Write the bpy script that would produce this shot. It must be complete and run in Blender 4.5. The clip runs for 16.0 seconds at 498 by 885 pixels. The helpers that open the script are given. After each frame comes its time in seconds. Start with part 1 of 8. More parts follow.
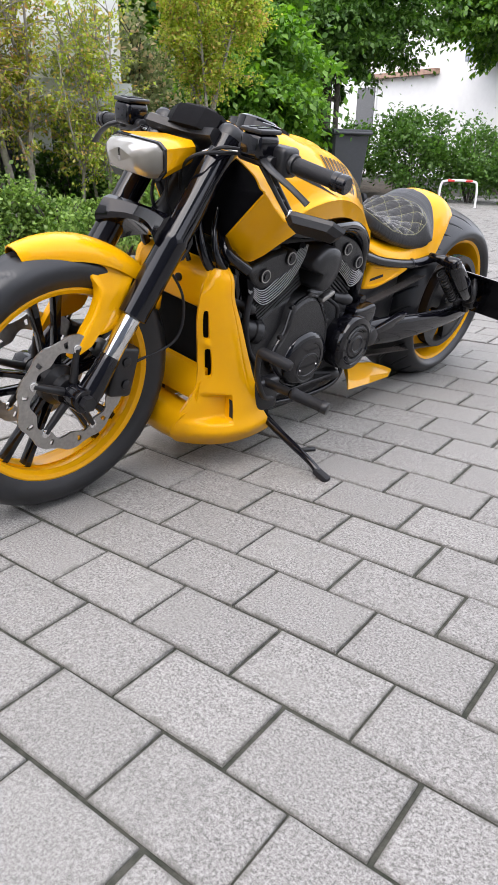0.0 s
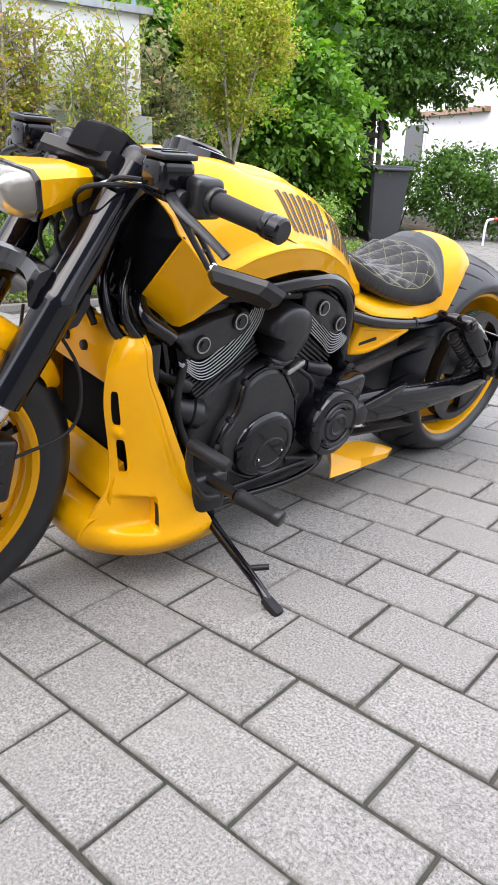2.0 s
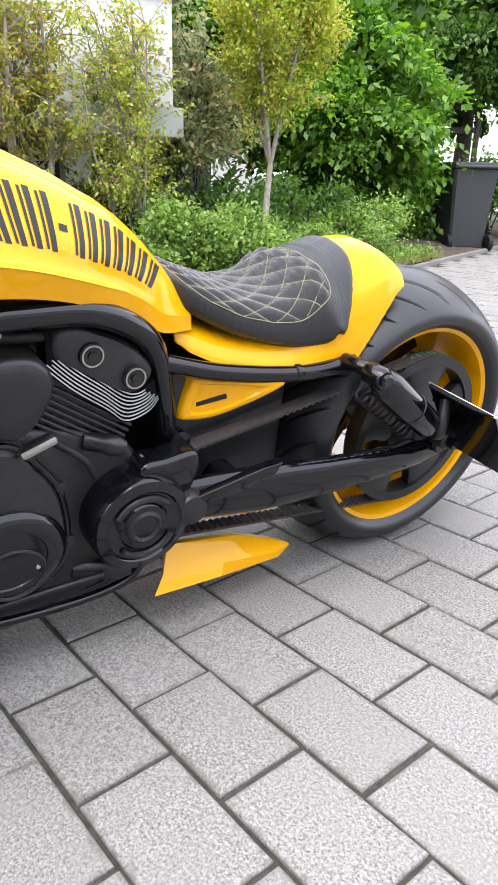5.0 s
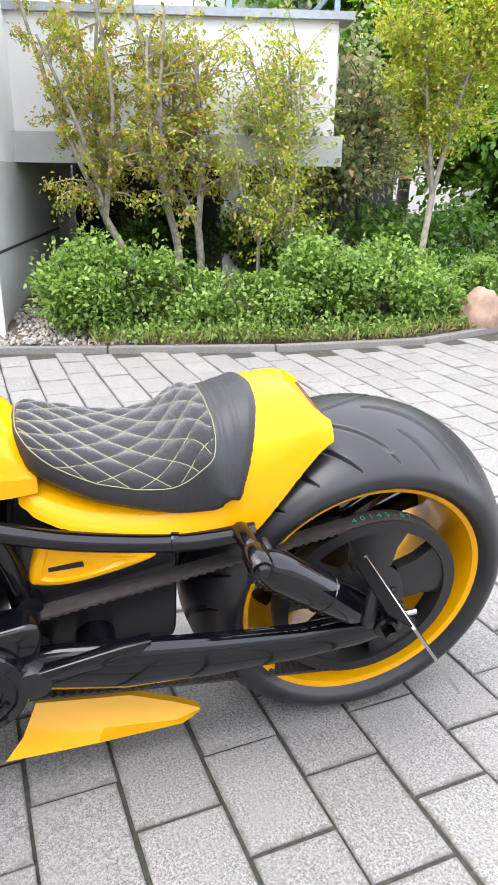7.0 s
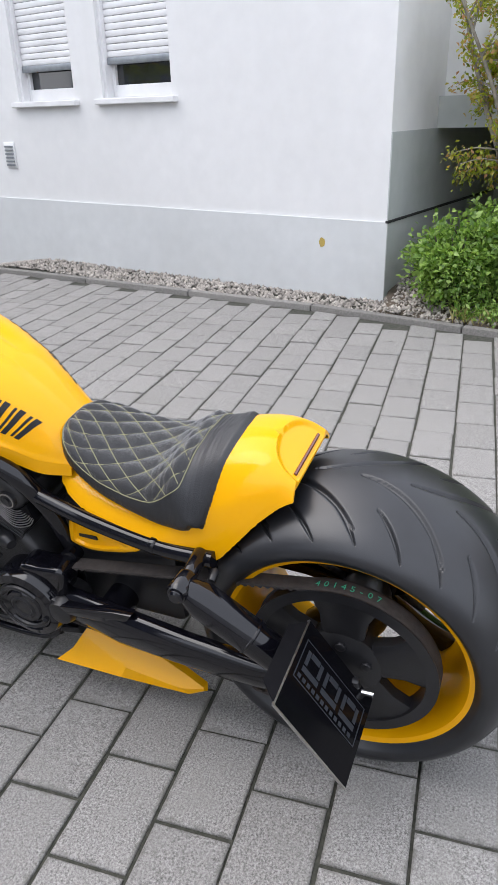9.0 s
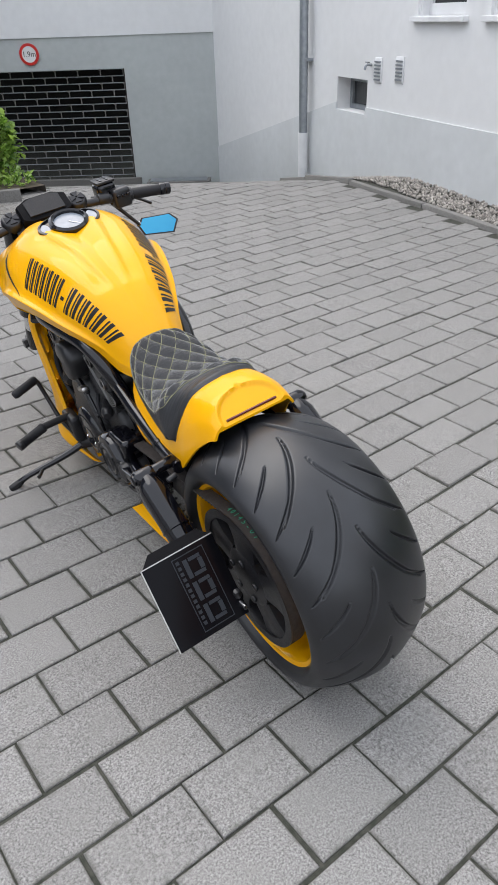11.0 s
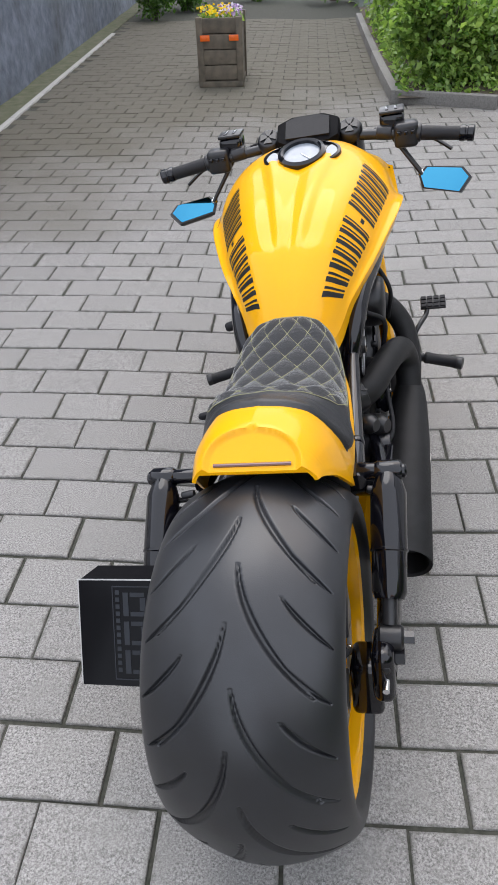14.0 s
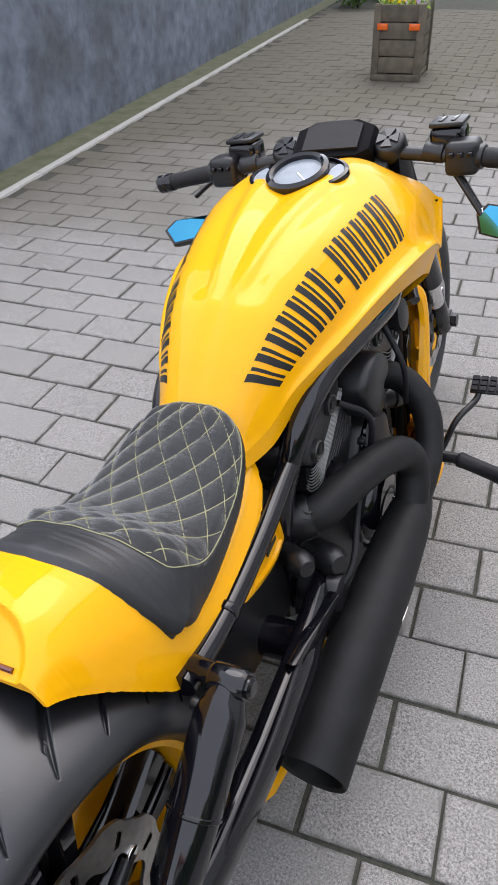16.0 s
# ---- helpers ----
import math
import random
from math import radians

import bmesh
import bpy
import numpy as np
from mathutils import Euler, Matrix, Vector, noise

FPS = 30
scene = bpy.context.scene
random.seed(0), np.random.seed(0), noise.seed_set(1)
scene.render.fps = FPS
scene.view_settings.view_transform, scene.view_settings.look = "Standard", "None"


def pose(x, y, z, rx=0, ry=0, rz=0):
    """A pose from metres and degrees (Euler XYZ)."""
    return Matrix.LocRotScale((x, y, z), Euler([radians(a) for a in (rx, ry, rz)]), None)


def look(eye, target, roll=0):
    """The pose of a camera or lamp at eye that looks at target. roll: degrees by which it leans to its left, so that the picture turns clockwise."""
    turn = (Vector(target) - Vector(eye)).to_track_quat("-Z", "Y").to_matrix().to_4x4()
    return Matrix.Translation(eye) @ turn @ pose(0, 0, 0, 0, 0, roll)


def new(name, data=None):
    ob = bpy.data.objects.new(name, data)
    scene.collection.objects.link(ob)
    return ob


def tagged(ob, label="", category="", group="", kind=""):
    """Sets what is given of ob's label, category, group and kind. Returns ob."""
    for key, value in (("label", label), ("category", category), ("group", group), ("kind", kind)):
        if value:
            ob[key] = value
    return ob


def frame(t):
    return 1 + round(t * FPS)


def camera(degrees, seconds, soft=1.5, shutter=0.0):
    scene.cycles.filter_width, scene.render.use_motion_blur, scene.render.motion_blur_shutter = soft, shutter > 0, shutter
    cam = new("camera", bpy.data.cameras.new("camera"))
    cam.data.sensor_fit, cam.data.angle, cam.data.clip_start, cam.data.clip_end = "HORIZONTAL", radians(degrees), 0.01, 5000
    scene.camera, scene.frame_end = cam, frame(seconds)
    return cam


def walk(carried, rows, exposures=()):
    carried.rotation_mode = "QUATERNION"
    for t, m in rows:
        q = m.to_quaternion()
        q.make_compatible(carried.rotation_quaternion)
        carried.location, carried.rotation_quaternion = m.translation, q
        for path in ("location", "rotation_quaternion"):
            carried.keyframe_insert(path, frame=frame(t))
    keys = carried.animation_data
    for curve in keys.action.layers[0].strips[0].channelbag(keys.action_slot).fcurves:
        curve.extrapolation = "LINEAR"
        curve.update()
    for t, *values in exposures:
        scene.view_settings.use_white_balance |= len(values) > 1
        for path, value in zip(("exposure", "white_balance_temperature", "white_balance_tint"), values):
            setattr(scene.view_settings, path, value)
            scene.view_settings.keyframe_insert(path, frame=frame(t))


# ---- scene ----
cam = camera(39.1, 16.0, 1.1)
METRES, EYE, TILT, LEAN, TURN = 5.676, 0.842, 0.0, 0.0, 36.9
ROWS = [
    (0.0, 0.0, 0.0, 0.0, 0.54, -23.23, -1.25),
    (0.5, 0.0157, 0.0243, 0.0022, 1.17, -22.68, -1.26),
    (1.0, 0.0268, 0.0438, 0.0034, 2.01, -21.61, -1.21),
    (1.5, 0.0341, 0.0658, 0.001, 3.14, -20.88, -1.35),
    (2.0, 0.0408, 0.0876, -0.0012, 4.6, -20.73, -1.56),
    (2.5, 0.0536, 0.106, -0.001, 6.23, -20.48, -1.12),
    (3.0, 0.0741, 0.1266, 0.0027, 7.46, -20.59, -1.01),
    (3.5, 0.0896, 0.1467, 0.0006, 8.69, -20.67, -1.3),
    (4.0, 0.1041, 0.1684, -0.0005, 9.94, -20.75, -1.29),
    (4.5, 0.1155, 0.1928, -0.0086, 11.2, -20.73, -1.28),
    (7.0, 0.2033, 0.2943, 0.0327, 30.94, -21.11, -0.73),
    (7.5, 0.2306, 0.3148, 0.0419, 37.08, -20.9, -0.22),
    (8.0, 0.2575, 0.3357, 0.0541, 45.55, -21.08, 0.04),
    (8.5, 0.2766, 0.3661, 0.0588, 57.78, -22.11, 0.49),
    (9.0, 0.2945, 0.4008, 0.0659, 70.16, -25.37, 1.46),
    (11.5, 0.3358, 0.5806, 0.1019, 112.68, -32.93, 1.69),
    (12.0, 0.3129, 0.6081, 0.1021, 119.89, -36.42, 1.9),
    (12.5, 0.2835, 0.6296, 0.1036, 125.13, -37.31, 2.47),
    (13.0, 0.2598, 0.6346, 0.1035, 133.76, -37.53, 1.78),
    (13.5, 0.2304, 0.6256, 0.0987, 142.57, -37.42, 1.41),
    (14.0, 0.1949, 0.6174, 0.0954, 147.23, -37.44, 1.8),
    (14.5, 0.1612, 0.6168, 0.0939, 151.4, -37.39, 1.85),
    (15.0, 0.1343, 0.608, 0.0902, 157.61, -37.53, 1.26),
    (15.5, 0.1052, 0.5928, 0.0848, 161.55, -37.55, 1.26),
    (16.0, 0.0814, 0.5764, 0.0773, 163.45, -37.54, 1.76),
]
walk(cam, [(t, pose(0, 0, EYE, TILT, LEAN, TURN) @ pose(METRES * x, METRES * y, METRES * z, 90 + pitch, roll, yaw)) for t, x, y, z, yaw, pitch, roll in ROWS],
     [(0, 0.42, 6480, 14), (2, 0.64, 6480, 14), (4, 0.80, 6470, 15), (7.2, 1.02, 6480, 14), (8.2, 0.46, 6430, 14), (9.0, 0.14, 6380, 13), (11.5, -0.08, 6420, 11), (13.5, 0.0, 6400, 12), (14.5, 0.08, 6370, 13), (16, 0.14, 6370, 14)])

# ---- world and light: bright overcast ----
world = bpy.data.worlds.new("overcast_sky")
scene.world = world
world.use_nodes = True
wn = world.node_tree
sky = wn.nodes.new("ShaderNodeTexSky")
sky.sky_type = "NISHITA"
sky.sun_disc = False
sky.sun_elevation, sky.sun_rotation = radians(55), radians(200)
sky.dust_density, sky.air_density, sky.ozone_density = 4.0, 1.0, 1.0
mixer = wn.nodes.new("ShaderNodeMix")
mixer.data_type = "RGBA"
mixer.inputs[0].default_value = 0.75
mixer.inputs[7].default_value = (7.2, 7.5, 8.0, 1)
wn.links.new(sky.outputs[0], mixer.inputs[6])
wn.links.new(mixer.outputs[2], wn.nodes["Background"].inputs[0])
wn.nodes["Background"].inputs[1].default_value = 0.305

sun = new("sun", bpy.data.lights.new("sun", "SUN"))
sun.data.energy, sun.data.angle, sun.data.color = 1.4, radians(40), (1.0, 0.97, 0.92)
sun.matrix_world = look((0, 0, 0), (-0.25, 0.5, -1.0))

# ---- materials ----
def material(name, color, rough=0.6, metal=0.0, color2=None, scale=20.0, fine=0.0, bump=0.0, bump_scale=200.0,
             coat=0.0, vary=0.0, spec=0.5, grit=0.5, sharp=0.2, rim=None, stain=None, stain_scale=2.0, stain_amount=0.5, detail=6.0, island=False, rough2=None):
    """A procedural surface: base colour with two scales of variation, relief and gloss."""
    m = bpy.data.materials.new(name)
    m.use_nodes = True
    nt = m.node_tree
    b = nt.nodes["Principled BSDF"]
    b.inputs["Roughness"].default_value = rough
    b.inputs["Metallic"].default_value = metal
    b.inputs["Specular IOR Level"].default_value = spec
    b.inputs["Coat Weight"].default_value = coat
    b.inputs["Coat Roughness"].default_value = 0.04
    co = nt.nodes.new("ShaderNodeTexCoord")
    tex = nt.nodes.new("ShaderNodeTexNoise")
    tex.inputs["Scale"].default_value, tex.inputs["Detail"].default_value = scale, detail
    tex.inputs["Roughness"].default_value = grit
    where = co.outputs["Object"]
    if vary and not island:
        # each piece is cut from another place of the grain
        own = nt.nodes.new("ShaderNodeVectorMath")
        own.operation = "MULTIPLY_ADD"
        nt.links.new(nt.nodes.new("ShaderNodeObjectInfo").outputs["Random"], own.inputs[0])
        own.inputs[1].default_value = (37.0, 53.0, 71.0)
        nt.links.new(co.outputs["Object"], own.inputs[2])
        where = own.outputs[0]
    nt.links.new(where, tex.inputs["Vector"])
    ramp = nt.nodes.new("ShaderNodeValToRGB")
    ramp.color_ramp.elements[0].position, ramp.color_ramp.elements[1].position = 0.5 - sharp, 0.5 + sharp
    c2 = color2 if color2 else tuple(c * 0.85 for c in color)
    ramp.color_ramp.elements[0].color, ramp.color_ramp.elements[1].color = (*c2, 1), (*color, 1)
    nt.links.new(tex.outputs["Fac"], ramp.inputs[0])
    out = ramp.outputs[0]
    if stain:
        t2 = nt.nodes.new("ShaderNodeTexNoise")
        t2.inputs["Scale"].default_value, t2.inputs["Detail"].default_value = stain_scale, 8.0
        nt.links.new(where, t2.inputs["Vector"])
        r2 = nt.nodes.new("ShaderNodeValToRGB")
        r2.color_ramp.elements[0].position, r2.color_ramp.elements[1].position = 0.45, 0.7
        r2.color_ramp.elements[0].color, r2.color_ramp.elements[1].color = (0, 0, 0, 1), (stain_amount,) * 3 + (1,)
        nt.links.new(t2.outputs["Fac"], r2.inputs[0])
        mx = nt.nodes.new("ShaderNodeMix")
        mx.data_type = "RGBA"
        nt.links.new(r2.outputs[0], mx.inputs[0])
        nt.links.new(out, mx.inputs[6])
        mx.inputs[7].default_value = (*stain, 1)
        out = mx.outputs[2]
    if rim:
        at = nt.nodes.new("ShaderNodeAttribute")
        at.attribute_name = "rim"
        t4 = nt.nodes.new("ShaderNodeTexNoise")
        t4.inputs["Scale"].default_value, t4.inputs["Detail"].default_value = 32.0, 9.0
        nt.links.new(where, t4.inputs["Vector"])
        ml = nt.nodes.new("ShaderNodeMath")
        ml.operation = "MULTIPLY_ADD"
        nt.links.new(at.outputs["Fac"], ml.inputs[0])
        ml.inputs[1].default_value = 0.33
        nt.links.new(t4.outputs["Fac"], ml.inputs[2])
        mr4 = nt.nodes.new("ShaderNodeMapRange")
        mr4.inputs[1].default_value, mr4.inputs[2].default_value, mr4.inputs[4].default_value = 0.72, 0.92, 0.60
        nt.links.new(ml.outputs[0], mr4.inputs[0])
        mx4 = nt.nodes.new("ShaderNodeMix")
        mx4.data_type = "RGBA"
        nt.links.new(mr4.outputs[0], mx4.inputs[0])
        nt.links.new(out, mx4.inputs[6])
        mx4.inputs[7].default_value = (*rim, 1)
        out = mx4.outputs[2]
    if vary:
        hsv = nt.nodes.new("ShaderNodeHueSaturation")
        if island:
            rnd = nt.nodes.new("ShaderNodeNewGeometry").outputs["Random Per Island"]
        else:
            rnd = nt.nodes.new("ShaderNodeObjectInfo").outputs["Random"]
        mr = nt.nodes.new("ShaderNodeMapRange")
        mr.inputs[3].default_value, mr.inputs[4].default_value = 1 - vary, 1 + vary
        nt.links.new(rnd, mr.inputs[0])
        nt.links.new(mr.outputs[0], hsv.inputs["Value"])
        nt.links.new(out, hsv.inputs["Color"])
        out = hsv.outputs[0]
    nt.links.new(out, b.inputs["Base Color"])
    if rough2 is not None:
        mr2 = nt.nodes.new("ShaderNodeMapRange")
        mr2.inputs[3].default_value, mr2.inputs[4].default_value = rough, rough2
        nt.links.new(tex.outputs["Fac"], mr2.inputs[0])
        nt.links.new(mr2.outputs[0], b.inputs["Roughness"])
    if bump:
        t3 = nt.nodes.new("ShaderNodeTexNoise")
        t3.inputs["Scale"].default_value, t3.inputs["Detail"].default_value = bump_scale, 4.0
        nt.links.new(where, t3.inputs["Vector"])
        bp = nt.nodes.new("ShaderNodeBump")
        bp.inputs["Strength"].default_value, bp.inputs["Distance"].default_value = bump, 0.004
        nt.links.new(t3.outputs["Fac"], bp.inputs["Height"])
        nt.links.new(bp.outputs[0], b.inputs["Normal"])
    return m


def leaf_material(name, c_dark, c_light, c_tip=None, tip=0.15):
    m = bpy.data.materials.new(name)
    m.use_nodes = True
    nt = m.node_tree
    b = nt.nodes["Principled BSDF"]
    geo = nt.nodes.new("ShaderNodeNewGeometry")
    ramp = nt.nodes.new("ShaderNodeValToRGB")
    e = ramp.color_ramp.elements
    e[0].color, e[1].color = (*c_dark, 1), (*c_light, 1)
    e[1].position = 0.8
    if c_tip:
        k = e.new(1 - tip)
        k.color = (*c_light, 1)
        e[len(e) - 1].color = (*c_tip, 1)
        e[len(e) - 1].position = 1.0
    nt.links.new(geo.outputs["Random Per Island"], ramp.inputs[0])
    nt.links.new(ramp.outputs[0], b.inputs["Base Color"])
    b.inputs["Roughness"].default_value = 0.45
    tr = nt.nodes.new("ShaderNodeBsdfTranslucent")
    hs = nt.nodes.new("ShaderNodeHueSaturation")
    hs.inputs["Value"].default_value, hs.inputs["Saturation"].default_value = 1.3, 1.15
    nt.links.new(ramp.outputs[0], hs.inputs["Color"])
    nt.links.new(hs.outputs[0], tr.inputs[0])
    mx = nt.nodes.new("ShaderNodeMixShader")
    mx.inputs[0].default_value = 0.45
    nt.links.new(b.outputs[0], mx.inputs[1])
    nt.links.new(tr.outputs[0], mx.inputs[2])
    nt.links.new(mx.outputs[0], nt.nodes["Material Output"].inputs[0])
    return m


M = {}
GRAIN = dict(spec=0.18, scale=210, grit=0.88, color2=(0.088, 0.085, 0.080), sharp=0.11, detail=6.0, bump=0.5, bump_scale=300, rim=(0.13, 0.125, 0.112), stain=(0.23, 0.225, 0.21), stain_amount=0.5)
M["paver"] = material("concrete_paver", (0.378, 0.366, 0.350), 0.85, vary=0.06, stain_scale=9, **GRAIN)
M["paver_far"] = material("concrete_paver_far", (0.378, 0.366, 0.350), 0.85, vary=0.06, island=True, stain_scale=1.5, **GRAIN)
moss_and_shade = M["paver_far"].node_tree
base = moss_and_shade.nodes["Principled BSDF"].inputs["Base Color"]
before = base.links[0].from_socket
spot = moss_and_shade.nodes.new("ShaderNodeTexCoord")
# moss plus the walled alley's shade, painted together: a slanting front, broken by patches
slope = moss_and_shade.nodes.new("ShaderNodeVectorMath")
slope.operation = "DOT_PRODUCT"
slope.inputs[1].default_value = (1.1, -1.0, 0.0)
moss_and_shade.links.new(spot.outputs["Object"], slope.inputs[0])
patch = moss_and_shade.nodes.new("ShaderNodeTexNoise")
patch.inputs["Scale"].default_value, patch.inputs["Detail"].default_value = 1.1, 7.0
moss_and_shade.links.new(spot.outputs["Object"], patch.inputs["Vector"])
edge = moss_and_shade.nodes.new("ShaderNodeMath")
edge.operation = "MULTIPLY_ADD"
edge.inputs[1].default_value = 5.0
moss_and_shade.links.new(patch.outputs["Fac"], edge.inputs[0])
moss_and_shade.links.new(slope.outputs["Value"], edge.inputs[2])
amount = moss_and_shade.nodes.new("ShaderNodeMapRange")
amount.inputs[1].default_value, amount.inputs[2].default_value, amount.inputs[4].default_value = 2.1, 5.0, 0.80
moss_and_shade.links.new(edge.outputs[0], amount.inputs[0])
blend = moss_and_shade.nodes.new("ShaderNodeMix")
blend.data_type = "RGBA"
moss_and_shade.links.new(amount.outputs[0], blend.inputs[0])
moss_and_shade.links.new(before, blend.inputs[6])
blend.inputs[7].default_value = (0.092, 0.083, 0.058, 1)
moss_and_shade.links.new(blend.outputs[2], base)
M["joint"] = material("joint_sand", (0.066, 0.064, 0.052), 0.95, scale=60, color2=(0.028, 0.032, 0.022), bump=0.8, bump_scale=300)
M["kerb"] = material("kerb_concrete", (0.22, 0.21, 0.195), 0.9, scale=90, color2=(0.14, 0.135, 0.125), bump=0.5, vary=0.12)
M["yellow"] = material("yellow_paint", (0.79, 0.375, 0.0), 0.40, scale=3, color2=(0.76, 0.36, 0.0), coat=0.48, spec=0.06)
M["black"] = material("black_gloss_paint", (0.004, 0.004, 0.006), 0.10, scale=3, color2=(0.003, 0.003, 0.005), coat=0.25, spec=0.34)
M["plate_black"] = material("black_acrylic", (0.004, 0.004, 0.005), 0.10, scale=3, color2=(0.003, 0.003, 0.004), spec=0.10)
M["satin"] = material("black_satin_metal", (0.013, 0.013, 0.015), 0.28, scale=40, color2=(0.009, 0.009, 0.010), bump=0.10, bump_scale=500, rough2=0.42, spec=0.45)
M["crackle"] = material("black_crackle_paint", (0.019, 0.019, 0.020), 0.34, scale=60, color2=(0.010, 0.010, 0.011), bump=0.25, bump_scale=900, spec=0.5)
M["tyre"] = material("tyre_rubber", (0.013, 0.014, 0.017), 0.36, scale=18, color2=(0.008, 0.0085, 0.010), bump=0.05, bump_scale=500,
                     stain=(0.021, 0.021, 0.023), stain_scale=5, stain_amount=0.35, spec=0.55)
# black that stands for the shade inside slots
M["slot_dark"] = material("slot_shade_black", (0.008, 0.008, 0.009), 0.8, scale=20)
M["rubber"] = material("black_rubber", (0.012, 0.012, 0.014), 0.55, scale=40, bump=0.25, bump_scale=600, spec=0.3)
M["leather"] = material("black_leather", (0.021, 0.022, 0.025), 0.42, scale=120, color2=(0.016, 0.017, 0.019), bump=0.25, bump_scale=520)
M["thread"] = material("pale_thread", (0.33, 0.32, 0.17), 0.8, scale=400, color2=(0.24, 0.235, 0.13))
M["exhaust"] = material("matt_black_coating", (0.013, 0.013, 0.014), 0.55, scale=30, color2=(0.007, 0.007, 0.007), bump=0.2, bump_scale=700, spec=0.26)
M["steel"] = material("brushed_steel", (0.50, 0.49, 0.47), 0.32, 1.0, scale=120, color2=(0.38, 0.37, 0.36), bump=0.1)
M["chrome"] = material("chrome", (0.78, 0.78, 0.78), 0.1, 1.0, scale=10)
M["fin_edge"] = material("milled_fin_edge", (0.46, 0.46, 0.46), 0.35, 1.0, scale=100)
M["decal"] = material("black_decal", (0.008, 0.008, 0.008), 0.5, scale=30, coat=0.15, spec=0.3)
M["white"] = material("white_render", (0.73, 0.73, 0.725), 0.9, scale=8, color2=(0.69, 0.69, 0.685), bump=0.4, bump_scale=260, stain=(0.60, 0.60, 0.59), stain_scale=0.7, stain_amount=0.35)
M["grey"] = material("grey_render", (0.46, 0.485, 0.475), 0.9, scale=9, color2=(0.42, 0.445, 0.435), bump=0.4, bump_scale=260, stain=(0.34, 0.35, 0.34), stain_scale=0.9, stain_amount=0.3)
M["plinth"] = material("pale_grey_plinth_paint", (0.62, 0.635, 0.635), 0.9, scale=9, color2=(0.58, 0.595, 0.595), bump=0.4, bump_scale=260, stain=(0.48, 0.49, 0.48), stain_scale=0.9, stain_amount=0.3)
# near-black: the shade of unlit interiors as colour, and the plinth's joint line
M["dark_in"] = material("black_for_shade_and_joint", (0.03, 0.03, 0.03), 0.9, scale=5)
M["pvc"] = material("white_pvc", (0.78, 0.78, 0.78), 0.4, scale=5)
M["glass_dark"] = material("dark_glass", (0.02, 0.022, 0.025), 0.05, scale=5, spec=0.8)
M["zinc"] = material("zinc_metal", (0.35, 0.37, 0.39), 0.45, 0.7, scale=20, color2=(0.28, 0.30, 0.32))
M["rail_blue"] = material("blue_grey_rail_paint", (0.26, 0.36, 0.47), 0.4, scale=8)
M["grille"] = material("dark_rolling_grille", (0.05, 0.045, 0.043), 0.45, 0.4, scale=30, color2=(0.03, 0.028, 0.026))
M["blue_wall"] = material("blue_grey_rough_plaster", (0.175, 0.20, 0.245), 0.9, scale=9, color2=(0.085, 0.10, 0.13), bump=1.0, bump_scale=34, stain=(0.05, 0.055, 0.055), stain_scale=1.6, stain_amount=0.6)
M["wood"] = material("weathered_wood", (0.16, 0.13, 0.095), 0.85, scale=14, color2=(0.085, 0.075, 0.058), bump=0.6, bump_scale=90, vary=0.15)
M["orange"] = material("orange_reflector", (0.85, 0.16, 0.01), 0.25, scale=200, color2=(0.7, 0.10, 0.01))
M["bark"] = material("grey_bark", (0.34, 0.31, 0.26), 0.9, scale=24, color2=(0.17, 0.155, 0.12), bump=0.9, bump_scale=80)
M["bark_dark"] = material("brown_bark", (0.10, 0.085, 0.07), 0.9, scale=24, color2=(0.05, 0.042, 0.035), bump=0.9, bump_scale=60)
M["soil"] = material("bed_soil", (0.11, 0.085, 0.06), 0.95, scale=12, color2=(0.05, 0.04, 0.03), bump=1.0, bump_scale=60)
M["gravel"] = material("gravel_stone", (0.38, 0.35, 0.31), 0.85, scale=10, color2=(0.21, 0.19, 0.17), vary=0.4, island=True)
M["sandstone"] = material("pink_sandstone", (0.42, 0.28, 0.20), 0.9, scale=14, color2=(0.26, 0.17, 0.13), bump=0.8, bump_scale=50)
M["bin"] = material("dark_grey_plastic", (0.035, 0.038, 0.042), 0.5, scale=30, bump=0.2)
M["red"] = material("red_paint", (0.60, 0.03, 0.025), 0.4, scale=10)
M["roof"] = material("orange_roof_tiles", (0.50, 0.19, 0.09), 0.8, scale=6, color2=(0.36, 0.13, 0.06), vary=0.2)
M["leaf_maple"] = leaf_material("yellow_green_leaf", (0.19, 0.26, 0.035), (0.45, 0.54, 0.085), (0.58, 0.36, 0.14), 0.30)
M["leaf_bronze"] = leaf_material("bronze_green_leaf", (0.15, 0.195, 0.025), (0.41, 0.46, 0.06), (0.50, 0.26, 0.14), 0.42)
M["leaf_green"] = leaf_material("fresh_green_leaf", (0.055, 0.15, 0.022), (0.19, 0.35, 0.055))
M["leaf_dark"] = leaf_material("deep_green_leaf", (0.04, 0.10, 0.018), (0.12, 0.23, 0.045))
M["leaf_shrub"] = leaf_material("shrub_leaf", (0.078, 0.165, 0.032), (0.32, 0.46, 0.12))
M["leaf_olive"] = leaf_material("olive_leaf", (0.13, 0.17, 0.07), (0.32, 0.36, 0.17), (0.62, 0.46, 0.28), 0.30)
M["grass"] = leaf_material("grass_blade", (0.16, 0.17, 0.05), (0.42, 0.36, 0.16))
M["flower_y"] = leaf_material("yellow_petal", (0.75, 0.50, 0.01), (0.85, 0.65, 0.03))
M["flower_v"] = leaf_material("violet_petal", (0.30, 0.16, 0.45), (0.75, 0.68, 0.80))
M["dial"] = material("pale_dial", (0.24, 0.27, 0.31), 0.3, scale=60, color2=(0.19, 0.215, 0.25), coat=0.2)
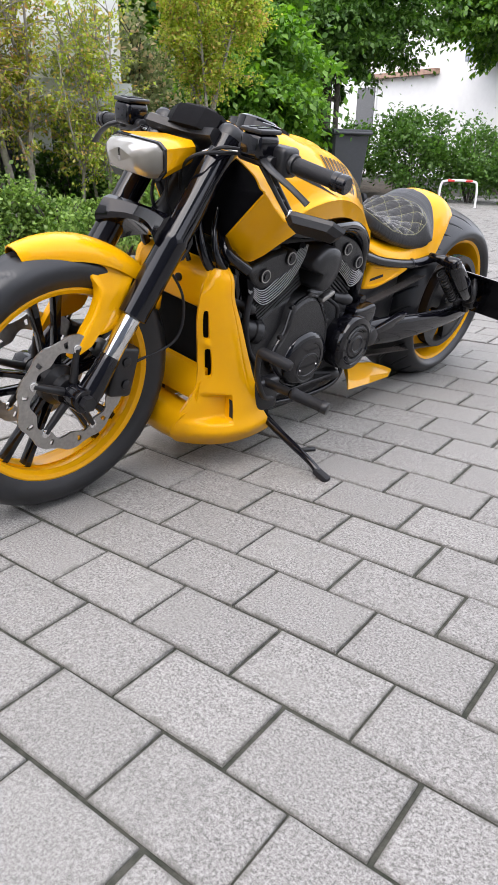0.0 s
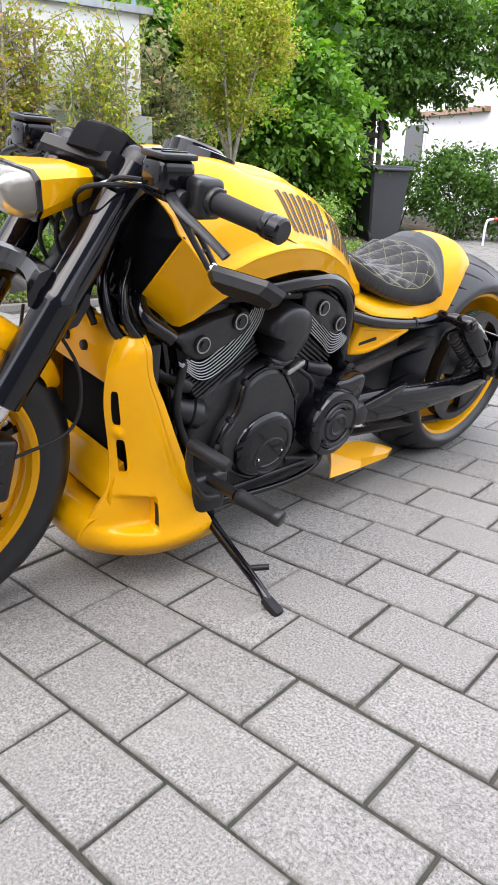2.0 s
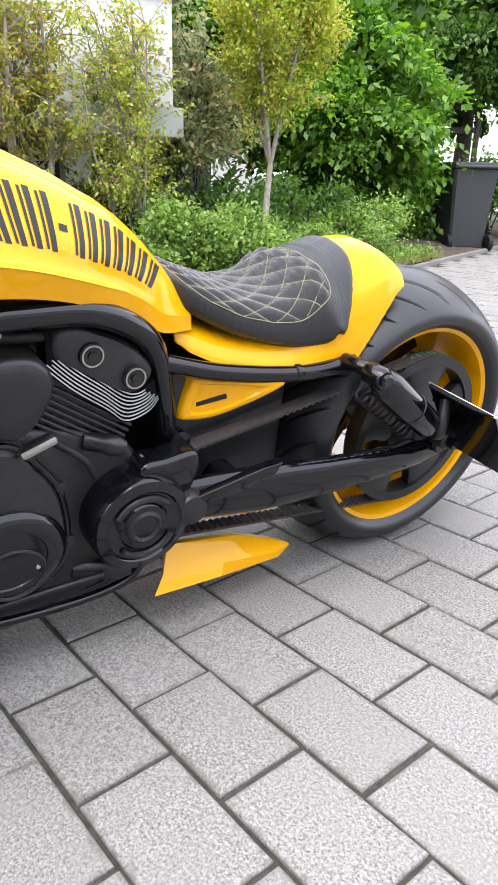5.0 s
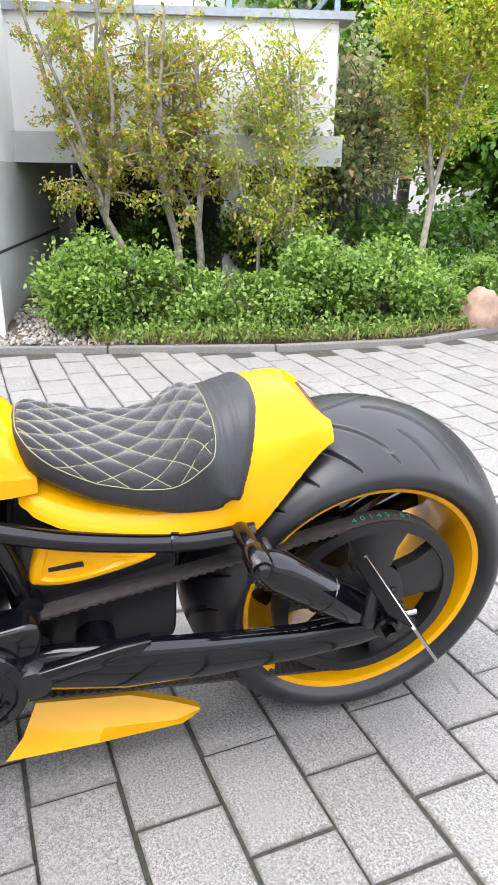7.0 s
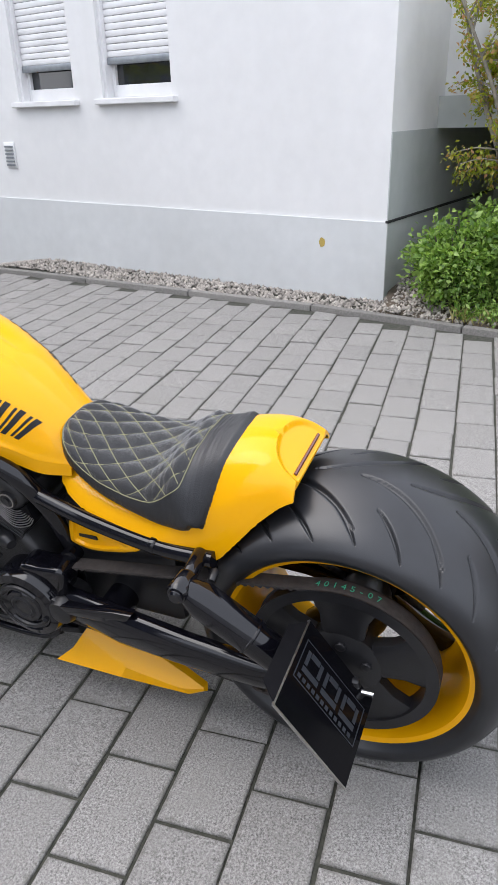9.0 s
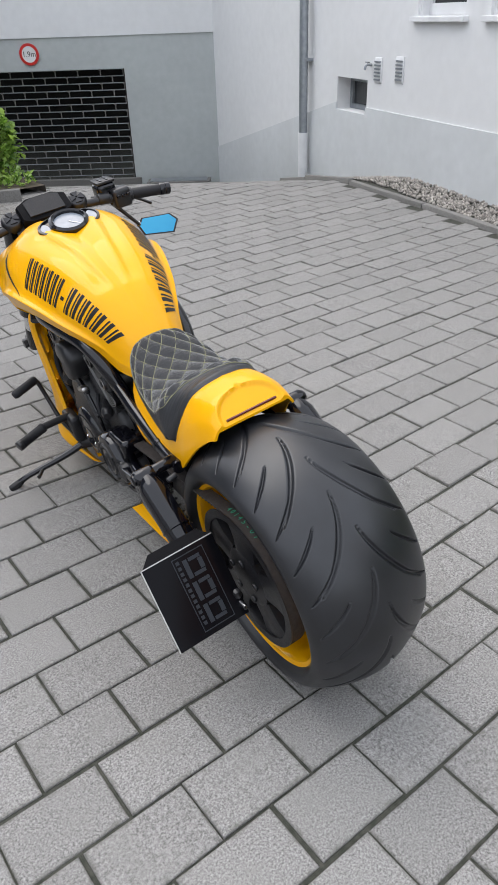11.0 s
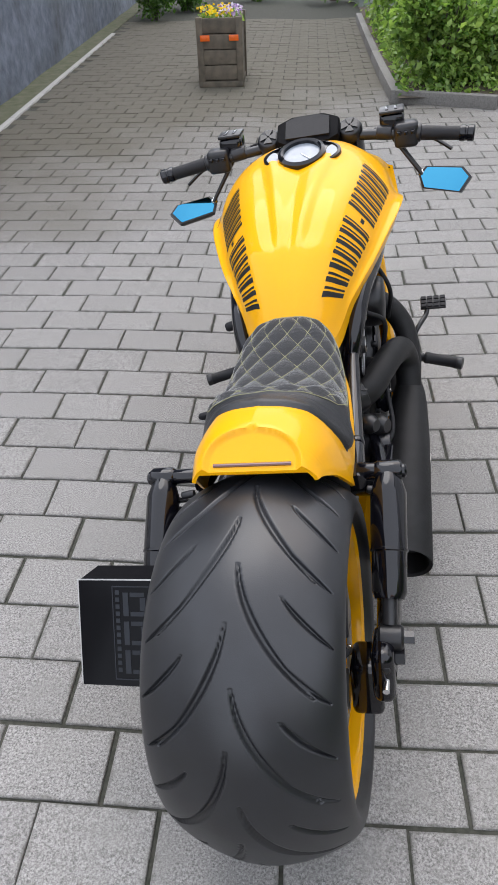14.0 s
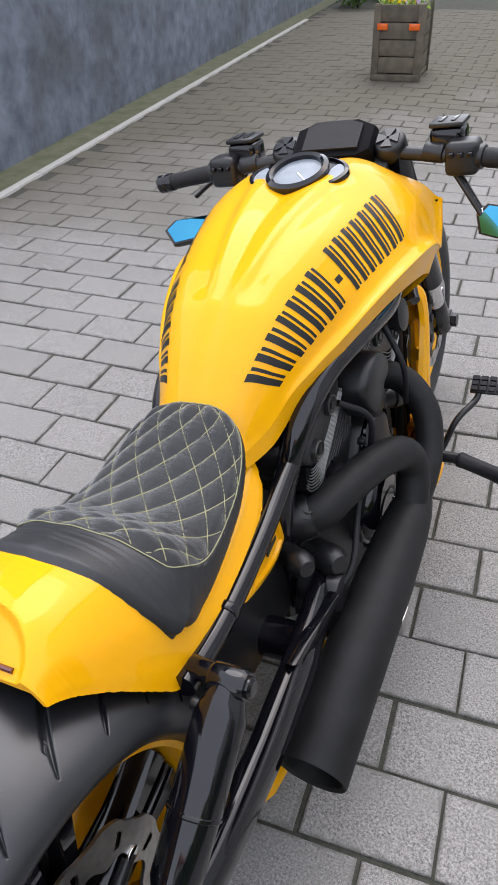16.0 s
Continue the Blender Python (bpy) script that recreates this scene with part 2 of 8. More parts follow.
M["mirror_blue"] = material("blue_mirror_glass", (0.055, 0.26, 0.40), 0.03, 1.0, scale=4, color2=(0.035, 0.19, 0.32))
M["radiator"] = material("radiator_core", (0.005, 0.005, 0.005), 0.8, scale=300, color2=(0.003, 0.003, 0.003), bump=0.8, bump_scale=900, spec=0.12)
M["green_ink"] = material("green_ink", (0.03, 0.35, 0.20), 0.6, scale=50)
M["tail_lens"] = material("smoked_red_lens", (0.10, 0.012, 0.008), 0.2, scale=30, coat=0.8)
M["faded_ink"] = material("faded_grey_ink", (0.026, 0.029, 0.035), 0.5, scale=40, spec=0.2)
M["link"] = material("bright_grille_link", (0.28, 0.27, 0.26), 0.4, 0.6, scale=30)
M["cloth"] = material("dark_grey_quilt_cloth", (0.032, 0.033, 0.036), 0.6, scale=260, color2=(0.022, 0.023, 0.025), bump=0.5, bump_scale=700, spec=0.3)
cloth = M["cloth"].node_tree.nodes["Principled BSDF"]
cloth.inputs["Sheen Weight"].default_value, cloth.inputs["Sheen Roughness"].default_value = 0.7, 0.3
M["belt"] = material("dusty_belt_rubber", (0.055, 0.047, 0.043), 0.8, scale=80, color2=(0.035, 0.030, 0.028), bump=0.3, bump_scale=500, spec=0.3)
M["dull_black"] = material("dull_black_plastic", (0.005, 0.005, 0.006), 0.6, scale=40, color2=(0.003, 0.003, 0.004), bump=0.2, bump_scale=400, spec=0.06)

# ---- mesh tools ----
def mesh_object(name, bm, mat, smooth=True, angle=40):
    me = bpy.data.meshes.new(name)
    bmesh.ops.recalc_face_normals(bm, faces=bm.faces[:])
    bm.to_mesh(me)
    bm.free()
    me.materials.append(mat)
    if smooth:
        me.shade_smooth()
        me.set_sharp_from_angle(angle=radians(angle))
    return new(name, me)


def part(name, bm, mat, parent, label="", smooth=True, angle=40):
    ob = mesh_object(name, bm, mat, smooth, angle)
    ob.parent = parent
    return tagged(ob, label) if label else ob


def thing(name, m=None, **tags):
    ob = new(name)
    ob.empty_display_size = 0.1
    if m is not None:
        ob.matrix_world = m
    return tagged(ob, **tags)


def box(x0, x1, y0, y1, z0, z1, bevel=0.0, segs=2, bm=None):
    b = bmesh.new()
    bmesh.ops.create_cube(b, size=1.0)
    for v in b.verts:
        v.co = (x0 + (v.co.x + 0.5) * (x1 - x0), y0 + (v.co.y + 0.5) * (y1 - y0), z0 + (v.co.z + 0.5) * (z1 - z0))
    if bevel:
        bmesh.ops.bevel(b, geom=b.edges[:], offset=bevel, segments=segs, affect="EDGES", profile=0.5)
    return merge(bm, b)


def merge(bm, b, m=None):
    """Adds b to bm, after moving it by m."""
    if m is not None:
        bmesh.ops.transform(b, matrix=m, verts=b.verts[:])
    if bm is None:
        return b
    me = bpy.data.meshes.new("tmp")
    b.to_mesh(me)
    b.free()
    bm.from_mesh(me)
    bpy.data.meshes.remove(me)
    return bm


def moved(b, m):
    bmesh.ops.transform(b, matrix=m, verts=b.verts[:])
    return b


def lathe(profile, segs=48, axis="Y", bm=None, m=None, cap=True):
    """Turns (radius, along) pairs about an axis."""
    b = bmesh.new()
    rings = []
    for r, a in profile:
        ring = []
        for i in range(segs):
            w = 2 * math.pi * i / segs
            c, s = r * math.cos(w), r * math.sin(w)
            p = {"Y": (c, a, s), "X": (a, c, s), "Z": (c, s, a)}[axis]
            ring.append(b.verts.new(p))
        rings.append(ring)
    for p, q in zip(rings, rings[1:]):
        for i in range(segs):
            b.faces.new((p[i], p[(i + 1) % segs], q[(i + 1) % segs], q[i]))
    for ring, end in ((rings[0], profile[0]), (rings[-1], profile[-1])):
        if cap and end[0] > 1e-4:
            b.faces.new(ring)
    bmesh.ops.remove_doubles(b, verts=b.verts[:], dist=1e-5)
    return merge(bm, b, m)


def turn_to(p, q):
    """A pose at p whose z axis points to q."""
    d = Vector(q) - Vector(p)
    return Matrix.Translation(p) @ d.to_track_quat("Z", "Y").to_matrix().to_4x4()


def rod(p, q, r, r2=None, segs=20, bevel=0.0, bm=None):
    """A round bar from p to q."""
    L = (Vector(q) - Vector(p)).length
    r2 = r if r2 is None else r2
    e = min(bevel, L / 3, r * 0.8)
    prof = [(r, 0), (r2, L)] if not e else [(r - e, 0), (r - e * 0.3, e * 0.3), (r, e), (r2, L - e), (r2 - e * 0.3, L - e * 0.3), (r2 - e, L)]
    return lathe(prof, segs, "Z", bm, turn_to(p, q))


def stepped(p, q, profile, segs=28, bm=None):
    """A turned bar along p to q from (radius, share of the length) pairs."""
    L = (Vector(q) - Vector(p)).length
    return lathe([(r, a * L) for r, a in profile], segs, "Z", bm, turn_to(p, q))


def spline(points, n):
    """Points along a smooth curve through the given ones."""
    P = [Vector(p) for p in points]
    P = [2 * P[0] - P[1]] + P + [2 * P[-1] - P[-2]]
    out = []
    k = len(P) - 3
    for i in range(n + 1):
        s = min(i / n * k, k - 1e-6)
        j = int(s)
        u = s - j
        a, b, c, d = P[j:j + 4]
        out.append(0.5 * ((2 * b) + (c - a) * u + (2 * a - 5 * b + 4 * c - d) * u * u + (3 * b - a - 3 * c + d) * u ** 3))
    return out


def tube(points, r, segs=12, n=None, bm=None, flat=1.0, cap=True):
    """A pipe along a smooth curve; r may be a number or a list of radii."""
    pts = spline(points, n or 8 * (len(points) - 1)) if n != 0 else [Vector(p) for p in points]
    b = bmesh.new()
    rings = []
    up = Vector((0, 0, 1))
    side = None
    for i, p in enumerate(pts):
        d = (pts[min(i + 1, len(pts) - 1)] - pts[max(i - 1, 0)]).normalized()
        if side is None:
            side = d.cross(up if abs(d.z) < 0.9 else Vector((1, 0, 0))).normalized()
        side = (side - d * side.dot(d)).normalized()
        top = d.cross(side)
        s = i / (len(pts) - 1)
        if isinstance(r, (list, tuple)):
            f = s * (len(r) - 1)
            j = min(int(f), len(r) - 2)
            rad = r[j] + (r[j + 1] - r[j]) * (f - j)
        else:
            rad = r
        rings.append([b.verts.new(p + rad * (math.cos(a) * side + flat * math.sin(a) * top)) for a in [2 * math.pi * k / segs for k in range(segs)]])
    for p, q in zip(rings, rings[1:]):
        for i in range(segs):
            b.faces.new((p[i], p[(i + 1) % segs], q[(i + 1) % segs], q[i]))
    if cap:
        b.faces.new(rings[0])
        b.faces.new(rings[-1])
    return merge(bm, b)


def loft(rings, cap=True, bm=None, closed=True):
    """A skin over rings of points, each a list of equal length."""
    b = bmesh.new()
    R = [[b.verts.new(p) for p in ring] for ring in rings]
    n = len(R[0])
    for p, q in zip(R, R[1:]):
        for i in range(n if closed else n - 1):
            b.faces.new((p[i], p[(i + 1) % n], q[(i + 1) % n], q[i]))
    if cap and closed:
        b.faces.new(R[0])
        b.faces.new(R[-1])
    return merge(bm, b)


def plate(outline, y0, y1, bevel=0.0, segs=2, bm=None, holes=()):
    """A flat plate: an outline in x and z, from y0 to y1."""
    b = bmesh.new()
    f = b.faces.new([b.verts.new((x, y0, z)) for x, z in outline])
    got = bmesh.ops.extrude_face_region(b, geom=[f])
    for v in [e for e in got["geom"] if isinstance(e, bmesh.types.BMVert)]:
        v.co.y = y1
    if bevel:
        bmesh.ops.recalc_face_normals(b, faces=b.faces[:])
        rim = [e for e in b.edges if abs(e.verts[0].co.y - e.verts[1].co.y) < 1e-6]
        bmesh.ops.bevel(b, geom=rim, offset=bevel, segments=segs, affect="EDGES", profile=0.5, clamp_overlap=True)
    return merge(bm, b)


def raw_mesh(name, verts, faces, mat, smooth=False):
    """A mesh object from numpy arrays of corners and of quads or triangles."""
    me = bpy.data.meshes.new(name)
    n = faces.shape[1]
    me.vertices.add(len(verts))
    me.vertices.foreach_set("co", verts.astype(np.float32).ravel())
    me.loops.add(faces.size)
    me.loops.foreach_set("vertex_index", faces.astype(np.int32).ravel())
    me.polygons.add(len(faces))
    me.polygons.foreach_set("loop_start", np.arange(0, faces.size, n, dtype=np.int32))
    me.update(calc_edges=True)
    me.materials.append(mat)
    if smooth:
        me.shade_smooth()
    return new(name, me)


RNG = np.random.default_rng(7)


def leaves(name, centres, size, mat, parent=None, outward=None, droop=0.3, spread=1.0, slim=0.55):
    """One mesh of folded leaves, each four corners, at the given places."""
    c = np.asarray(centres, float)
    n = len(c)
    d = RNG.normal(size=(n, 3)) * spread
    if outward is not None:
        o = c - np.asarray(outward, float)
        d += o / (np.linalg.norm(o, axis=1, keepdims=True) + 1e-6) * 0.9
    d[:, 2] -= droop
    d /= np.linalg.norm(d, axis=1, keepdims=True)
    up = RNG.normal(size=(n, 3)) * 0.6 + (0, 0, 1.0)
    s = np.cross(d, up)
    s /= np.linalg.norm(s, axis=1, keepdims=True)
    nrm = np.cross(s, d)
    L = size * RNG.uniform(0.6, 1.25, (n, 1))
    v = np.stack([c, c + d * L * 0.5 + s * L * slim * 0.5 + nrm * L * 0.10, c + d * L - nrm * L * 0.12, c + d * L * 0.5 - s * L * slim * 0.5 + nrm * L * 0.10], axis=1).reshape(-1, 3)
    f = np.arange(4 * n).reshape(-1, 4)
    ob = raw_mesh(name, v, f, mat)
    if parent is not None:
        ob.parent = parent
    return ob


def blob_points(n, centre, radii, shell=0.45, lumps=9, lump=0.35):
    """Places in an uneven crown: many clumps over an ellipsoid, denser outside, with gaps."""
    d = RNG.normal(size=(lumps, 3))
    d /= np.linalg.norm(d, axis=1, keepdims=True)
    k = d * RNG.uniform(shell, 0.85, (lumps, 1))
    pick = RNG.integers(0, lumps, n)
    p = k[pick] + RNG.normal(size=(n, 3)) * lump * RNG.uniform(0.55, 1.0, (lumps, 1))[pick] * 0.6
    return p * np.asarray(radii) + np.asarray(centre)

# ---- lie of the land ----
def smooth_step(a, b, x):
    u = np.clip((x - a) / (b - a), 0, 1)
    return u * u * (3 - 2 * u)


def height(x, y):
    """Ground level: a shallow gutter under the motorcycle, and the ramp down to the garage."""
    x, y = np.asarray(x, float), np.asarray(y, float)
    gutter = -0.028 * np.exp(-((x + 1.35) / 0.55) ** 2)
    s = -0.64 * x - 0.77 * y - 4.2
    ramp = -0.195 * np.where(s > 0.6, s - 0.3, np.where(s > 0, s * s / 1.2, 0))
    ramp = np.maximum(ramp, -1.06) * smooth_step(-1.9, -2.9, x)
    return gutter + ramp


def kerb_line(y):
    """The x of the kerb of the planted bed and the house strip at each y."""
    ky = np.array([-3.2, -1.7, 1.3, 2.1, 2.75, 3.4, 4.07, 4.62, 5.3, 6.2, 7.4, 9.4, 11.0])
    kx = np.array([-6.1, -5.42, -4.67, -4.48, -4.25, -4.04, -3.86, -3.78, -3.88, -4.15, -4.55, -5.15, -5.6])
    return np.interp(y, ky, kx)


# ---- the ground, one sheet out to the horizon ----
gx = np.unique(np.concatenate([np.linspace(-14, 3, 86), np.array([-900, -400, -150, -60, -30, -20, 8, 20, 60, 150, 400, 900.0])]))
gy = np.unique(np.concatenate([np.linspace(-13, 14, 136), np.array([-900, -400, -150, -60, -30, -18, 18, 30, 60, 150, 400, 900.0])]))
GX, GY = np.meshgrid(gx, gy, indexing="ij")
gv = np.stack([GX.ravel(), GY.ravel(), (height(GX, GY) - 0.006).ravel()], axis=1)
ix, iy = np.meshgrid(np.arange(len(gx) - 1), np.arange(len(gy) - 1), indexing="ij")
i0 = (ix * len(gy) + iy).ravel()
ground = raw_mesh("ground", gv, np.stack([i0, i0 + len(gy), i0 + len(gy) + 1, i0 + 1], axis=1), M["joint"], smooth=True)
tagged(ground, "dark sandy ground under grey concrete paving", "ground", kind="structure")

# ---- pavers 16 x 24 cm in running bond ----
PL, PW, GAP = 0.2400, 0.1602, 0.0078
def paver_grid():
    out = []
    for j in range(-70, 68):
        y0 = 2.190 + j * PW
        off = -0.955 if j % 2 == 0 else -0.835
        for i in range(-30, 24):
            x0 = off + i * PL
            xc, yc = x0 + PL / 2, y0 + PW / 2
            if xc > (1.14 - 0.053 * (yc + 0.3) * (yc < 0) if yc < 0.5 else 4.2):
                continue
            if yc > -3.2 and xc - PL / 2 < kerb_line(yc) - 0.07:
                continue
            if yc <= -3.2 and (-5.9 - (yc + 3.2) * -0.32 > xc):
                continue
            if -3.2 < xc < -1.95 and yc < -3.0 and xc > -1.95 - (-(yc + 3.05)) * 5:
                continue
            if 0.64 * xc + 0.77 * yc < -9.75:
                continue
            out.append((xc, yc, j))
    return out


PAVERS = paver_grid()
near = [(x, y, j) for x, y, j in PAVERS if -2.0 < x < -0.25 and 0.75 < y < 3.9]
near = sorted(near, key=lambda p: (p[0] + 1.0) ** 2 + (p[1] - 2.4) ** 2)[:300]
near_set = set((round(x, 4), round(y, 4)) for x, y, j in near)


def paver_shape():
    """Corners and faces of one paver: bevelled top, open below."""
    a, b, e = (PL - GAP) / 2, (PW - GAP) / 2, 0.0034
    ring = lambda p, q, z: [(-p, -q, z), (p, -q, z), (p, q, z), (-p, q, z)]
    w = 0.014
    v = ring(a, b, -0.05) + ring(a, b, -e) + ring(a - e * 0.35, b - e * 0.35, -e * 0.35) + ring(a - e, b - e, 0.0) + ring(a - w, b - w, 0.0004)
    f = [(k + i, k + (i + 1) % 4, k + 4 + (i + 1) % 4, k + 4 + i) for k in (0, 4, 8, 12) for i in range(4)] + [(16, 17, 18, 19)]
    return np.array(v), np.array(f)


pv, pf = paver_shape()
far = [(x, y) for x, y, j in PAVERS if (round(x, 4), round(y, 4)) not in near_set]


def lay(name, places, mat):
    """Pavers joined into one sheet, each a little out of true."""
    fv, ff = [], []
    for k, (x, y) in enumerate(places):
        e = 0.03
        hx = (height(x + e, y) - height(x - e, y)) / (2 * e)
        hy = (height(x, y + e) - height(x, y - e)) / (2 * e)
        w = pv + RNG.normal(size=3) * (0.0015, 0.0015, 0.0012)
        tilt = RNG.normal(size=2) * 0.006
        w = w + np.stack([np.zeros(20), np.zeros(20), pv[:, 0] * (hx + tilt[0]) + pv[:, 1] * (hy + tilt[1])], axis=1)
        fv.append(w + (x, y, float(height(x, y))))
        ff.append(pf + 20 * k)
    return raw_mesh(name, np.concatenate(fv), np.concatenate(ff), mat)


def edge_wear(me, n):
    """Marks the corners at the rim of each paver, where dirt gathers in the grain."""
    at = me.attributes.new("rim", "FLOAT", "POINT")
    at.data.foreach_set("value", np.tile(np.array([1.0] * 16 + [0.0] * 4, np.float32), n))


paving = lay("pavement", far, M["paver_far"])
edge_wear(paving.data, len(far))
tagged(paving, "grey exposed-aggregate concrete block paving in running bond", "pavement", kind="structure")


# ---- kerb stones along the bed and the house strip ----
def kerb_run(points, name, width=0.06, top=0.035):
    pts = spline([(x, y, 0) for x, y in points], 12 * len(points))
    acc, stones, start = 0.0, [], pts[0]
    for p, q in zip(pts, pts[1:]):
        acc += (q - p).length
        if acc >= 0.98:
            stones.append((start, q))
            start, acc = q, 0.0
    holder = tagged(new(name), "row of low grey concrete kerb stones", "kerb", kind="structure")
    for p, q in stones:
        d = (q - p)
        mid = (p + q) / 2
        z = float(height(mid.x, mid.y))
        b = box(-d.length / 2 + 0.004, d.length / 2 - 0.004, -width / 2, width / 2, -0.12, top, 0.008)
        ob = part("kerb_stone", b, M["kerb"], holder)
        slope = (float(height(q.x, q.y)) - float(height(p.x, p.y))) / d.length
        ob.matrix_basis = pose(mid.x, mid.y, z) @ Matrix.Rotation(math.atan2(d.y, d.x), 4, "Z") @ Matrix.Rotation(-math.atan(slope), 4, "Y")
    return holder


kerb_run([(float(kerb_line(y)) - 0.02, y) for y in (-3.1, -1.7, 0, 1.3, 2.1, 2.75, 3.4, 4.07, 4.62, 5.3, 6.2, 7.4, 9.4, 10.9)], "kerb")
kerb_run([(-2.75, -2.86), (-2.4, -2.93), (-2.05, -3.02), (-1.96, -3.2), (-1.93, -5), (-1.92, -7), (-1.92, -9.5)], "kerb_alley", 0.08, 0.10)

# ---- planted bed: one mound of soil behind the kerb ----
def soil_bed(name, xs, ys, fn, label):
    X, Y = np.meshgrid(xs, ys, indexing="ij")
    Z = fn(X, Y)
    v = np.stack([X.ravel(), Y.ravel(), Z.ravel()], axis=1)
    a, b = np.meshgrid(np.arange(len(xs) - 1), np.arange(len(ys) - 1), indexing="ij")
    k = (a * len(ys) + b).ravel()
    return tagged(raw_mesh(name, v, np.stack([k, k + len(ys), k + len(ys) + 1, k + 1], axis=1), M["soil"], True), label, "soil", kind="structure")


def bed_z(x, y):
    inside = kerb_line(y) - 0.05 - x
    return np.where(inside > 0, 0.03 + 0.12 * smooth_step(0, 1.2, inside) + 0.015 * np.sin(x * 7) * np.cos(y * 6), -0.2) * 1.0


soil_bed("soil_bed", np.linspace(-14, -3.7, 90), np.linspace(2.3, 14, 100), bed_z, "brown soil of the planted bed behind the kerb")
soil_bed("soil_alley", np.linspace(-3.15, -1.97, 30), np.linspace(-9.6, -3.05, 50),
         lambda x, y: np.where((y < -3.02 + 0.16 * (-x - 2.05)) & (x > -3.1), 0.06, -1.2), "brown soil of the bed beside the alley")

# ---- the white house ----
HC = Vector((-4.84, 2.27, 0))
HD = Vector((-0.32, -1.0, 0)).normalized()
HN = Vector((HD.y, -HD.x, 0)) * -1          # faces the court
if HN.x < 0:
    HN = -HN
H_ANG = math.atan2(HD.y, HD.x)
HOUSE = Matrix.Translation(HC) @ Matrix.Rotation(H_ANG, 4, "Z")     # x along the wall, y out to the court
HOUSE_OUT = 1 if (HOUSE.to_3x3() @ Vector((0, 1, 0))).dot(HN) > 0 else -1
O = HOUSE_OUT
L_WALL = 9.31


def hbox(x0, x1, d0, d1, z0, z1, bevel=0.0, bm=None):
    """A box in the house's own axes: along the front, out of the wall, up."""
    y0, y1 = sorted((O * d0, O * d1))
    return box(x0, x1, y0, y1, z0, z1, bevel, bm=bm)


def setting(name, bm, mat, label, category, m=None, smooth=False):
    ob = mesh_object(name, bm, mat, smooth)
    if m is not None:
        ob.matrix_world = m
    return tagged(ob, label, category, kind="structure")


WINDOWS = [(1.76, 2.48, 1.33, 2.5), (2.80, 3.50, 1.33, 2.5)]
CELLAR = (4.33, 5.0, 0.46, 0.78)
# front wall with openings, built of blocks end to end
holes = sorted(WINDOWS + [CELLAR])
b = None
x = 0.0
for x0, x1, z0, z1 in holes:
    b = hbox(x, x0, -0.3, 0, -1.6, 6.0, bm=b)
    b = hbox(x0, x1, -0.3, 0, -1.6, z0, bm=b)
    b = hbox(x0, x1, -0.3, 0, z1, 6.0, bm=b)
    x = x1
b = hbox(x, L_WALL, -0.3, 0, -1.6, 6.0, bm=b)
b = hbox(0, 0.3, -6, -0.3, -0.3, 6.0, bm=b)       # flank
setting("wall_house", b, M["white"], "white rendered house wall", "wall", HOUSE)
# grey plinth, proud of the wall, stepping down along the ramp
b = hbox(-0.012, 4.33, 0, 0.015, -0.3, 0.53)
b = hbox(4.33, 5.0, 0, 0.015, -0.4, 0.46, bm=b)
ob = setting("plinth", b, M["plinth"], "grey painted plinth of the house", "plinth", HOUSE)
b = bmesh.new()
vs = [b.verts.new(p) for p in [(5.0, O * 0.015, 0.53), (5.0, O * 0.015, -1.4), (L_WALL, O * 0.015, -1.6), (L_WALL, O * 0.015, -0.50)]]
f = b.faces.new(vs)
g_ = bmesh.ops.extrude_face_region(b, geom=[f])
for v in [e for e in g_["geom"] if isinstance(e, bmesh.types.BMVert)]:
    v.co.y = -O * 0.01
setting("plinth_ramp", b, M["plinth"], "sloping grey plinth beside the garage ramp", "plinth", HOUSE)
b = hbox(-0.012, 0.0, -2.2, 0.0, -0.3, 0.53)
b = hbox(-0.008, 0.0, -2.2, 0.0, 0.53, 1.07, bm=b)
setting("plinth_flank", b, M["grey"], "grey painted flank of the house beside the passage", "plinth", HOUSE)
b = hbox(-0.02, 0.0, -2.2, 0.02, 0.525, 0.54)
setting("trim", b, M["dark_in"], "dark joint line above the plinth", "trim", HOUSE)
# interior backing, near-black so that its colour gives the openings their shade
setting("wall_room", hbox(0.31, L_WALL, -2.0, -1.9, -1.5, 5.9), M["dark_in"], "near-black sheet in place of the unlit room behind the windows", "wall", HOUSE)
setting("ceiling", hbox(0.0, L_WALL, -6, 0.25, 6.0, 6.2), M["white"], "white eaves slab of the house", "ceiling", HOUSE)


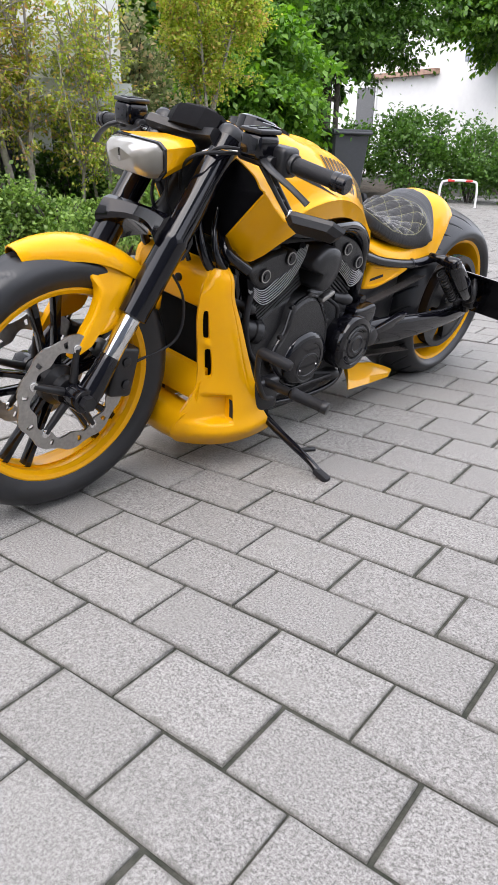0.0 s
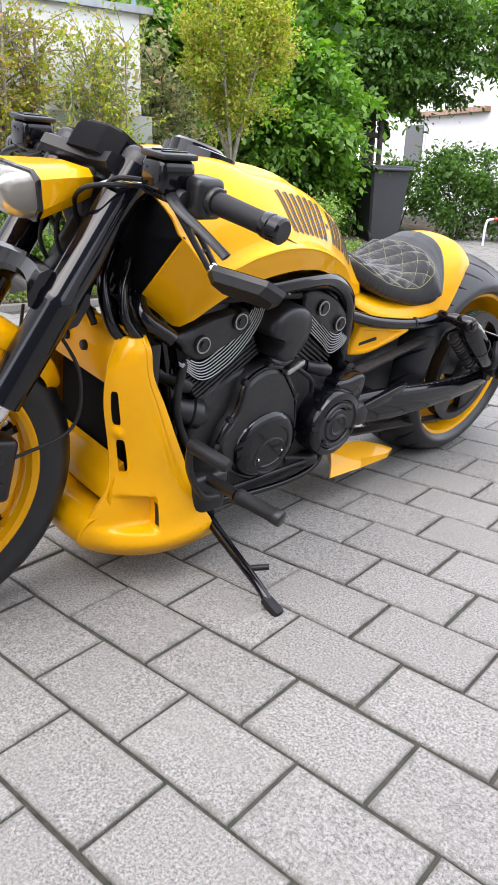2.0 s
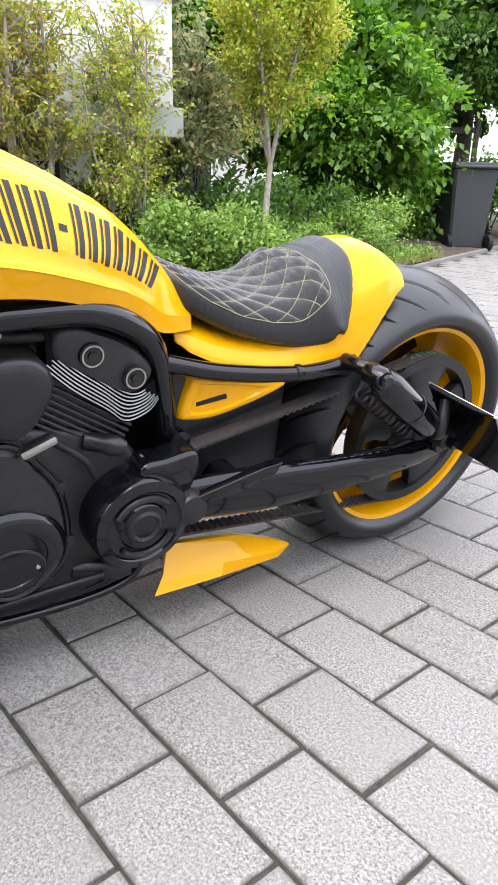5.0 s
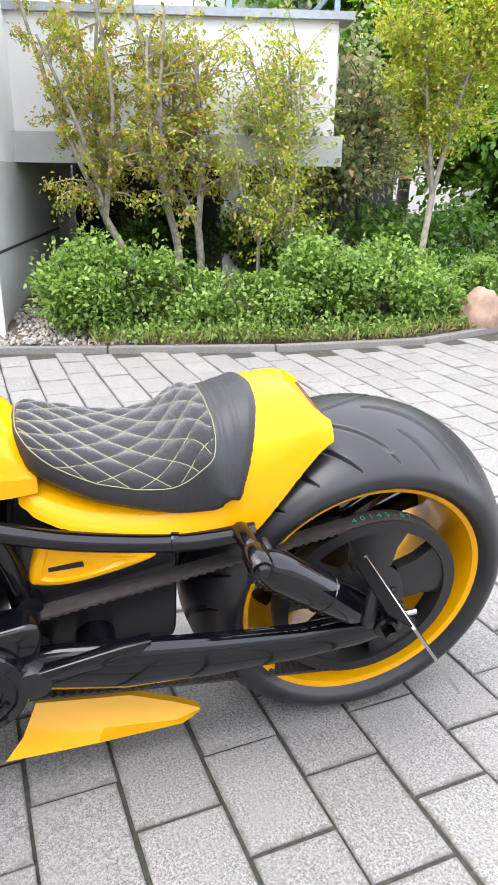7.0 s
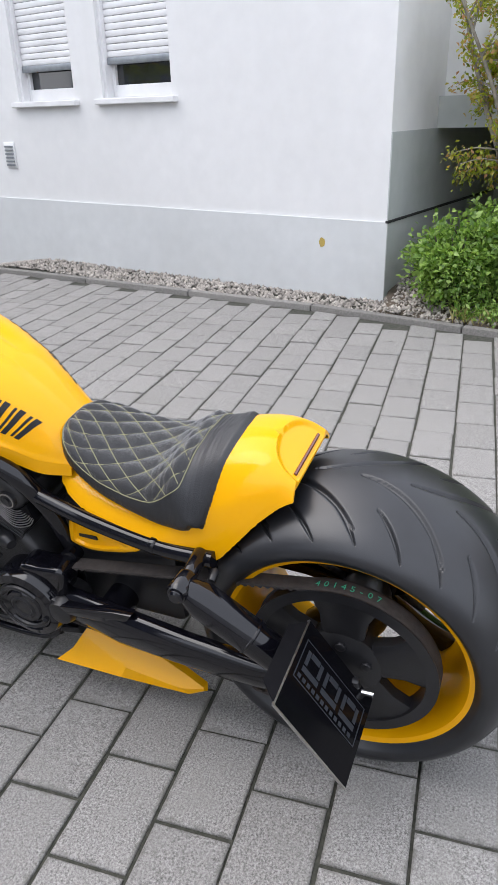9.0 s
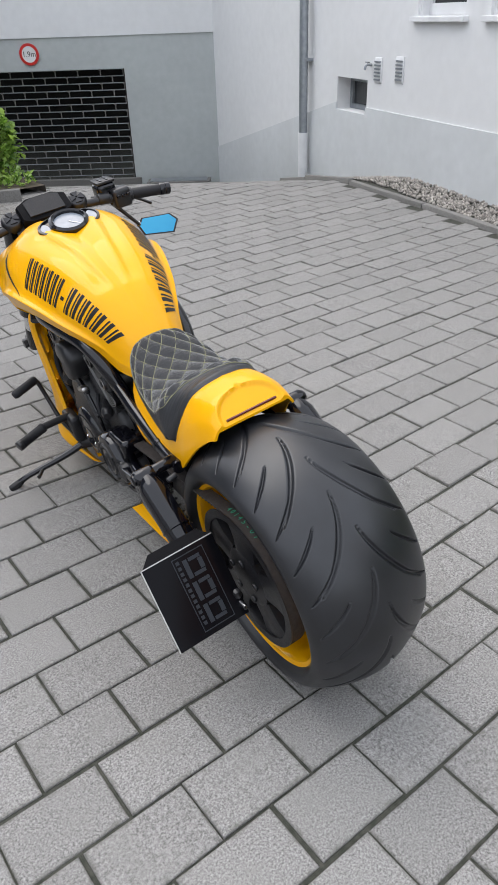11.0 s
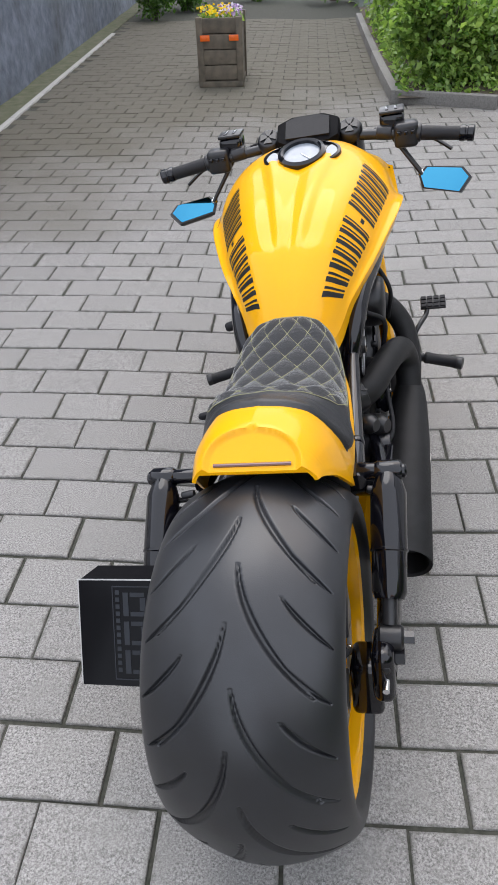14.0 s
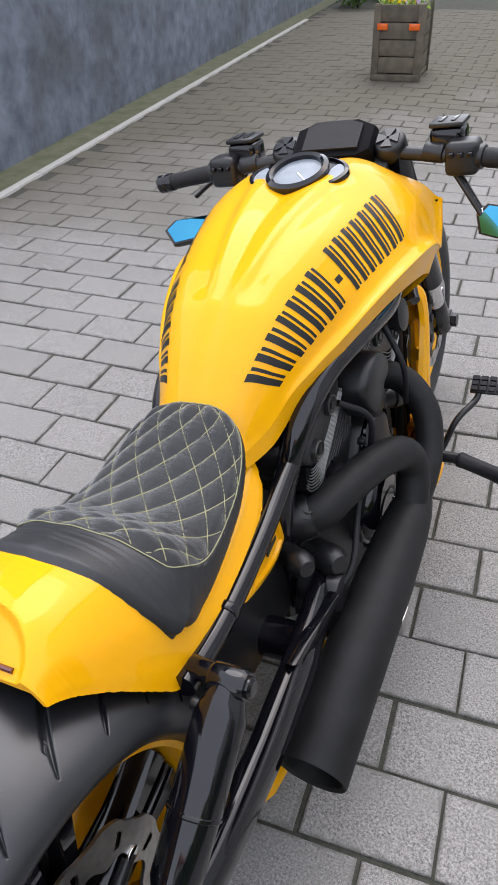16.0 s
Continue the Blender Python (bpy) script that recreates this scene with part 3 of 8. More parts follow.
def shutter_window(x0, x1, z0, z1, shut):
    """A white window with a half-lowered roller shutter."""
    w = thing("window_1", HOUSE, label="white plastic window with a half-lowered white roller shutter", category="window", kind="structure")
    fr = None
    for a in [(x0, x0 + 0.06, z0, z1), (x1 - 0.06, x1, z0, z1), (x0 + 0.06, x1 - 0.06, z0, z0 + 0.09), (x0 + 0.06, x1 - 0.06, z1 - 0.06, z1)]:
        fr = hbox(a[0], a[1], -0.16, -0.10, a[2], a[3], 0.006, bm=fr)
    part("window_frame", fr, M["pvc"], w, smooth=False)
    part("pane", hbox(x0 + 0.05, x1 - 0.05, -0.14, -0.13, z0 + 0.08, z1 - 0.05), M["glass_dark"], w)
    part("window_sill", hbox(x0 - 0.05, x1 + 0.05, -0.10, 0.05, z0 - 0.045, z0 - 0.005, 0.004), M["pvc"], w, smooth=False)
    for xx in (x0, x1 - 0.03):
        part("guide_rail", hbox(xx, xx + 0.03, -0.10, -0.03, z0, z1), M["pvc"], w, smooth=False)
    z = shut + 0.05
    part("end_slat", hbox(x0 + 0.03, x1 - 0.03, -0.085, -0.055, shut, shut + 0.05, 0.004), M["zinc"], w)
    while z < z1:
        prof = hbox(x0 + 0.03, x1 - 0.03, -0.08, -0.062, z + 0.001, z + 0.045, 0.007)
        part("slat", prof, M["pvc"], w)
        z += 0.046
    return w


shutter_window(*WINDOWS[0], 1.56)
shutter_window(*WINDOWS[1], 1.55)
# cellar window
w = thing("window_2", HOUSE, label="small cellar window set deep in the plinth", category="window", kind="structure")
x0, x1, z0, z1 = CELLAR
fr = None
for a in [(x0, x0 + 0.05, z0, z1), (x1 - 0.05, x1, z0, z1), (x0 + 0.05, x1 - 0.05, z0, z0 + 0.05), (x0 + 0.05, x1 - 0.05, z1 - 0.05, z1)]:
    fr = hbox(a[0], a[1], -0.22, -0.16, a[2], a[3], 0.004, bm=fr)
part("window_frame", fr, M["zinc"], w, smooth=False)
part("pane", hbox(x0 + 0.04, x1 - 0.04, -0.20, -0.19, z0 + 0.04, z1 - 0.04), M["glass_dark"], w)


def wall_vent(x, z):
    v = thing("wall_vent", HOUSE, label="small white louvred vent in the house wall", category="vent", group="wall vents")
    part("frame", hbox(x - 0.07, x + 0.07, 0, 0.012, z - 0.11, z + 0.11, 0.004), M["pvc"], v)
    for k in range(6):
        part("slat", hbox(x - 0.055, x + 0.055, 0.012, 0.022, z - 0.09 + k * 0.031, z - 0.075 + k * 0.031), M["zinc"], v)


wall_vent(3.72, 0.90)
wall_vent(4.12, 0.88)
tap = thing("garden_tap", HOUSE, label="small metal tap on the house wall", category="tap")
part("spout", tube([(4.26, 0, 0.92), (4.26, O * 0.06, 0.92), (4.26, O * 0.08, 0.88)], 0.012), M["zinc"], tap)
part("handle", hbox(4.22, 4.30, 0.045, 0.055, 0.94, 0.95), M["zinc"], tap)
pipe = thing("drainpipe", HOUSE, label="grey zinc rainwater downpipe on a white base", category="downpipe")
part("pipe", rod((5.70, O * 0.09, 0.12), (5.70, O * 0.09, 6.0), 0.05, segs=20), M["zinc"], pipe)
part("base_pipe", rod((5.70, O * 0.09, -0.5), (5.70, O * 0.09, 0.14), 0.058, segs=20), M["pvc"], pipe)
part("bracket", hbox(5.63, 5.77, 0, 0.1, 0.9, 0.93), M["zinc"], pipe)
# yellow-brown blot on the plinth
blot = bmesh.new()
bmesh.ops.create_circle(blot, cap_ends=True, radius=0.03, segments=14)
for v in blot.verts:
    v.co = (0.47 + v.co.x * 0.8, O * 0.017, 0.37 + v.co.y * 1.1 * (1 + 0.2 * math.sin(5 * v.co.x * 40)))
setting("trim_blot", blot, material("ochre_stain", (0.45, 0.33, 0.08), 0.9), "ochre stain on the grey plinth", "stain", HOUSE)

# ---- garage wall with rolling grille at the foot of the ramp ----
GC = HC + HD * L_WALL
GD = Vector((0.77, -0.64, 0)).normalized()
GAR = Matrix.Translation(GC) @ Matrix.Rotation(math.atan2(GD.y, GD.x), 4, "Z")   # x along the wall, y out
GO = 1 if (GAR.to_3x3() @ Vector((0, 1, 0))).dot(Vector((0.64, 0.77, 0))) > 0 else -1


def gbox(x0, x1, d0, d1, z0, z1, bevel=0.0, bm=None):
    y0, y1 = sorted((GO * d0, GO * d1))
    return box(x0, x1, y0, y1, z0, z1, bevel, bm=bm)


G0, G1, GZ0, GZ1 = 1.45, 4.6, -1.02, 0.70
b = gbox(-0.3, G0, -0.3, 0, -1.6, 1.16)
b = gbox(G1, 7.5, -0.3, 0, -1.6, 1.16, bm=b)
b = gbox(G0, G1, -0.3, 0, GZ1, 1.16, bm=b)
setting("wall_garage", b, M["grey"], "grey rendered garage wall at the foot of the ramp", "wall", GAR)
setting("wall_garage_upper", gbox(-0.3, 7.5, -0.3, 0.02, 1.16, 6.0), M["white"], "white rendered wall above the garage", "wall", GAR)
# the unlit garage's darkness is put into the colour of wall and ceiling
setting("wall_garage_inner", gbox(0, 7, -5.1, -5.0, -1.3, 1.2), M["dark_in"], "garage back wall coloured near-black for the unlit inside", "wall", GAR)
setting("ceiling_garage", gbox(0, 7, -5, -0.3, 0.95, 1.15), M["dark_in"], "garage ceiling coloured near-black for the unlit inside", "ceiling", GAR)
setting("trim_gate", gbox(G0 - 0.1, G1, 0, 0.06, -1.10, -0.95, 0.01), M["kerb"], "concrete sill in front of the garage gate", "trim", GAR)
gate = thing("rolling_gate", GAR, label="closed dark metal rolling grille of the garage", category="gate")
nrow = 17
gate_links = None
rh = (GZ1 - GZ0) / nrow
for r in range(nrow):
    z = GZ0 + r * rh
    part("slat", gbox(G0, G1, -0.14, -0.115, z + rh * 0.86, z + rh * 0.99, 0.002), M["zinc"], gate, smooth=False)
    x = G0 + 0.04 + (0.185 if r % 2 else 0)
    while x < G1:
        gate_links = gbox(x - 0.012, x + 0.024, -0.112, -0.104, z + rh * 0.74, z + rh * 0.98, bm=gate_links)
        gate_links = gbox(x, x + 0.015, -0.135, -0.12, z, z + rh * 0.80, bm=gate_links)
        x += 0.37
tagged(part("link_work", gate_links, M["link"], gate, smooth=False), kind="stuff")
part("guide_rail", gbox(G0 - 0.0, G0 + 0.035, -0.16, -0.09, GZ0, GZ1), M["grille"], gate, smooth=False)
sign = thing("height_sign", GAR @ pose(2.93, GO * 0.02, 0.94), label="round white height-limit sign with a red ring", category="sign")
part("ring", lathe([(0.155, 0), (0.155, GO * 0.008), (0.115, GO * 0.010), (0.115, 0)], 40), M["red"], sign)
part("face", lathe([(0.0, GO * 0.006), (0.118, GO * 0.006), (0.118, 0)], 40), M["pvc"], sign)


def text_mesh(body, size, extrude=0.001):
    c = bpy.data.curves.new("txt", "FONT")
    c.body, c.size, c.extrude, c.align_x, c.align_y = body, size, extrude, "CENTER", "CENTER"
    o = bpy.data.objects.new("txt", c)
    scene.collection.objects.link(o)
    me = bpy.data.meshes.new_from_object(o.evaluated_get(bpy.context.evaluated_depsgraph_get()))
    bpy.data.objects.remove(o)
    bpy.data.curves.remove(c)
    b = bmesh.new()
    b.from_mesh(me)
    bpy.data.meshes.remove(me)
    return b


b = text_mesh("1.9m", 0.11)
part("figures", moved(b, Matrix.Translation((0, GO * 0.009, 0)) @ Matrix.Rotation(math.pi if GO > 0 else 0, 4, "Z") @ Matrix.Rotation(math.pi / 2, 4, "X")), M["decal"], sign, smooth=False)
drain = thing("drain_grate", GAR, label="flat metal grating set before the garage wall", category="grate")
part("frame", gbox(0.15, 1.2, 0.12, 0.45, -1.08, -0.96, 0.008), M["kerb"], drain)
part("grate", gbox(0.2, 1.15, 0.16, 0.41, -0.97, -0.945), M["zinc"], drain)

# ---- blue-grey wall along the alley, with a pale gutter strip ----
WA = math.atan2(-1, 0.053)
WALL = Matrix.Translation((1.16, -0.3, 0)) @ Matrix.Rotation(WA, 4, "Z")


def wbox(x0, x1, d0, d1, z0, z1, bevel=0.0, bm=None):
    return box(x0, x1, d0, d1, z0, z1, bevel, bm=bm)


# the wall's top is out of view; its height is set to shade the alley
b = bmesh.new()
nx, nz = 150, 40
grid = [[b.verts.new((-0.7 + 18.7 * i / nx, 0.27 + 0.012 * noise.noise((i * 0.9, k * 0.9, 0)) + 0.03 * noise.noise((i * 0.13, k * 0.2, 3)), -0.05 + 4.6 * k / nz)) for k in range(nz + 1)] for i in range(nx + 1)]
for i in range(nx):
    for k in range(nz):
        b.faces.new((grid[i][k], grid[i + 1][k], grid[i + 1][k + 1], grid[i][k + 1]))
back = [[b.verts.new((x, 0.6, z)) for z in (-0.05, 4.55)] for x in (-0.7, 18)]
b.faces.new((back[0][0], back[1][0], back[1][1], back[0][1]))
b.faces.new((grid[0][nz], grid[nx][nz], back[1][1], back[0][1]))
b.faces.new([grid[0][k] for k in range(nz + 1)] + [back[0][1], back[0][0]])
setting("wall_alley", b, M["blue_wall"], "rough plastered blue-grey wall along the alley", "wall", WALL, True)
strip = tagged(new("gutter_strip"), "pale concrete edging strip along the wall", "gutter", kind="structure")
strip.matrix_world = WALL
for k in range(8):
    part("kerb_stone", wbox(-0.5 + k, 0.494 + k, -0.02, 0.035, -0.08, 0.012, 0.004), material("pale_concrete", (0.45, 0.44, 0.41), 0.9, scale=80, color2=(0.3, 0.3, 0.28)) if k == 0 else bpy.data.materials["pale_concrete"], strip)
soil_strip = wbox(-0.7, 18, 0.035, 0.32, -0.08, 0.004)
setting("ground_strip", soil_strip, material("mossy_dirt", (0.12, 0.115, 0.075), 0.95, scale=9, color2=(0.06, 0.075, 0.03), bump=0.8, bump_scale=90), "mossy dirt strip at the foot of the wall", "ground", WALL)
# added wall, out of view, that closes the yard for light and reflections
setting("wall_neighbour", box(8.0, 8.3, -12, 16, -0.1, 4.2), M["white"], "unseen plain white wall added to close the far side of the yard", "wall")

# ---- wooden planter in the alley ----
def planter():
    p = thing("wooden_planter", pose(-0.37, -4.25, 0, 0, 0, 1), label="weathered wooden planter box with pansies and orange reflectors", category="planter")
    w, d, h = 0.185, 0.26, 0.58
    for k in range(4):
        z0 = 0.06 + k * 0.13
        for s in (1, -1):
            part("board", box(-w + 0.02, w - 0.02, s * d - 0.014, s * d + 0.014, z0, z0 + 0.123, 0.005), M["wood"], p)
            part("board", box(s * w - 0.014, s * w + 0.014, -d + 0.016, d - 0.016, z0, z0 + 0.123, 0.005), M["wood"], p)
    for sx in (1, -1):
        for sy in (1, -1):
            part("post", box(sx * w - 0.03, sx * w + 0.03, sy * d - 0.03, sy * d + 0.03, 0.0, h, 0.006), M["wood"], p)
    part("base_board", box(-w - 0.02, w + 0.02, -d - 0.04, d + 0.04, 0.0, 0.05, 0.006), M["wood"], p)
    part("soil", box(-w + 0.014, w - 0.014, -d + 0.014, d - 0.014, h - 0.12, h - 0.05), M["soil"], p)
    for sx in (1, -1):
        part("reflector", box(sx * (w - 0.05) - 0.045, sx * (w - 0.05) + 0.045, d + 0.030, d + 0.042, 0.39, 0.44, 0.004), M["orange"], p, "orange plastic reflector")
    pts = np.column_stack([RNG.uniform(-w, w, 260), RNG.uniform(-d, d, 260), RNG.uniform(h - 0.06, h + 0.03, 260)])
    leaves("foliage", pts, 0.05, M["leaf_shrub"], p)
    pts = np.column_stack([RNG.uniform(-w, 0.02, 90), RNG.uniform(-d, d, 90), RNG.uniform(h + 0.01, h + 0.07, 90)])
    tagged(leaves("pansy_bloom", pts, 0.035, M["flower_v"], p, slim=0.9), "small violet and white pansy blooms", kind="stuff")
    pts = np.column_stack([RNG.uniform(-0.12, w, 90), RNG.uniform(-d * 0.3, d, 90), RNG.uniform(h + 0.01, h + 0.07, 90)])
    tagged(leaves("pansy_bloom", pts, 0.035, M["flower_y"], p, slim=0.9), "small yellow pansy blooms", kind="stuff")
    return p


planter()

# ---- terrace over the passage, behind the bed ----
def fbox(a0, a1, d0, d1, z0, z1, bevel=0.0, bm=None):
    """House axes; a runs away from the corner beside the bed, d back from the front."""
    return hbox(-a1, -a0, -d1, -d0, z0, z1, bevel, bm=bm)


setting("terrace_slab", fbox(0.0, 2.3, 0.75, 3.2, 1.07, 1.27), M["grey"], "grey concrete terrace slab over the passage", "slab", HOUSE)
setting("wall_terrace", fbox(0.0, 2.25, 0.85, 1.05, 1.27, 2.0), M["white"], "white rendered terrace parapet", "wall", HOUSE)
setting("wall_terrace_side", fbox(2.1, 2.3, 1.05, 3.2, 1.27, 2.0), M["white"], "white rendered side parapet", "wall", HOUSE)
setting("terrace_coping", fbox(-0.0, 2.35, 0.80, 1.10, 2.0, 2.05), M["zinc"], "zinc coping of the terrace parapet", "trim", HOUSE)
# shade under the terrace, painted as a near-black back wall
setting("wall_passage", fbox(0, 3.4, 3.3, 3.5, -0.3, 1.1), M["dark_in"], "back wall of the passage coloured near-black for its shade", "wall", HOUSE)
setting("pillar", fbox(1.45, 1.65, 1.0, 1.3, -0.1, 1.07), M["white"], "white pillar under the terrace", "pillar", HOUSE)
setting("wall_behind_terrace", fbox(-0.2, 3.0, 4.5, 4.7, 0, 6), M["white"], "white wall behind the terrace", "wall", HOUSE)
rail = thing("balcony_rail", HOUSE, label="blue-grey tubular steel terrace railing", category="railing")
for a in (0.05, 0.75, 1.5, 2.25):
    part("post", rod((-a, -O * 0.95, 2.05), (-a, -O * 0.95, 2.62), 0.02), M["rail_blue"], rail)
for z in (2.25, 2.6):
    part("rail", rod((0, -O * 0.95, z), (-2.3, -O * 0.95, z), 0.022), M["rail_blue"], rail)
    part("rail", rod((-2.25, -O * 0.95, z), (-2.25, -O * 3.0, z), 0.022), M["rail_blue"], rail)

# ---- far houses ----
def far_house():
    h = thing("house", pose(-9.3, 20.3, 0, 0, 0, -24), label="white rendered house far behind the hedge", category="house")
    part("wall", box(-4.5, 6.5, -0.2, 4.5, 0, 6.9), M["white"], h, smooth=False)
    r = bmesh.new()
    v = [r.verts.new(p) for p in [(-4.9, -0.7, 6.8), (6.9, -0.7, 6.8), (6.9, 2.2, 9.0), (-4.9, 2.2, 9.0), (6.9, 5.2, 6.8), (-4.9, 5.2, 6.8)]]
    for q in ((0, 1, 2, 3), (3, 2, 4, 5), (0, 3, 5), (1, 4, 2), (0, 5, 4, 1)):
        r.faces.new([v[i] for i in q])
    part("roof", r, M["roof"], h, smooth=False)
    for x in (-3,):
        w = part("window", box(x, x + 1.0, -0.24, -0.2, 1.2, 2.5), M["pvc"], h, smooth=False)
        part("pane", box(x + 0.07, x + 0.93, -0.26, -0.24, 1.27, 2.43), M["glass_dark"], w, smooth=False)
    part("balcony", box(2.2, 4.4, -0.9, -0.26, 2.75, 3.5, 0.02), M["zinc"], h, smooth=False)
    part("ledge", box(-2.2, 0.6, -0.4, -0.2, 2.62, 2.75), M["sandstone"], h, smooth=False)


far_house()
h2 = thing("house", pose(-15, 10.0, 0, 0, 0, 60), label="house with an orange tiled roof behind the trees", category="house")
part("wall", box(-3, 3, 0, 4, 0, 3.0), M["white"], h2, smooth=False)
for k in range(12):
    part("roof_course", moved(box(-3.4, 3.4, 0, 0.42, 0, 0.03), pose(0, -0.4 + k * 0.24, 2.9 + k * 0.2, 40)), M["roof"], h2, smooth=False)

# ---- bin and cycle hoop by the hedge ----
def wheelie_bin():
    b = thing("wheeled_bin", pose(-5.6, 9.45, 0, 0, 0, 60), label="dark grey plastic wheeled rubbish bin beside the hedge", category="bin")
    rings = []
    for z, s in ((0.05, 0.78), (0.5, 0.88), (0.95, 1.0)):
        rings.append([(sx * 0.29 * s, sy * 0.34 * s, z) for sx, sy in ((-0.9, -1), (0.9, -1), (1, -0.9), (1, 0.9), (0.9, 1), (-0.9, 1), (-1, 0.9), (-1, -0.9))])
    part("body", loft(rings), M["bin"], b, angle=25)
    part("lid", box(-0.31, 0.31, -0.37, 0.37, 0.955, 1.03, 0.02), M["bin"], b)
    part("handle", rod((-0.28, -0.40, 0.98), (0.28, -0.40, 0.98), 0.018), M["bin"], b)
    for s in (1, -1):
        part("wheel", rod((s * 0.24, -0.3, 0.1), (s * 0.3, -0.3, 0.1), 0.1, bevel=0.01), M["rubber"], b)


wheelie_bin()
hoop = thing("barrier_hoop", pose(-4.25, 10.7, 0, 0, 0, 28), label="white tubular steel hoop with red bands", category="barrier")
part("hoop", tube([(-0.27, 0, 0), (-0.26, 0, 0.30), (-0.18, 0, 0.37), (0.18, 0, 0.37), (0.26, 0, 0.30), (0.27, 0, 0)], 0.017, n=40), M["pvc"], hoop)
for x in (-0.12, 0.14):
    part("band", rod((x - 0.05, 0, 0.374), (x + 0.05, 0, 0.374), 0.0185), M["red"], hoop)
stone = bmesh.new()
bmesh.ops.create_icosphere(stone, subdivisions=3, radius=1)
for v in stone.verts:
    k = 1 + 0.22 * noise.noise(v.co * 1.7) + 0.06 * noise.noise(v.co * 6)
    v.co = Vector((v.co.x * 0.14, v.co.y * 0.16, v.co.z * 0.20)) * k
st = mesh_object("boulder", stone, M["sandstone"], True, 60)
st.location = (-4.04, 5.42, 0.10)
tagged(st, "pink sandstone boulder standing at the edge of the bed", "boulder")

# ---- trees and shrubs ----
def branch_tree(name, base, stems, label, leaf, leaf_mat, leaf_n, leaf_size, crown, bark="bark", seed=1, upright=0.5, twigs=26, r0=0.035, lift=1.0, low=0.35, bend=0.04):
    """A tree of forked stems with twigs and a ragged crown; crown: centre and radii."""
    rnd = random.Random(seed)
    t = thing(name, pose(*base), label=label, category="tree")
    tips, b = [], None
    cc, cr = Vector(crown[0]), Vector(crown[1])
    for s, (foot, fork) in enumerate(stems):
        foot, fork = Vector(foot), Vector(fork)
        b = tube([foot, foot.lerp(fork, 0.5) + Vector((rnd.uniform(-bend, bend), rnd.uniform(-bend, bend), 0)), fork], [r0, r0 * 0.85, r0 * 0.72], 10, bm=b)
        limbs = 5 if len(stems) < 3 else 3
        for k in range(limbs):
            a = 2 * math.pi * (k + rnd.random() * 0.6) / limbs
            end = cc + Vector((cr.x * 0.62 * math.cos(a), cr.y * 0.62 * math.sin(a), cr.z * rnd.uniform(-0.1, 0.6)))
            if len(stems) > 1:
                end = end.lerp(fork + Vector((rnd.uniform(-.15, .15), rnd.uniform(-.15, .15), cr.z)), 0.45)
            mid = fork.lerp(end, 0.5) + Vector((0, 0, -0.05 * cr.z)) + Vector((rnd.uniform(-1.5, 1.5) * bend, rnd.uniform(-1.5, 1.5) * bend, 0))
            b = tube([fork, mid, end], [r0 * 0.6, r0 * 0.4, r0 * 0.22], 7, n=8, bm=b)
            for j in range(twigs // limbs):
                u = rnd.uniform(low, 1.0)
                q = fork.lerp(mid, u * 2) if u < 0.5 else mid.lerp(end, u * 2 - 1)
                dirn = Vector((rnd.gauss(0, 1), rnd.gauss(0, 1), rnd.gauss(upright, 0.6))).normalized()
                ln = rnd.uniform(0.2, 0.5) * max(cr) * 0.9
                b = tube([q, q + dirn * ln * 0.5 + Vector((0, 0, 0.03)), q + dirn * ln], [r0 * 0.2, r0 * 0.13, r0 * 0.07], 5, n=4, bm=b)
                tips += [q + dirn * ln * v for v in (0.3, 0.45, 0.6, 0.7, 0.8, 0.9, 1.0)]
    part("trunk", b, M[bark], t)
    P = np.array([tuple(p) for p in tips])
    own = P[RNG.integers(0, len(P), int(leaf_n * lift))] + RNG.normal(size=(int(leaf_n * lift), 3)) * (0.035 if lift < 1 else 0.024)
    rest = int(leaf_n * (1 - lift))
    if rest:
        own = np.concatenate([own, blob_points(rest, crown[0], crown[1], 0.5, 26, 0.3)])
    leaves("crown", own, leaf_size, M[leaf_mat], t, outward=(crown[0][0], crown[0][1], crown[0][2] - 0.6), slim=0.6)
    return t


def shrub(name, at, radii, n, size, mat, label, z=None, lumps=14, category="shrub", lump=0.33):
    t = thing(name, pose(*at), label=label, category=category)
    b = None
    rnd = random.Random(n)
    for k in range(9):
        a = rnd.uniform(0, 6.28)
        b = tube([(0.05 * math.cos(a), 0.05 * math.sin(a), 0), (radii[0] * 0.3 * math.cos(a), radii[1] * 0.3 * math.sin(a), radii[2] * 0.8),
                  (radii[0] * 0.6 * math.cos(a), radii[1] * 0.6 * math.sin(a), radii[2] * 1.5)], [0.012, 0.009, 0.004], 5, n=5, bm=b)
    part("stem", b, M["bark_dark"], t)
    pts = blob_points(n, (0, 0, radii[2]), radii, 0.4, lumps, lump)
    pts = pts[pts[:, 2] > 0.0]
    leaves("foliage", pts, size, M[mat], t, outward=(0, 0, radii[2] * 0.4), slim=0.62)
    return t


# globe tree and the open, reddish-tipped trees of the bed
branch_tree("globe_tree", (-4.42, 5.2, 0.1), [((0.10, -0.15, 0), (-0.02, 0.0, 0.80))], "small globe-shaped tree with a pale trunk and yellow-green leaves", None, "leaf_maple", 21000, 0.033,
            ((0, 0, 1.74), (0.53, 0.53, 0.70)), seed=3, twigs=130, lift=0.6, r0=0.029)
branch_tree("ornamental_tree", (-5.0, 3.05, 0.1), [((0.0, 0.20, 0), (-0.05, -0.04, 0.62))], "open ornamental tree with bare pale stems and reddish young leaves", None, "leaf_bronze", 7600, 0.032,
            ((-0.05, -0.27, 1.62), (0.46, 0.44, 0.82)), seed=5, twigs=75, low=0.10, bend=0.07)
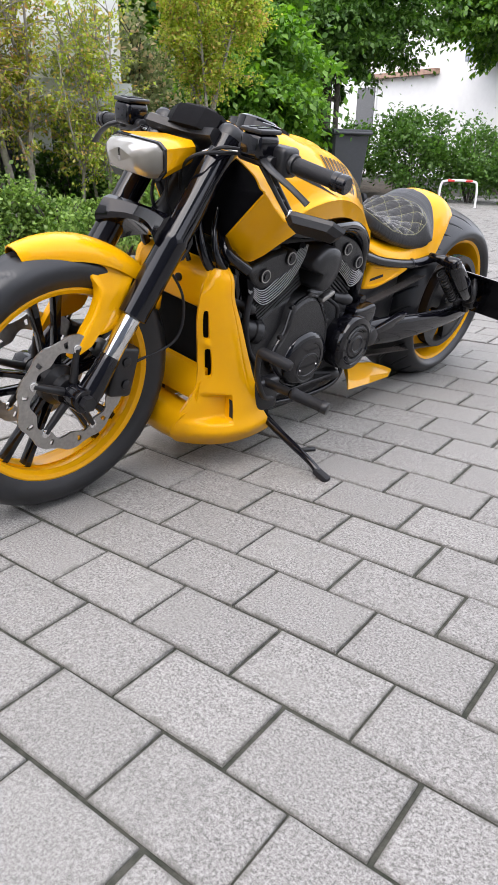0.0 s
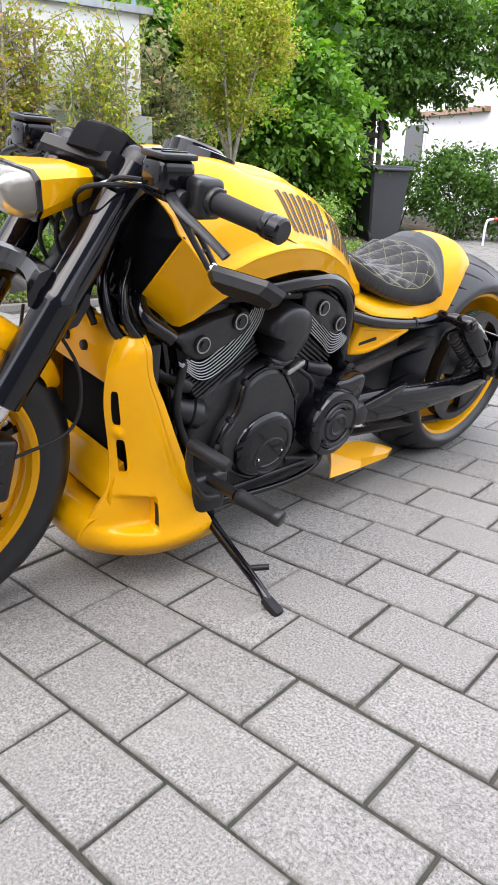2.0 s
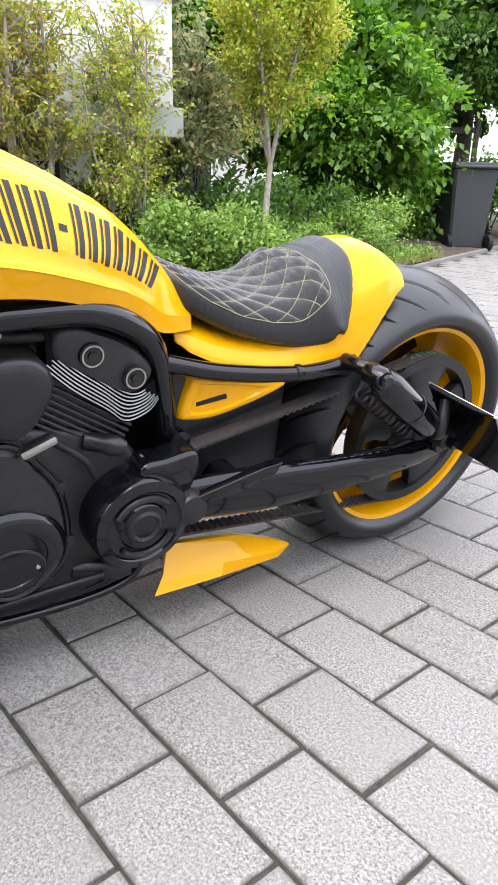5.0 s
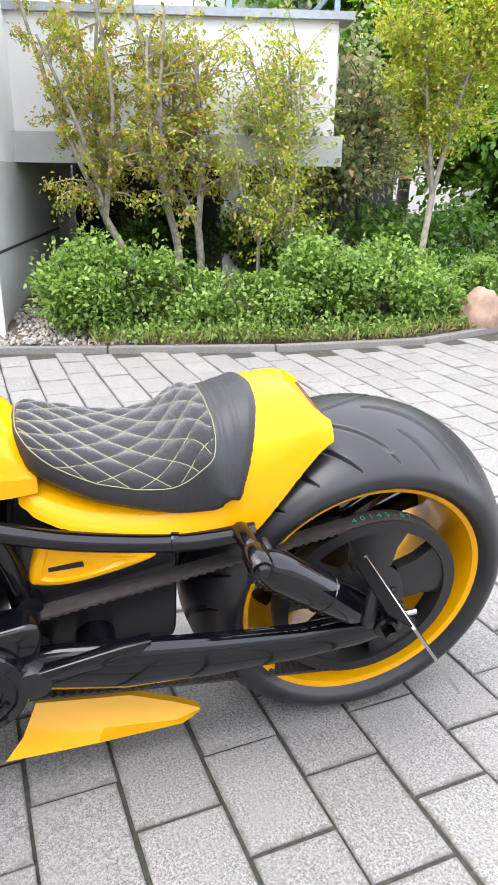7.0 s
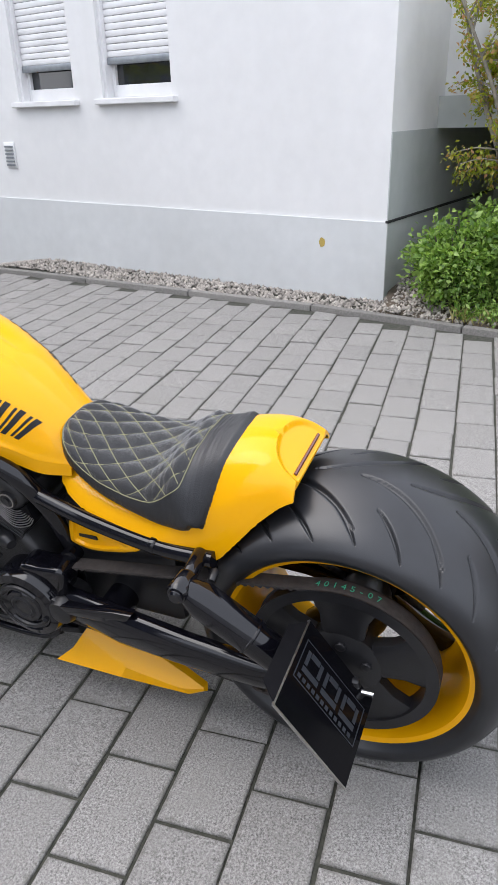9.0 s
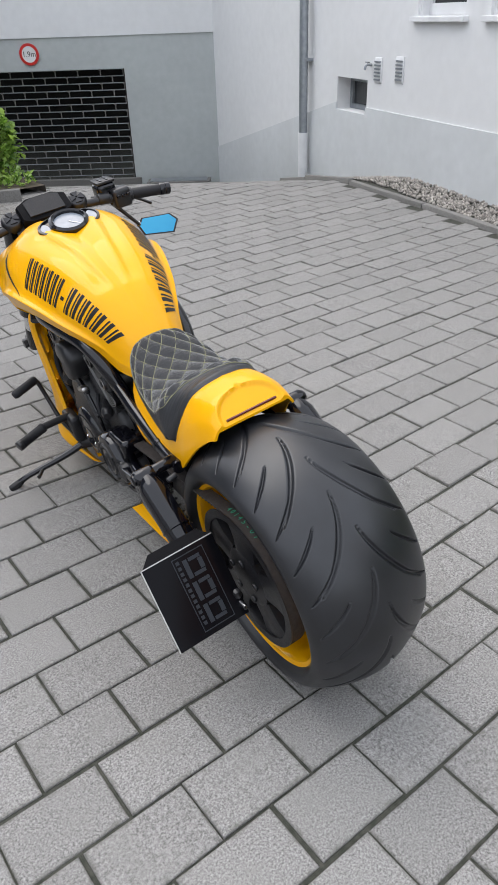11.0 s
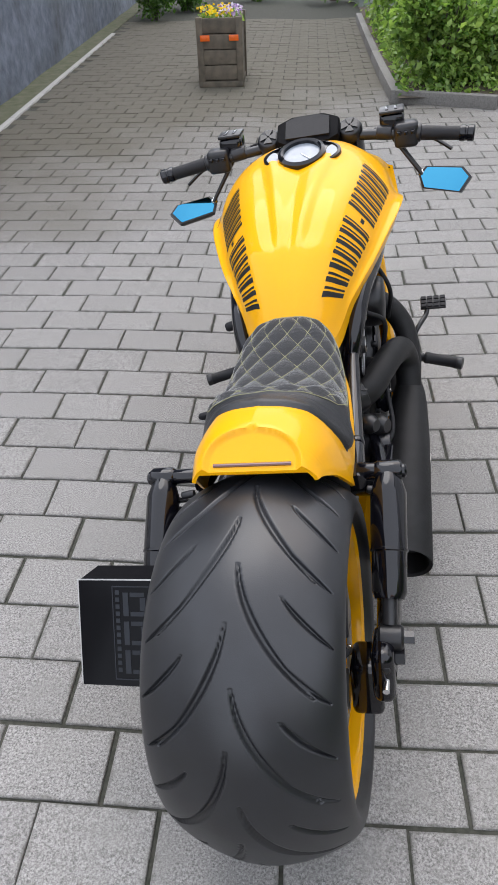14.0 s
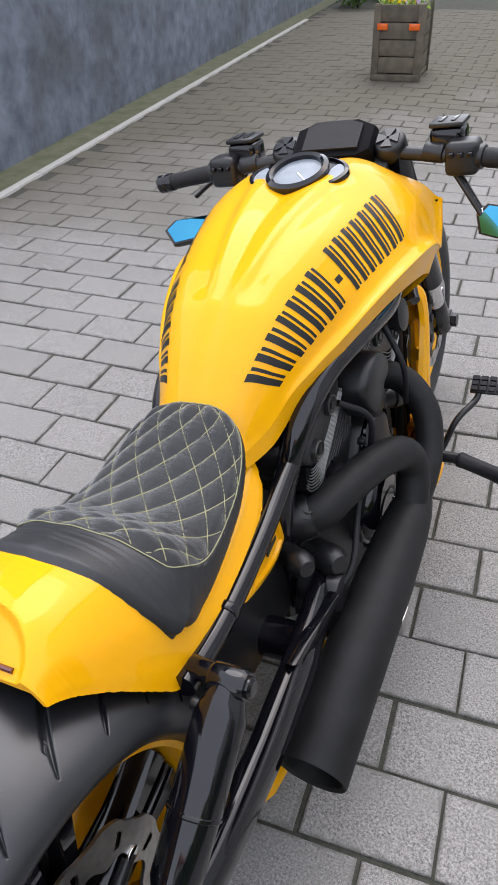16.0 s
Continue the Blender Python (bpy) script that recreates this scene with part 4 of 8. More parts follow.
branch_tree("ornamental_tree", (-4.95, 3.42, 0.1), [((0.02, 0.0, 0), (-0.02, 0.0, 0.72)), ((0.04, 0.14, 0), (0.05, 0.20, 0.55))], "open ornamental tree with bare pale stems and reddish young leaves", None, "leaf_bronze", 8200, 0.032,
            ((0, 0.0, 1.75), (0.5, 0.52, 0.85)), seed=8, twigs=90, low=0.12, bend=0.09)
branch_tree("ornamental_tree", (-4.75, 3.98, 0.1), [((0, 0, 0), (0, 0.03, 0.45)), ((0.1, 0.12, 0), (0.12, 0.2, 0.35)), ((-0.1, 0.2, 0), (-0.1, 0.22, 0.4))], "thin-stemmed ornamental tree with sparse yellow-green leaves", None, "leaf_maple", 7500, 0.032,
            ((0, 0.05, 1.4), (0.42, 0.50, 0.95)), seed=11, twigs=90, r0=0.017, low=0.0, bend=0.08)
branch_tree("olive_shrub", (-5.3, 4.85, 0.1), [((0, 0, 0), (0, 0.03, 0.4)), ((0.1, 0.1, 0), (0.1, 0.2, 0.5))], "tall shrub with grey-green leaves and tan flower heads", None, "leaf_olive", 8000, 0.062,
            ((0, 0, 1.35), (0.65, 0.9, 0.95)), seed=14, twigs=70, r0=0.02, lift=0.5, bark="bark_dark")
# low shrubs along the kerb
for k, (y, r, hgt, n) in enumerate([(2.95, 0.42, 0.32, 3000), (3.5, 0.34, 0.22, 2000), (3.95, 0.32, 0.19, 1800), (4.35, 0.42, 0.33, 3400), (4.8, 0.40, 0.29, 2900), (5.15, 0.3, 0.18, 1500), (5.75, 0.36, 0.22, 2000), (6.3, 0.4, 0.26, 2200), (7.0, 0.5, 0.3, 2600)]):
    shrub("shrub", (float(kerb_line(y)) - 0.12 - r, y, 0.06), (r, r * 1.1, hgt), int(n * 1.9), 0.040, "leaf_shrub", "low leafy green shrub growing over the kerb", lumps=26)
shrub("shrub", (-4.62, 2.72, 0.05), (0.26, 0.30, 0.30), 4200, 0.040, "leaf_shrub", "low leafy green shrub beside the house corner", lumps=22)
shrub("shrub", (-6.2, 9.15, 0.0), (0.62, 0.62, 0.62), 6500, 0.085, "leaf_green", "bright green bush at the foot of the tree", lumps=24)
for k, (x, y, r, hgt, n) in enumerate([(-5.2, 4.3, 0.5, 0.4, 2500), (-5.0, 5.4, 0.5, 0.4, 2500), (-5.1, 6.3, 0.6, 0.45, 2600), (-5.7, 3.6, 0.5, 0.4, 1800), (-6.2, 5.0, 0.8, 0.6, 2600)]):
    shrub("shrub", (x, y, 0.1), (r, r, hgt), n, 0.06, "leaf_dark", "dark green shrub in the back of the bed")
# ground cover right behind the kerb
cover = []
for k in range(13000):
    y = RNG.uniform(2.75, 8.0)
    cover.append((float(kerb_line(y)) - 0.07 - abs(RNG.normal()) * 0.35, y, 0.05 + abs(RNG.normal()) * 0.05))
tagged(leaves("ground_cover", np.array(cover), 0.036, M["leaf_shrub"], None, None, -0.6, 1.0, 0.5), "low leafy ground cover behind the kerb", "ground cover", kind="stuff")
blades = np.array([(float(kerb_line(y)) - 0.06 - abs(RNG.normal()) * 0.10, y, 0.03) for y in RNG.uniform(2.75, 8.0, 1800)])
tagged(leaves("grass", blades, 0.10, M["grass"], None, None, -1.6, 0.7, 0.10), "thin grass tufts along the kerb", "grass", kind="stuff")
# the big hornbeam and the trees beyond
def spray_points(n, centre, radii, shell, lumps, lump):
    """Places on flat drooping sprays, layer over layer, with dark gaps between them."""
    d = RNG.normal(size=(lumps, 3))
    d /= np.linalg.norm(d, axis=1, keepdims=True)
    k = d * RNG.uniform(shell, 0.95, (lumps, 1))
    pick = RNG.integers(0, lumps, n)
    size = RNG.uniform(0.6, 1.2, (lumps, 1))[pick]
    out = d[pick] * (1, 1, 0)
    along_ = RNG.normal(size=(n, 1)) * lump * size * 0.75
    across = np.stack([-out[:, 1], out[:, 0], np.zeros(n)], axis=1) * RNG.normal(size=(n, 1)) * lump * size * 0.6
    p = k[pick] + out * along_ + across
    p[:, 2] += RNG.normal(size=n) * lump * 0.16 - along_[:, 0] * 0.35
    return p * np.asarray(radii) + np.asarray(centre)


def big_tree(at, radii, zc, n, size, mat, label, trunk=True, lumps=130, lump=0.24, bark="bark_dark", shell=0.55, tr=0.11):
    t = thing("tree", pose(*at), label=label, category="tree")
    b = tube([(0, 0, 0), (0.03, 0.02, zc * 0.5), (0, 0, zc)], [tr, tr * 0.8, tr * 0.5], 12)
    rnd = random.Random(n)
    for k in range(12):
        a = rnd.uniform(0, 6.28)
        u = rnd.uniform(0.75, 1.0)
        b = tube([(0, 0, zc * u), (radii[0] * 0.4 * math.cos(a), radii[1] * 0.4 * math.sin(a), zc * u + 0.3 * radii[2]), (radii[0] * 0.75 * math.cos(a), radii[1] * 0.75 * math.sin(a), zc * u + 0.35 * radii[2])], [tr * 0.4, tr * 0.22, tr * 0.08], 6, n=6, bm=b)
    part("trunk", b, M[bark], t)
    leaves("crown", spray_points(n, (0, 0, zc), radii, shell, lumps, lump), size, M[mat], t, outward=(0, 0, zc - radii[2] * 0.3), slim=0.6, droop=0.5)
    # deep green leaves inside: the crown's inner shade given as leaf colour
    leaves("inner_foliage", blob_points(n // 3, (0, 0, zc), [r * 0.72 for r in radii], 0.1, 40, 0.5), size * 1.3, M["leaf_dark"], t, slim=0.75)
    return t


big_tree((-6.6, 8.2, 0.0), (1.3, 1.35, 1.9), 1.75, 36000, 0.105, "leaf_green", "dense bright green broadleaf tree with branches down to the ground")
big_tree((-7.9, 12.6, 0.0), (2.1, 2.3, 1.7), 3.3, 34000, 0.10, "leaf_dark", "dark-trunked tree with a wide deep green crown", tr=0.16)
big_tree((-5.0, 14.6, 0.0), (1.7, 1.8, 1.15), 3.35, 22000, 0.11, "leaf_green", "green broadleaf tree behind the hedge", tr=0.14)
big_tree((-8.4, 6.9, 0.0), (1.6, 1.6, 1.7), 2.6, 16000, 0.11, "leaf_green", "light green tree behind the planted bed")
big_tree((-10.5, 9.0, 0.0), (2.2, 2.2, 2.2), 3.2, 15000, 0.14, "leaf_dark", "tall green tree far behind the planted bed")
for x, y, r, hgt, n in [(-5.3, 11.3, 0.75, 0.72, 6500), (-4.5, 11.8, 0.8, 0.66, 6500), (-3.5, 12.2, 0.8, 0.7, 6500), (-6.2, 11.0, 0.6, 0.6, 4500), (-2.4, 12.6, 0.9, 0.75, 5000)]:
    shrub("hedge_shrub", (x, y, 0), (r, r * 0.8, hgt), n, 0.07, "leaf_dark", "rounded dark green hedge shrub at the edge of the yard", lumps=24)
# bed beside the alley
low = np.array([(RNG.uniform(-3.05, -2.0), RNG.uniform(-8.5, -3.1), 0.06 + abs(RNG.normal()) * 0.06) for k in range(5000)])
low = low[low[:, 1] < -3.05 + 0.16 * (-low[:, 0] - 2.05)]
tagged(leaves("ground_cover", low, 0.06, M["leaf_shrub"], None, None, -0.6, 1.0, 0.6), "low leafy ground cover in the alley bed", "ground cover", kind="stuff")
for x, y, r, hgt, n in [(-2.36, -3.52, 0.42, 0.42, 7000), (-2.5, -4.3, 0.40, 0.42, 4200), (-2.45, -5.3, 0.5, 0.5, 3200), (-2.5, -6.5, 0.6, 0.55, 3000), (-2.6, -7.9, 0.6, 0.6, 2600), (-2.85, -3.85, 0.32, 0.36, 3000), (-2.95, -4.6, 0.40, 0.42, 3200)]:
    shrub("shrub", (x, y, 0.06), (r, r * 1.1, hgt), n, 0.075, "leaf_shrub", "bushy green shrub in the bed beside the alley", lumps=20)
branch_tree("ornamental_tree", (-3.0, -4.6, 0.05), [((0, 0, 0), (0, 0, 0.9))], "small tree with yellow-green leaves above the alley bed", None, "leaf_maple", 3500, 0.06, ((0, 0, 1.6), (0.6, 0.6, 0.6)), seed=21, twigs=50)
for x, y, r, hgt, n in [(0.9, -10.4, 0.7, 0.5, 2500), (-0.2, -11.6, 0.6, 0.4, 1800), (-1.6, -11.2, 0.7, 0.5, 2200), (1.2, -9.2, 0.4, 0.35, 1500)]:
    shrub("shrub", (x, y, 0), (r, r, hgt), n, 0.07, "leaf_dark", "dark green shrub at the end of the alley")
stakes = thing("tree_stakes", pose(-7.7, 12.1, 0, 0, 0, 25), label="dark wooden stakes with a crossbar beside the tree", category="stakes")
for sx in (-0.35, 0.35):
    part("post", rod((sx, 0, 0), (sx, 0, 2.1), 0.05, bevel=0.005), M["bark_dark"], stakes)
for z in (1.55, 1.95):
    part("crossbar", box(-0.42, 0.42, -0.03, 0.03, z, z + 0.09, 0.005), M["bark_dark"], stakes)
# gravel strip at the foot of the house
def gravel():
    pts = []
    while len(pts) < 4200:
        u, w = RNG.uniform(-0.2, 5.0), RNG.uniform(0.0, 0.42)
        p = HC + HD * u + HN * w
        if p.x < float(kerb_line(p.y)) - 0.06:
            pts.append((p.x, p.y, float(height(p.x, p.y)) + 0.005))
    for k in range(1500):
        y = HC.y + RNG.uniform(0.0, 0.75)
        x = HC.x + RNG.uniform(-0.35, 0.75)
        if x < float(kerb_line(y)) - 0.08:
            pts.append((x, y, float(bed_z(x, y)) + 0.004 if y > 2.35 else 0.03))
    base = np.array([(1, 0, 0), (-1, 0, 0), (0, 1, 0), (0, -1, 0), (0, 0, 1), (0, 0, -1)], float)
    tri = np.array([(0, 2, 4), (2, 1, 4), (1, 3, 4), (3, 0, 4), (2, 0, 5), (1, 2, 5), (3, 1, 5), (0, 3, 5)])
    P = np.array(pts)
    n = len(P)
    s = RNG.uniform(0.008, 0.019, (n, 1, 1)) * RNG.uniform(0.7, 1.3, (n, 6, 1))
    v = (base[None] * s + P[:, None] + RNG.normal(size=(n, 6, 3)) * 0.003).reshape(-1, 3)
    f = (tri[None] + 6 * np.arange(n)[:, None, None]).reshape(-1, 3)
    return tagged(raw_mesh("gravel", v, f, M["gravel"], False), "loose brown and grey gravel strip along the house", "gravel", kind="stuff")


gravel()

# ---- the motorcycle: x forward, y to its left, z up; rear axle over the origin ----
BIKE = pose(-1.231, 2.688, -0.03, 0, 0, -95.7) @ pose(0, 0, 0, -8.7)
bike = thing("motorcycle", BIKE, label="yellow and black custom cruiser motorcycle leaning on its side stand", category="motorcycle")
R_W, F_W = Vector((0, 0, 0.335)), Vector((1.69, 0, 0.335))


def bp(name, bm, mat, label="", parent=None, angle=40, smooth=True):
    return part(name, bm, M[mat], parent or bike, label, smooth, angle)


def disc(p, q, r, bevel=0.003, segs=32, bm=None):
    return rod(p, q, r, segs=segs, bevel=bevel, bm=bm)


def curve_2d(points, n=40):
    """A closed smooth outline through points of x and z."""
    P = [Vector((a, b)) for a, b in points]
    k = len(P)
    out = []
    for i in range(n):
        s = i / n * k
        j = int(s)
        u = s - j
        a, b, c, d = P[(j - 1) % k], P[j], P[(j + 1) % k], P[(j + 2) % k]
        out.append(tuple(0.5 * ((2 * b) + (c - a) * u + (2 * a - 5 * b + 4 * c - d) * u * u + (3 * b - a - 3 * c + d) * u ** 3)))
    return out


def mirrored(b):
    """The same shape on the other side."""
    c = b.copy()
    for v in c.verts:
        v.co.y = -v.co.y
    bmesh.ops.reverse_faces(c, faces=c.faces[:])
    return c


# ---- tyres with cut grooves ----
def tyre(name, centre, R, half, rim, profile, grooves, n_theta, n_u, depth, parent):
    """profile: (radius, across) from one bead over the tread to the other; grooves(theta, across) gives the cut, 0 to 1."""
    prof = spline([(r, a, 0) for r, a in profile], n_u)
    rr, aa = np.array([p.x for p in prof]), np.array([p.y for p in prof])
    th = np.linspace(0, 2 * np.pi, n_theta, endpoint=False)
    TH, RR = np.meshgrid(th, rr, indexing="ij")
    AA = np.meshgrid(th, aa, indexing="ij")[1]
    cut = grooves(TH, AA) * (RR > rim + 0.030)
    RR = RR - depth * cut
    v = np.stack([centre.x + RR * np.cos(TH), centre.y + AA, centre.z + RR * np.sin(TH)], axis=2).reshape(-1, 3)
    m = len(aa)
    i, j = np.meshgrid(np.arange(n_theta), np.arange(m - 1), indexing="ij")
    a = (i * m + j).ravel()
    b = (((i + 1) % n_theta) * m + j).ravel()
    ob = raw_mesh(name, v, np.stack([a, a + 1, b + 1, b], axis=1), M["tyre"], True)
    ob.parent = parent
    return ob


def sickle(TH, A, th0, a0, a1, sweep, bend, width):
    """A tapered curved cut that sets out round the tyre at a0 and sweeps across to a1."""
    u = ((TH - th0) % (2 * np.pi)) / sweep
    inside = (u > 0) & (u < 1)
    u = np.clip(u, 0, 1)
    slope = bend * u ** (bend - 1) * (a1 - a0) / sweep / 0.33
    d = np.abs(A - a0 - (a1 - a0) * u ** bend) / np.sqrt(1 + slope ** 2)
    w = width * (np.sin(np.pi * np.clip(u, 0.02, 0.98)) ** 0.6 + 0.05)
    return np.where(inside, np.clip(1.6 * (1 - d / w), 0, 1), 0)


def rear_grooves(TH, A):
    cut = np.zeros_like(TH)
    n = 12
    for k in range(n):
        for side, shift in ((1, 0.0), (-1, 0.5)):
            t0 = 2 * np.pi * (k + shift) / n
            B = A * side
            cut = np.maximum(cut, sickle(TH, B, t0, 0.006, 0.116, 0.58, 1.7, 0.0062))
            cut = np.maximum(cut, sickle(TH, B, t0 + 0.36, 0.056, 0.138, 0.25, 1.3, 0.0050))
            cut = np.maximum(cut, sickle(TH, B, t0 + 0.14, 0.072, 0.142, 0.22, 1.2, 0.0044))
    return cut


def front_grooves(TH, A):
    cut = np.zeros_like(TH)
    n = 15
    for k in range(n):
        for side, shift in ((1, 0.0), (-1, 0.5)):
            t0 = 2 * np.pi * (k + shift) / n
            cut = np.maximum(cut, sickle(TH, A * side, t0, 0.004, 0.05, 0.34, 1.5, 0.0034))
    return cut


TREAD = [(0.236, 0.132), (0.244, 0.143), (0.252, 0.152), (0.263, 0.156), (0.277, 0.151), (0.292, 0.136), (0.307, 0.111), (0.320, 0.079), (0.3312, 0.040), (0.3355, 0.0)]
rear_wheel = thing("rear_wheel")
rear_wheel.parent = bike
tagged(rear_wheel, "very wide rear wheel with a yellow rim")
tyre("tyre", R_W, 0.335, 0.168, 0.245,
     [(r_, a_ * sg) for sg, rows_ in ((1, TREAD), (-1, TREAD[-2::-1])) for r_, a_ in rows_],
     rear_grooves, 1360, 260, 0.0075, rear_wheel)
front_wheel = thing("front_wheel")
front_wheel.parent = bike
tagged(front_wheel, "front wheel with a yellow rim and black spokes")
tyre("tyre", F_W, 0.33, 0.066, 0.245,
     [(0.238, 0.046), (0.250, 0.054), (0.270, 0.064), (0.288, 0.066), (0.305, 0.058), (0.319, 0.040), (0.327, 0.018), (0.3285, 0.0), (0.327, -0.018), (0.319, -0.040), (0.305, -0.058), (0.288, -0.066), (0.270, -0.064), (0.250, -0.054), (0.238, -0.046)],
     front_grooves, 480, 60, 0.004, front_wheel)


def rim(centre, half, parent, lip=0.246, drop=0.214, shelf=0.05):
    prof = [(lip, half), (lip + 0.002, half + 0.004), (lip - 0.006, half + 0.007), (lip - 0.016, half + 0.002), (lip - 0.022, half - 0.012), (drop + 0.006, half - 0.035), (drop, shelf), (drop, 0)]
    full = prof + [(r, -a) for r, a in reversed(prof[:-1])]
    b = lathe(full, 96, m=Matrix.Translation(centre), cap=False)
    return bp("rim", b, "yellow", "glossy yellow rim", parent, angle=30)


rim(R_W, 0.130, rear_wheel)
rim(F_W, 0.046, front_wheel, 0.247, 0.222, 0.012)


def spokes(centre, parent, n, r0, r1, y, wide, thick, twin):
    for k in range(n):
        a = 2 * math.pi * k / n + 0.2
        for s in ((-1, 1) if twin else (0,)):
            p0 = Vector((r0 * math.cos(a + s * 0.28), 0, r0 * math.sin(a + s * 0.28)))
            p1 = Vector((r1 * math.cos(a + s * 0.15), 0, r1 * math.sin(a + s * 0.15)))
            side = Vector((-(p1 - p0).z, 0, (p1 - p0).x)).normalized()
            rings = []
            for u, w, t in ((0, wide * 0.75, thick), (0.5, wide * 0.55, thick * 0.8), (1, wide, thick * 0.7)):
                c = p0.lerp(p1, u) + centre
                rings.append([c + side * (w * x_) + Vector((0, y + t * y_, 0)) for x_, y_ in ((-1, -0.6), (-0.6, -1), (0.6, -1), (1, -0.6), (1, 0.6), (0.6, 1), (-0.6, 1), (-1, 0.6))])
            bp("spoke", loft(rings), "black", "", parent)


spokes(F_W, front_wheel, 5, 0.04, 0.226, 0, 0.013, 0.018, True)
spokes(R_W, rear_wheel, 5, 0.05, 0.216, -0.082, 0.024, 0.030, True)
bp("hub", stepped(F_W + Vector((0, -0.075, 0)), F_W + Vector((0, 0.075, 0)), [(0.02, 0), (0.034, 0.02), (0.034, 0.2), (0.05, 0.3), (0.05, 0.7), (0.034, 0.8), (0.034, 0.98), (0.02, 1)], 32), "satin", "", front_wheel)
bp("hub", stepped(R_W + Vector((0, -0.12, 0)), R_W + Vector((0, 0.12, 0)), [(0.03, 0), (0.05, 0.05), (0.05, 0.3), (0.06, 0.4), (0.06, 0.6), (0.05, 0.7), (0.05, 0.95), (0.03, 1)], 32), "satin", "", rear_wheel)


def wave_disc(centre, y, R, r_in, parent, name="brake_disc"):
    """A brake disc with a wavy edge and slots."""
    n, w = 160, 10
    b = bmesh.new()
    rings = []
    for yy in (y - 0.0025, y + 0.0025):
        out, inn = [], []
        for i in range(n):
            a = 2 * math.pi * i / n
            k = R - 0.007 * (0.5 + 0.5 * math.copysign(abs(math.cos(w * a)) ** 0.5, math.cos(w * a)))
            j = r_in + 0.006 * math.cos(w * a)
            out.append(b.verts.new((centre.x + k * math.cos(a), yy, centre.z + k * math.sin(a))))
            inn.append(b.verts.new((centre.x + j * math.cos(a), yy, centre.z + j * math.sin(a))))
        rings.append((out, inn))
    for i in range(n):
        q = (i + 1) % n
        slot = (i % 16) in (3, 4)
        for (o_, n_), flip in ((rings[0], 0), (rings[1], 1)):
            if not slot:
                b.faces.new((o_[i], o_[q], n_[q], n_[i]))
            else:
                m0, m1 = [b.verts.new(o_[t].co.lerp(n_[t].co, 0.28)) for t in (i, q)]
                m2, m3 = [b.verts.new(o_[t].co.lerp(n_[t].co, 0.72)) for t in (i, q)]
                b.faces.new((o_[i], o_[q], m1, m0))
                b.faces.new((m2, m3, n_[q], n_[i]))
        b.faces.new((rings[0][0][i], rings[0][0][q], rings[1][0][q], rings[1][0][i]))
        b.faces.new((rings[0][1][i], rings[0][1][q], rings[1][1][q], rings[1][1][i]))
    d = bp(name, b, "steel", "wavy steel brake disc", parent, angle=30, smooth=False)
    for k in range(5):
        a = 2 * math.pi * k / 5 + 0.4
        c = centre + Vector((math.cos(a), 0, math.sin(a))) * (r_in + 0.004)
        bp("bolt", disc((c.x, y - 0.006, c.z), (c.x, y + 0.006, c.z), 0.011, 0.002, 16), "chrome", "", d)
        arm = [Vector((centre.x, y, centre.z)) + Vector((math.cos(a), 0, math.sin(a))) * u for u in (0.03, r_in + 0.004)]
        bp("carrier", rod(arm[0], arm[1], 0.011, 0.008, 10), "satin", "", d)
    return d


wave_disc(F_W, 0.082, 0.148, 0.108, front_wheel)
wave_disc(F_W, -0.082, 0.148, 0.108, front_wheel)
wave_disc(R_W, -0.118, 0.148, 0.098, rear_wheel)

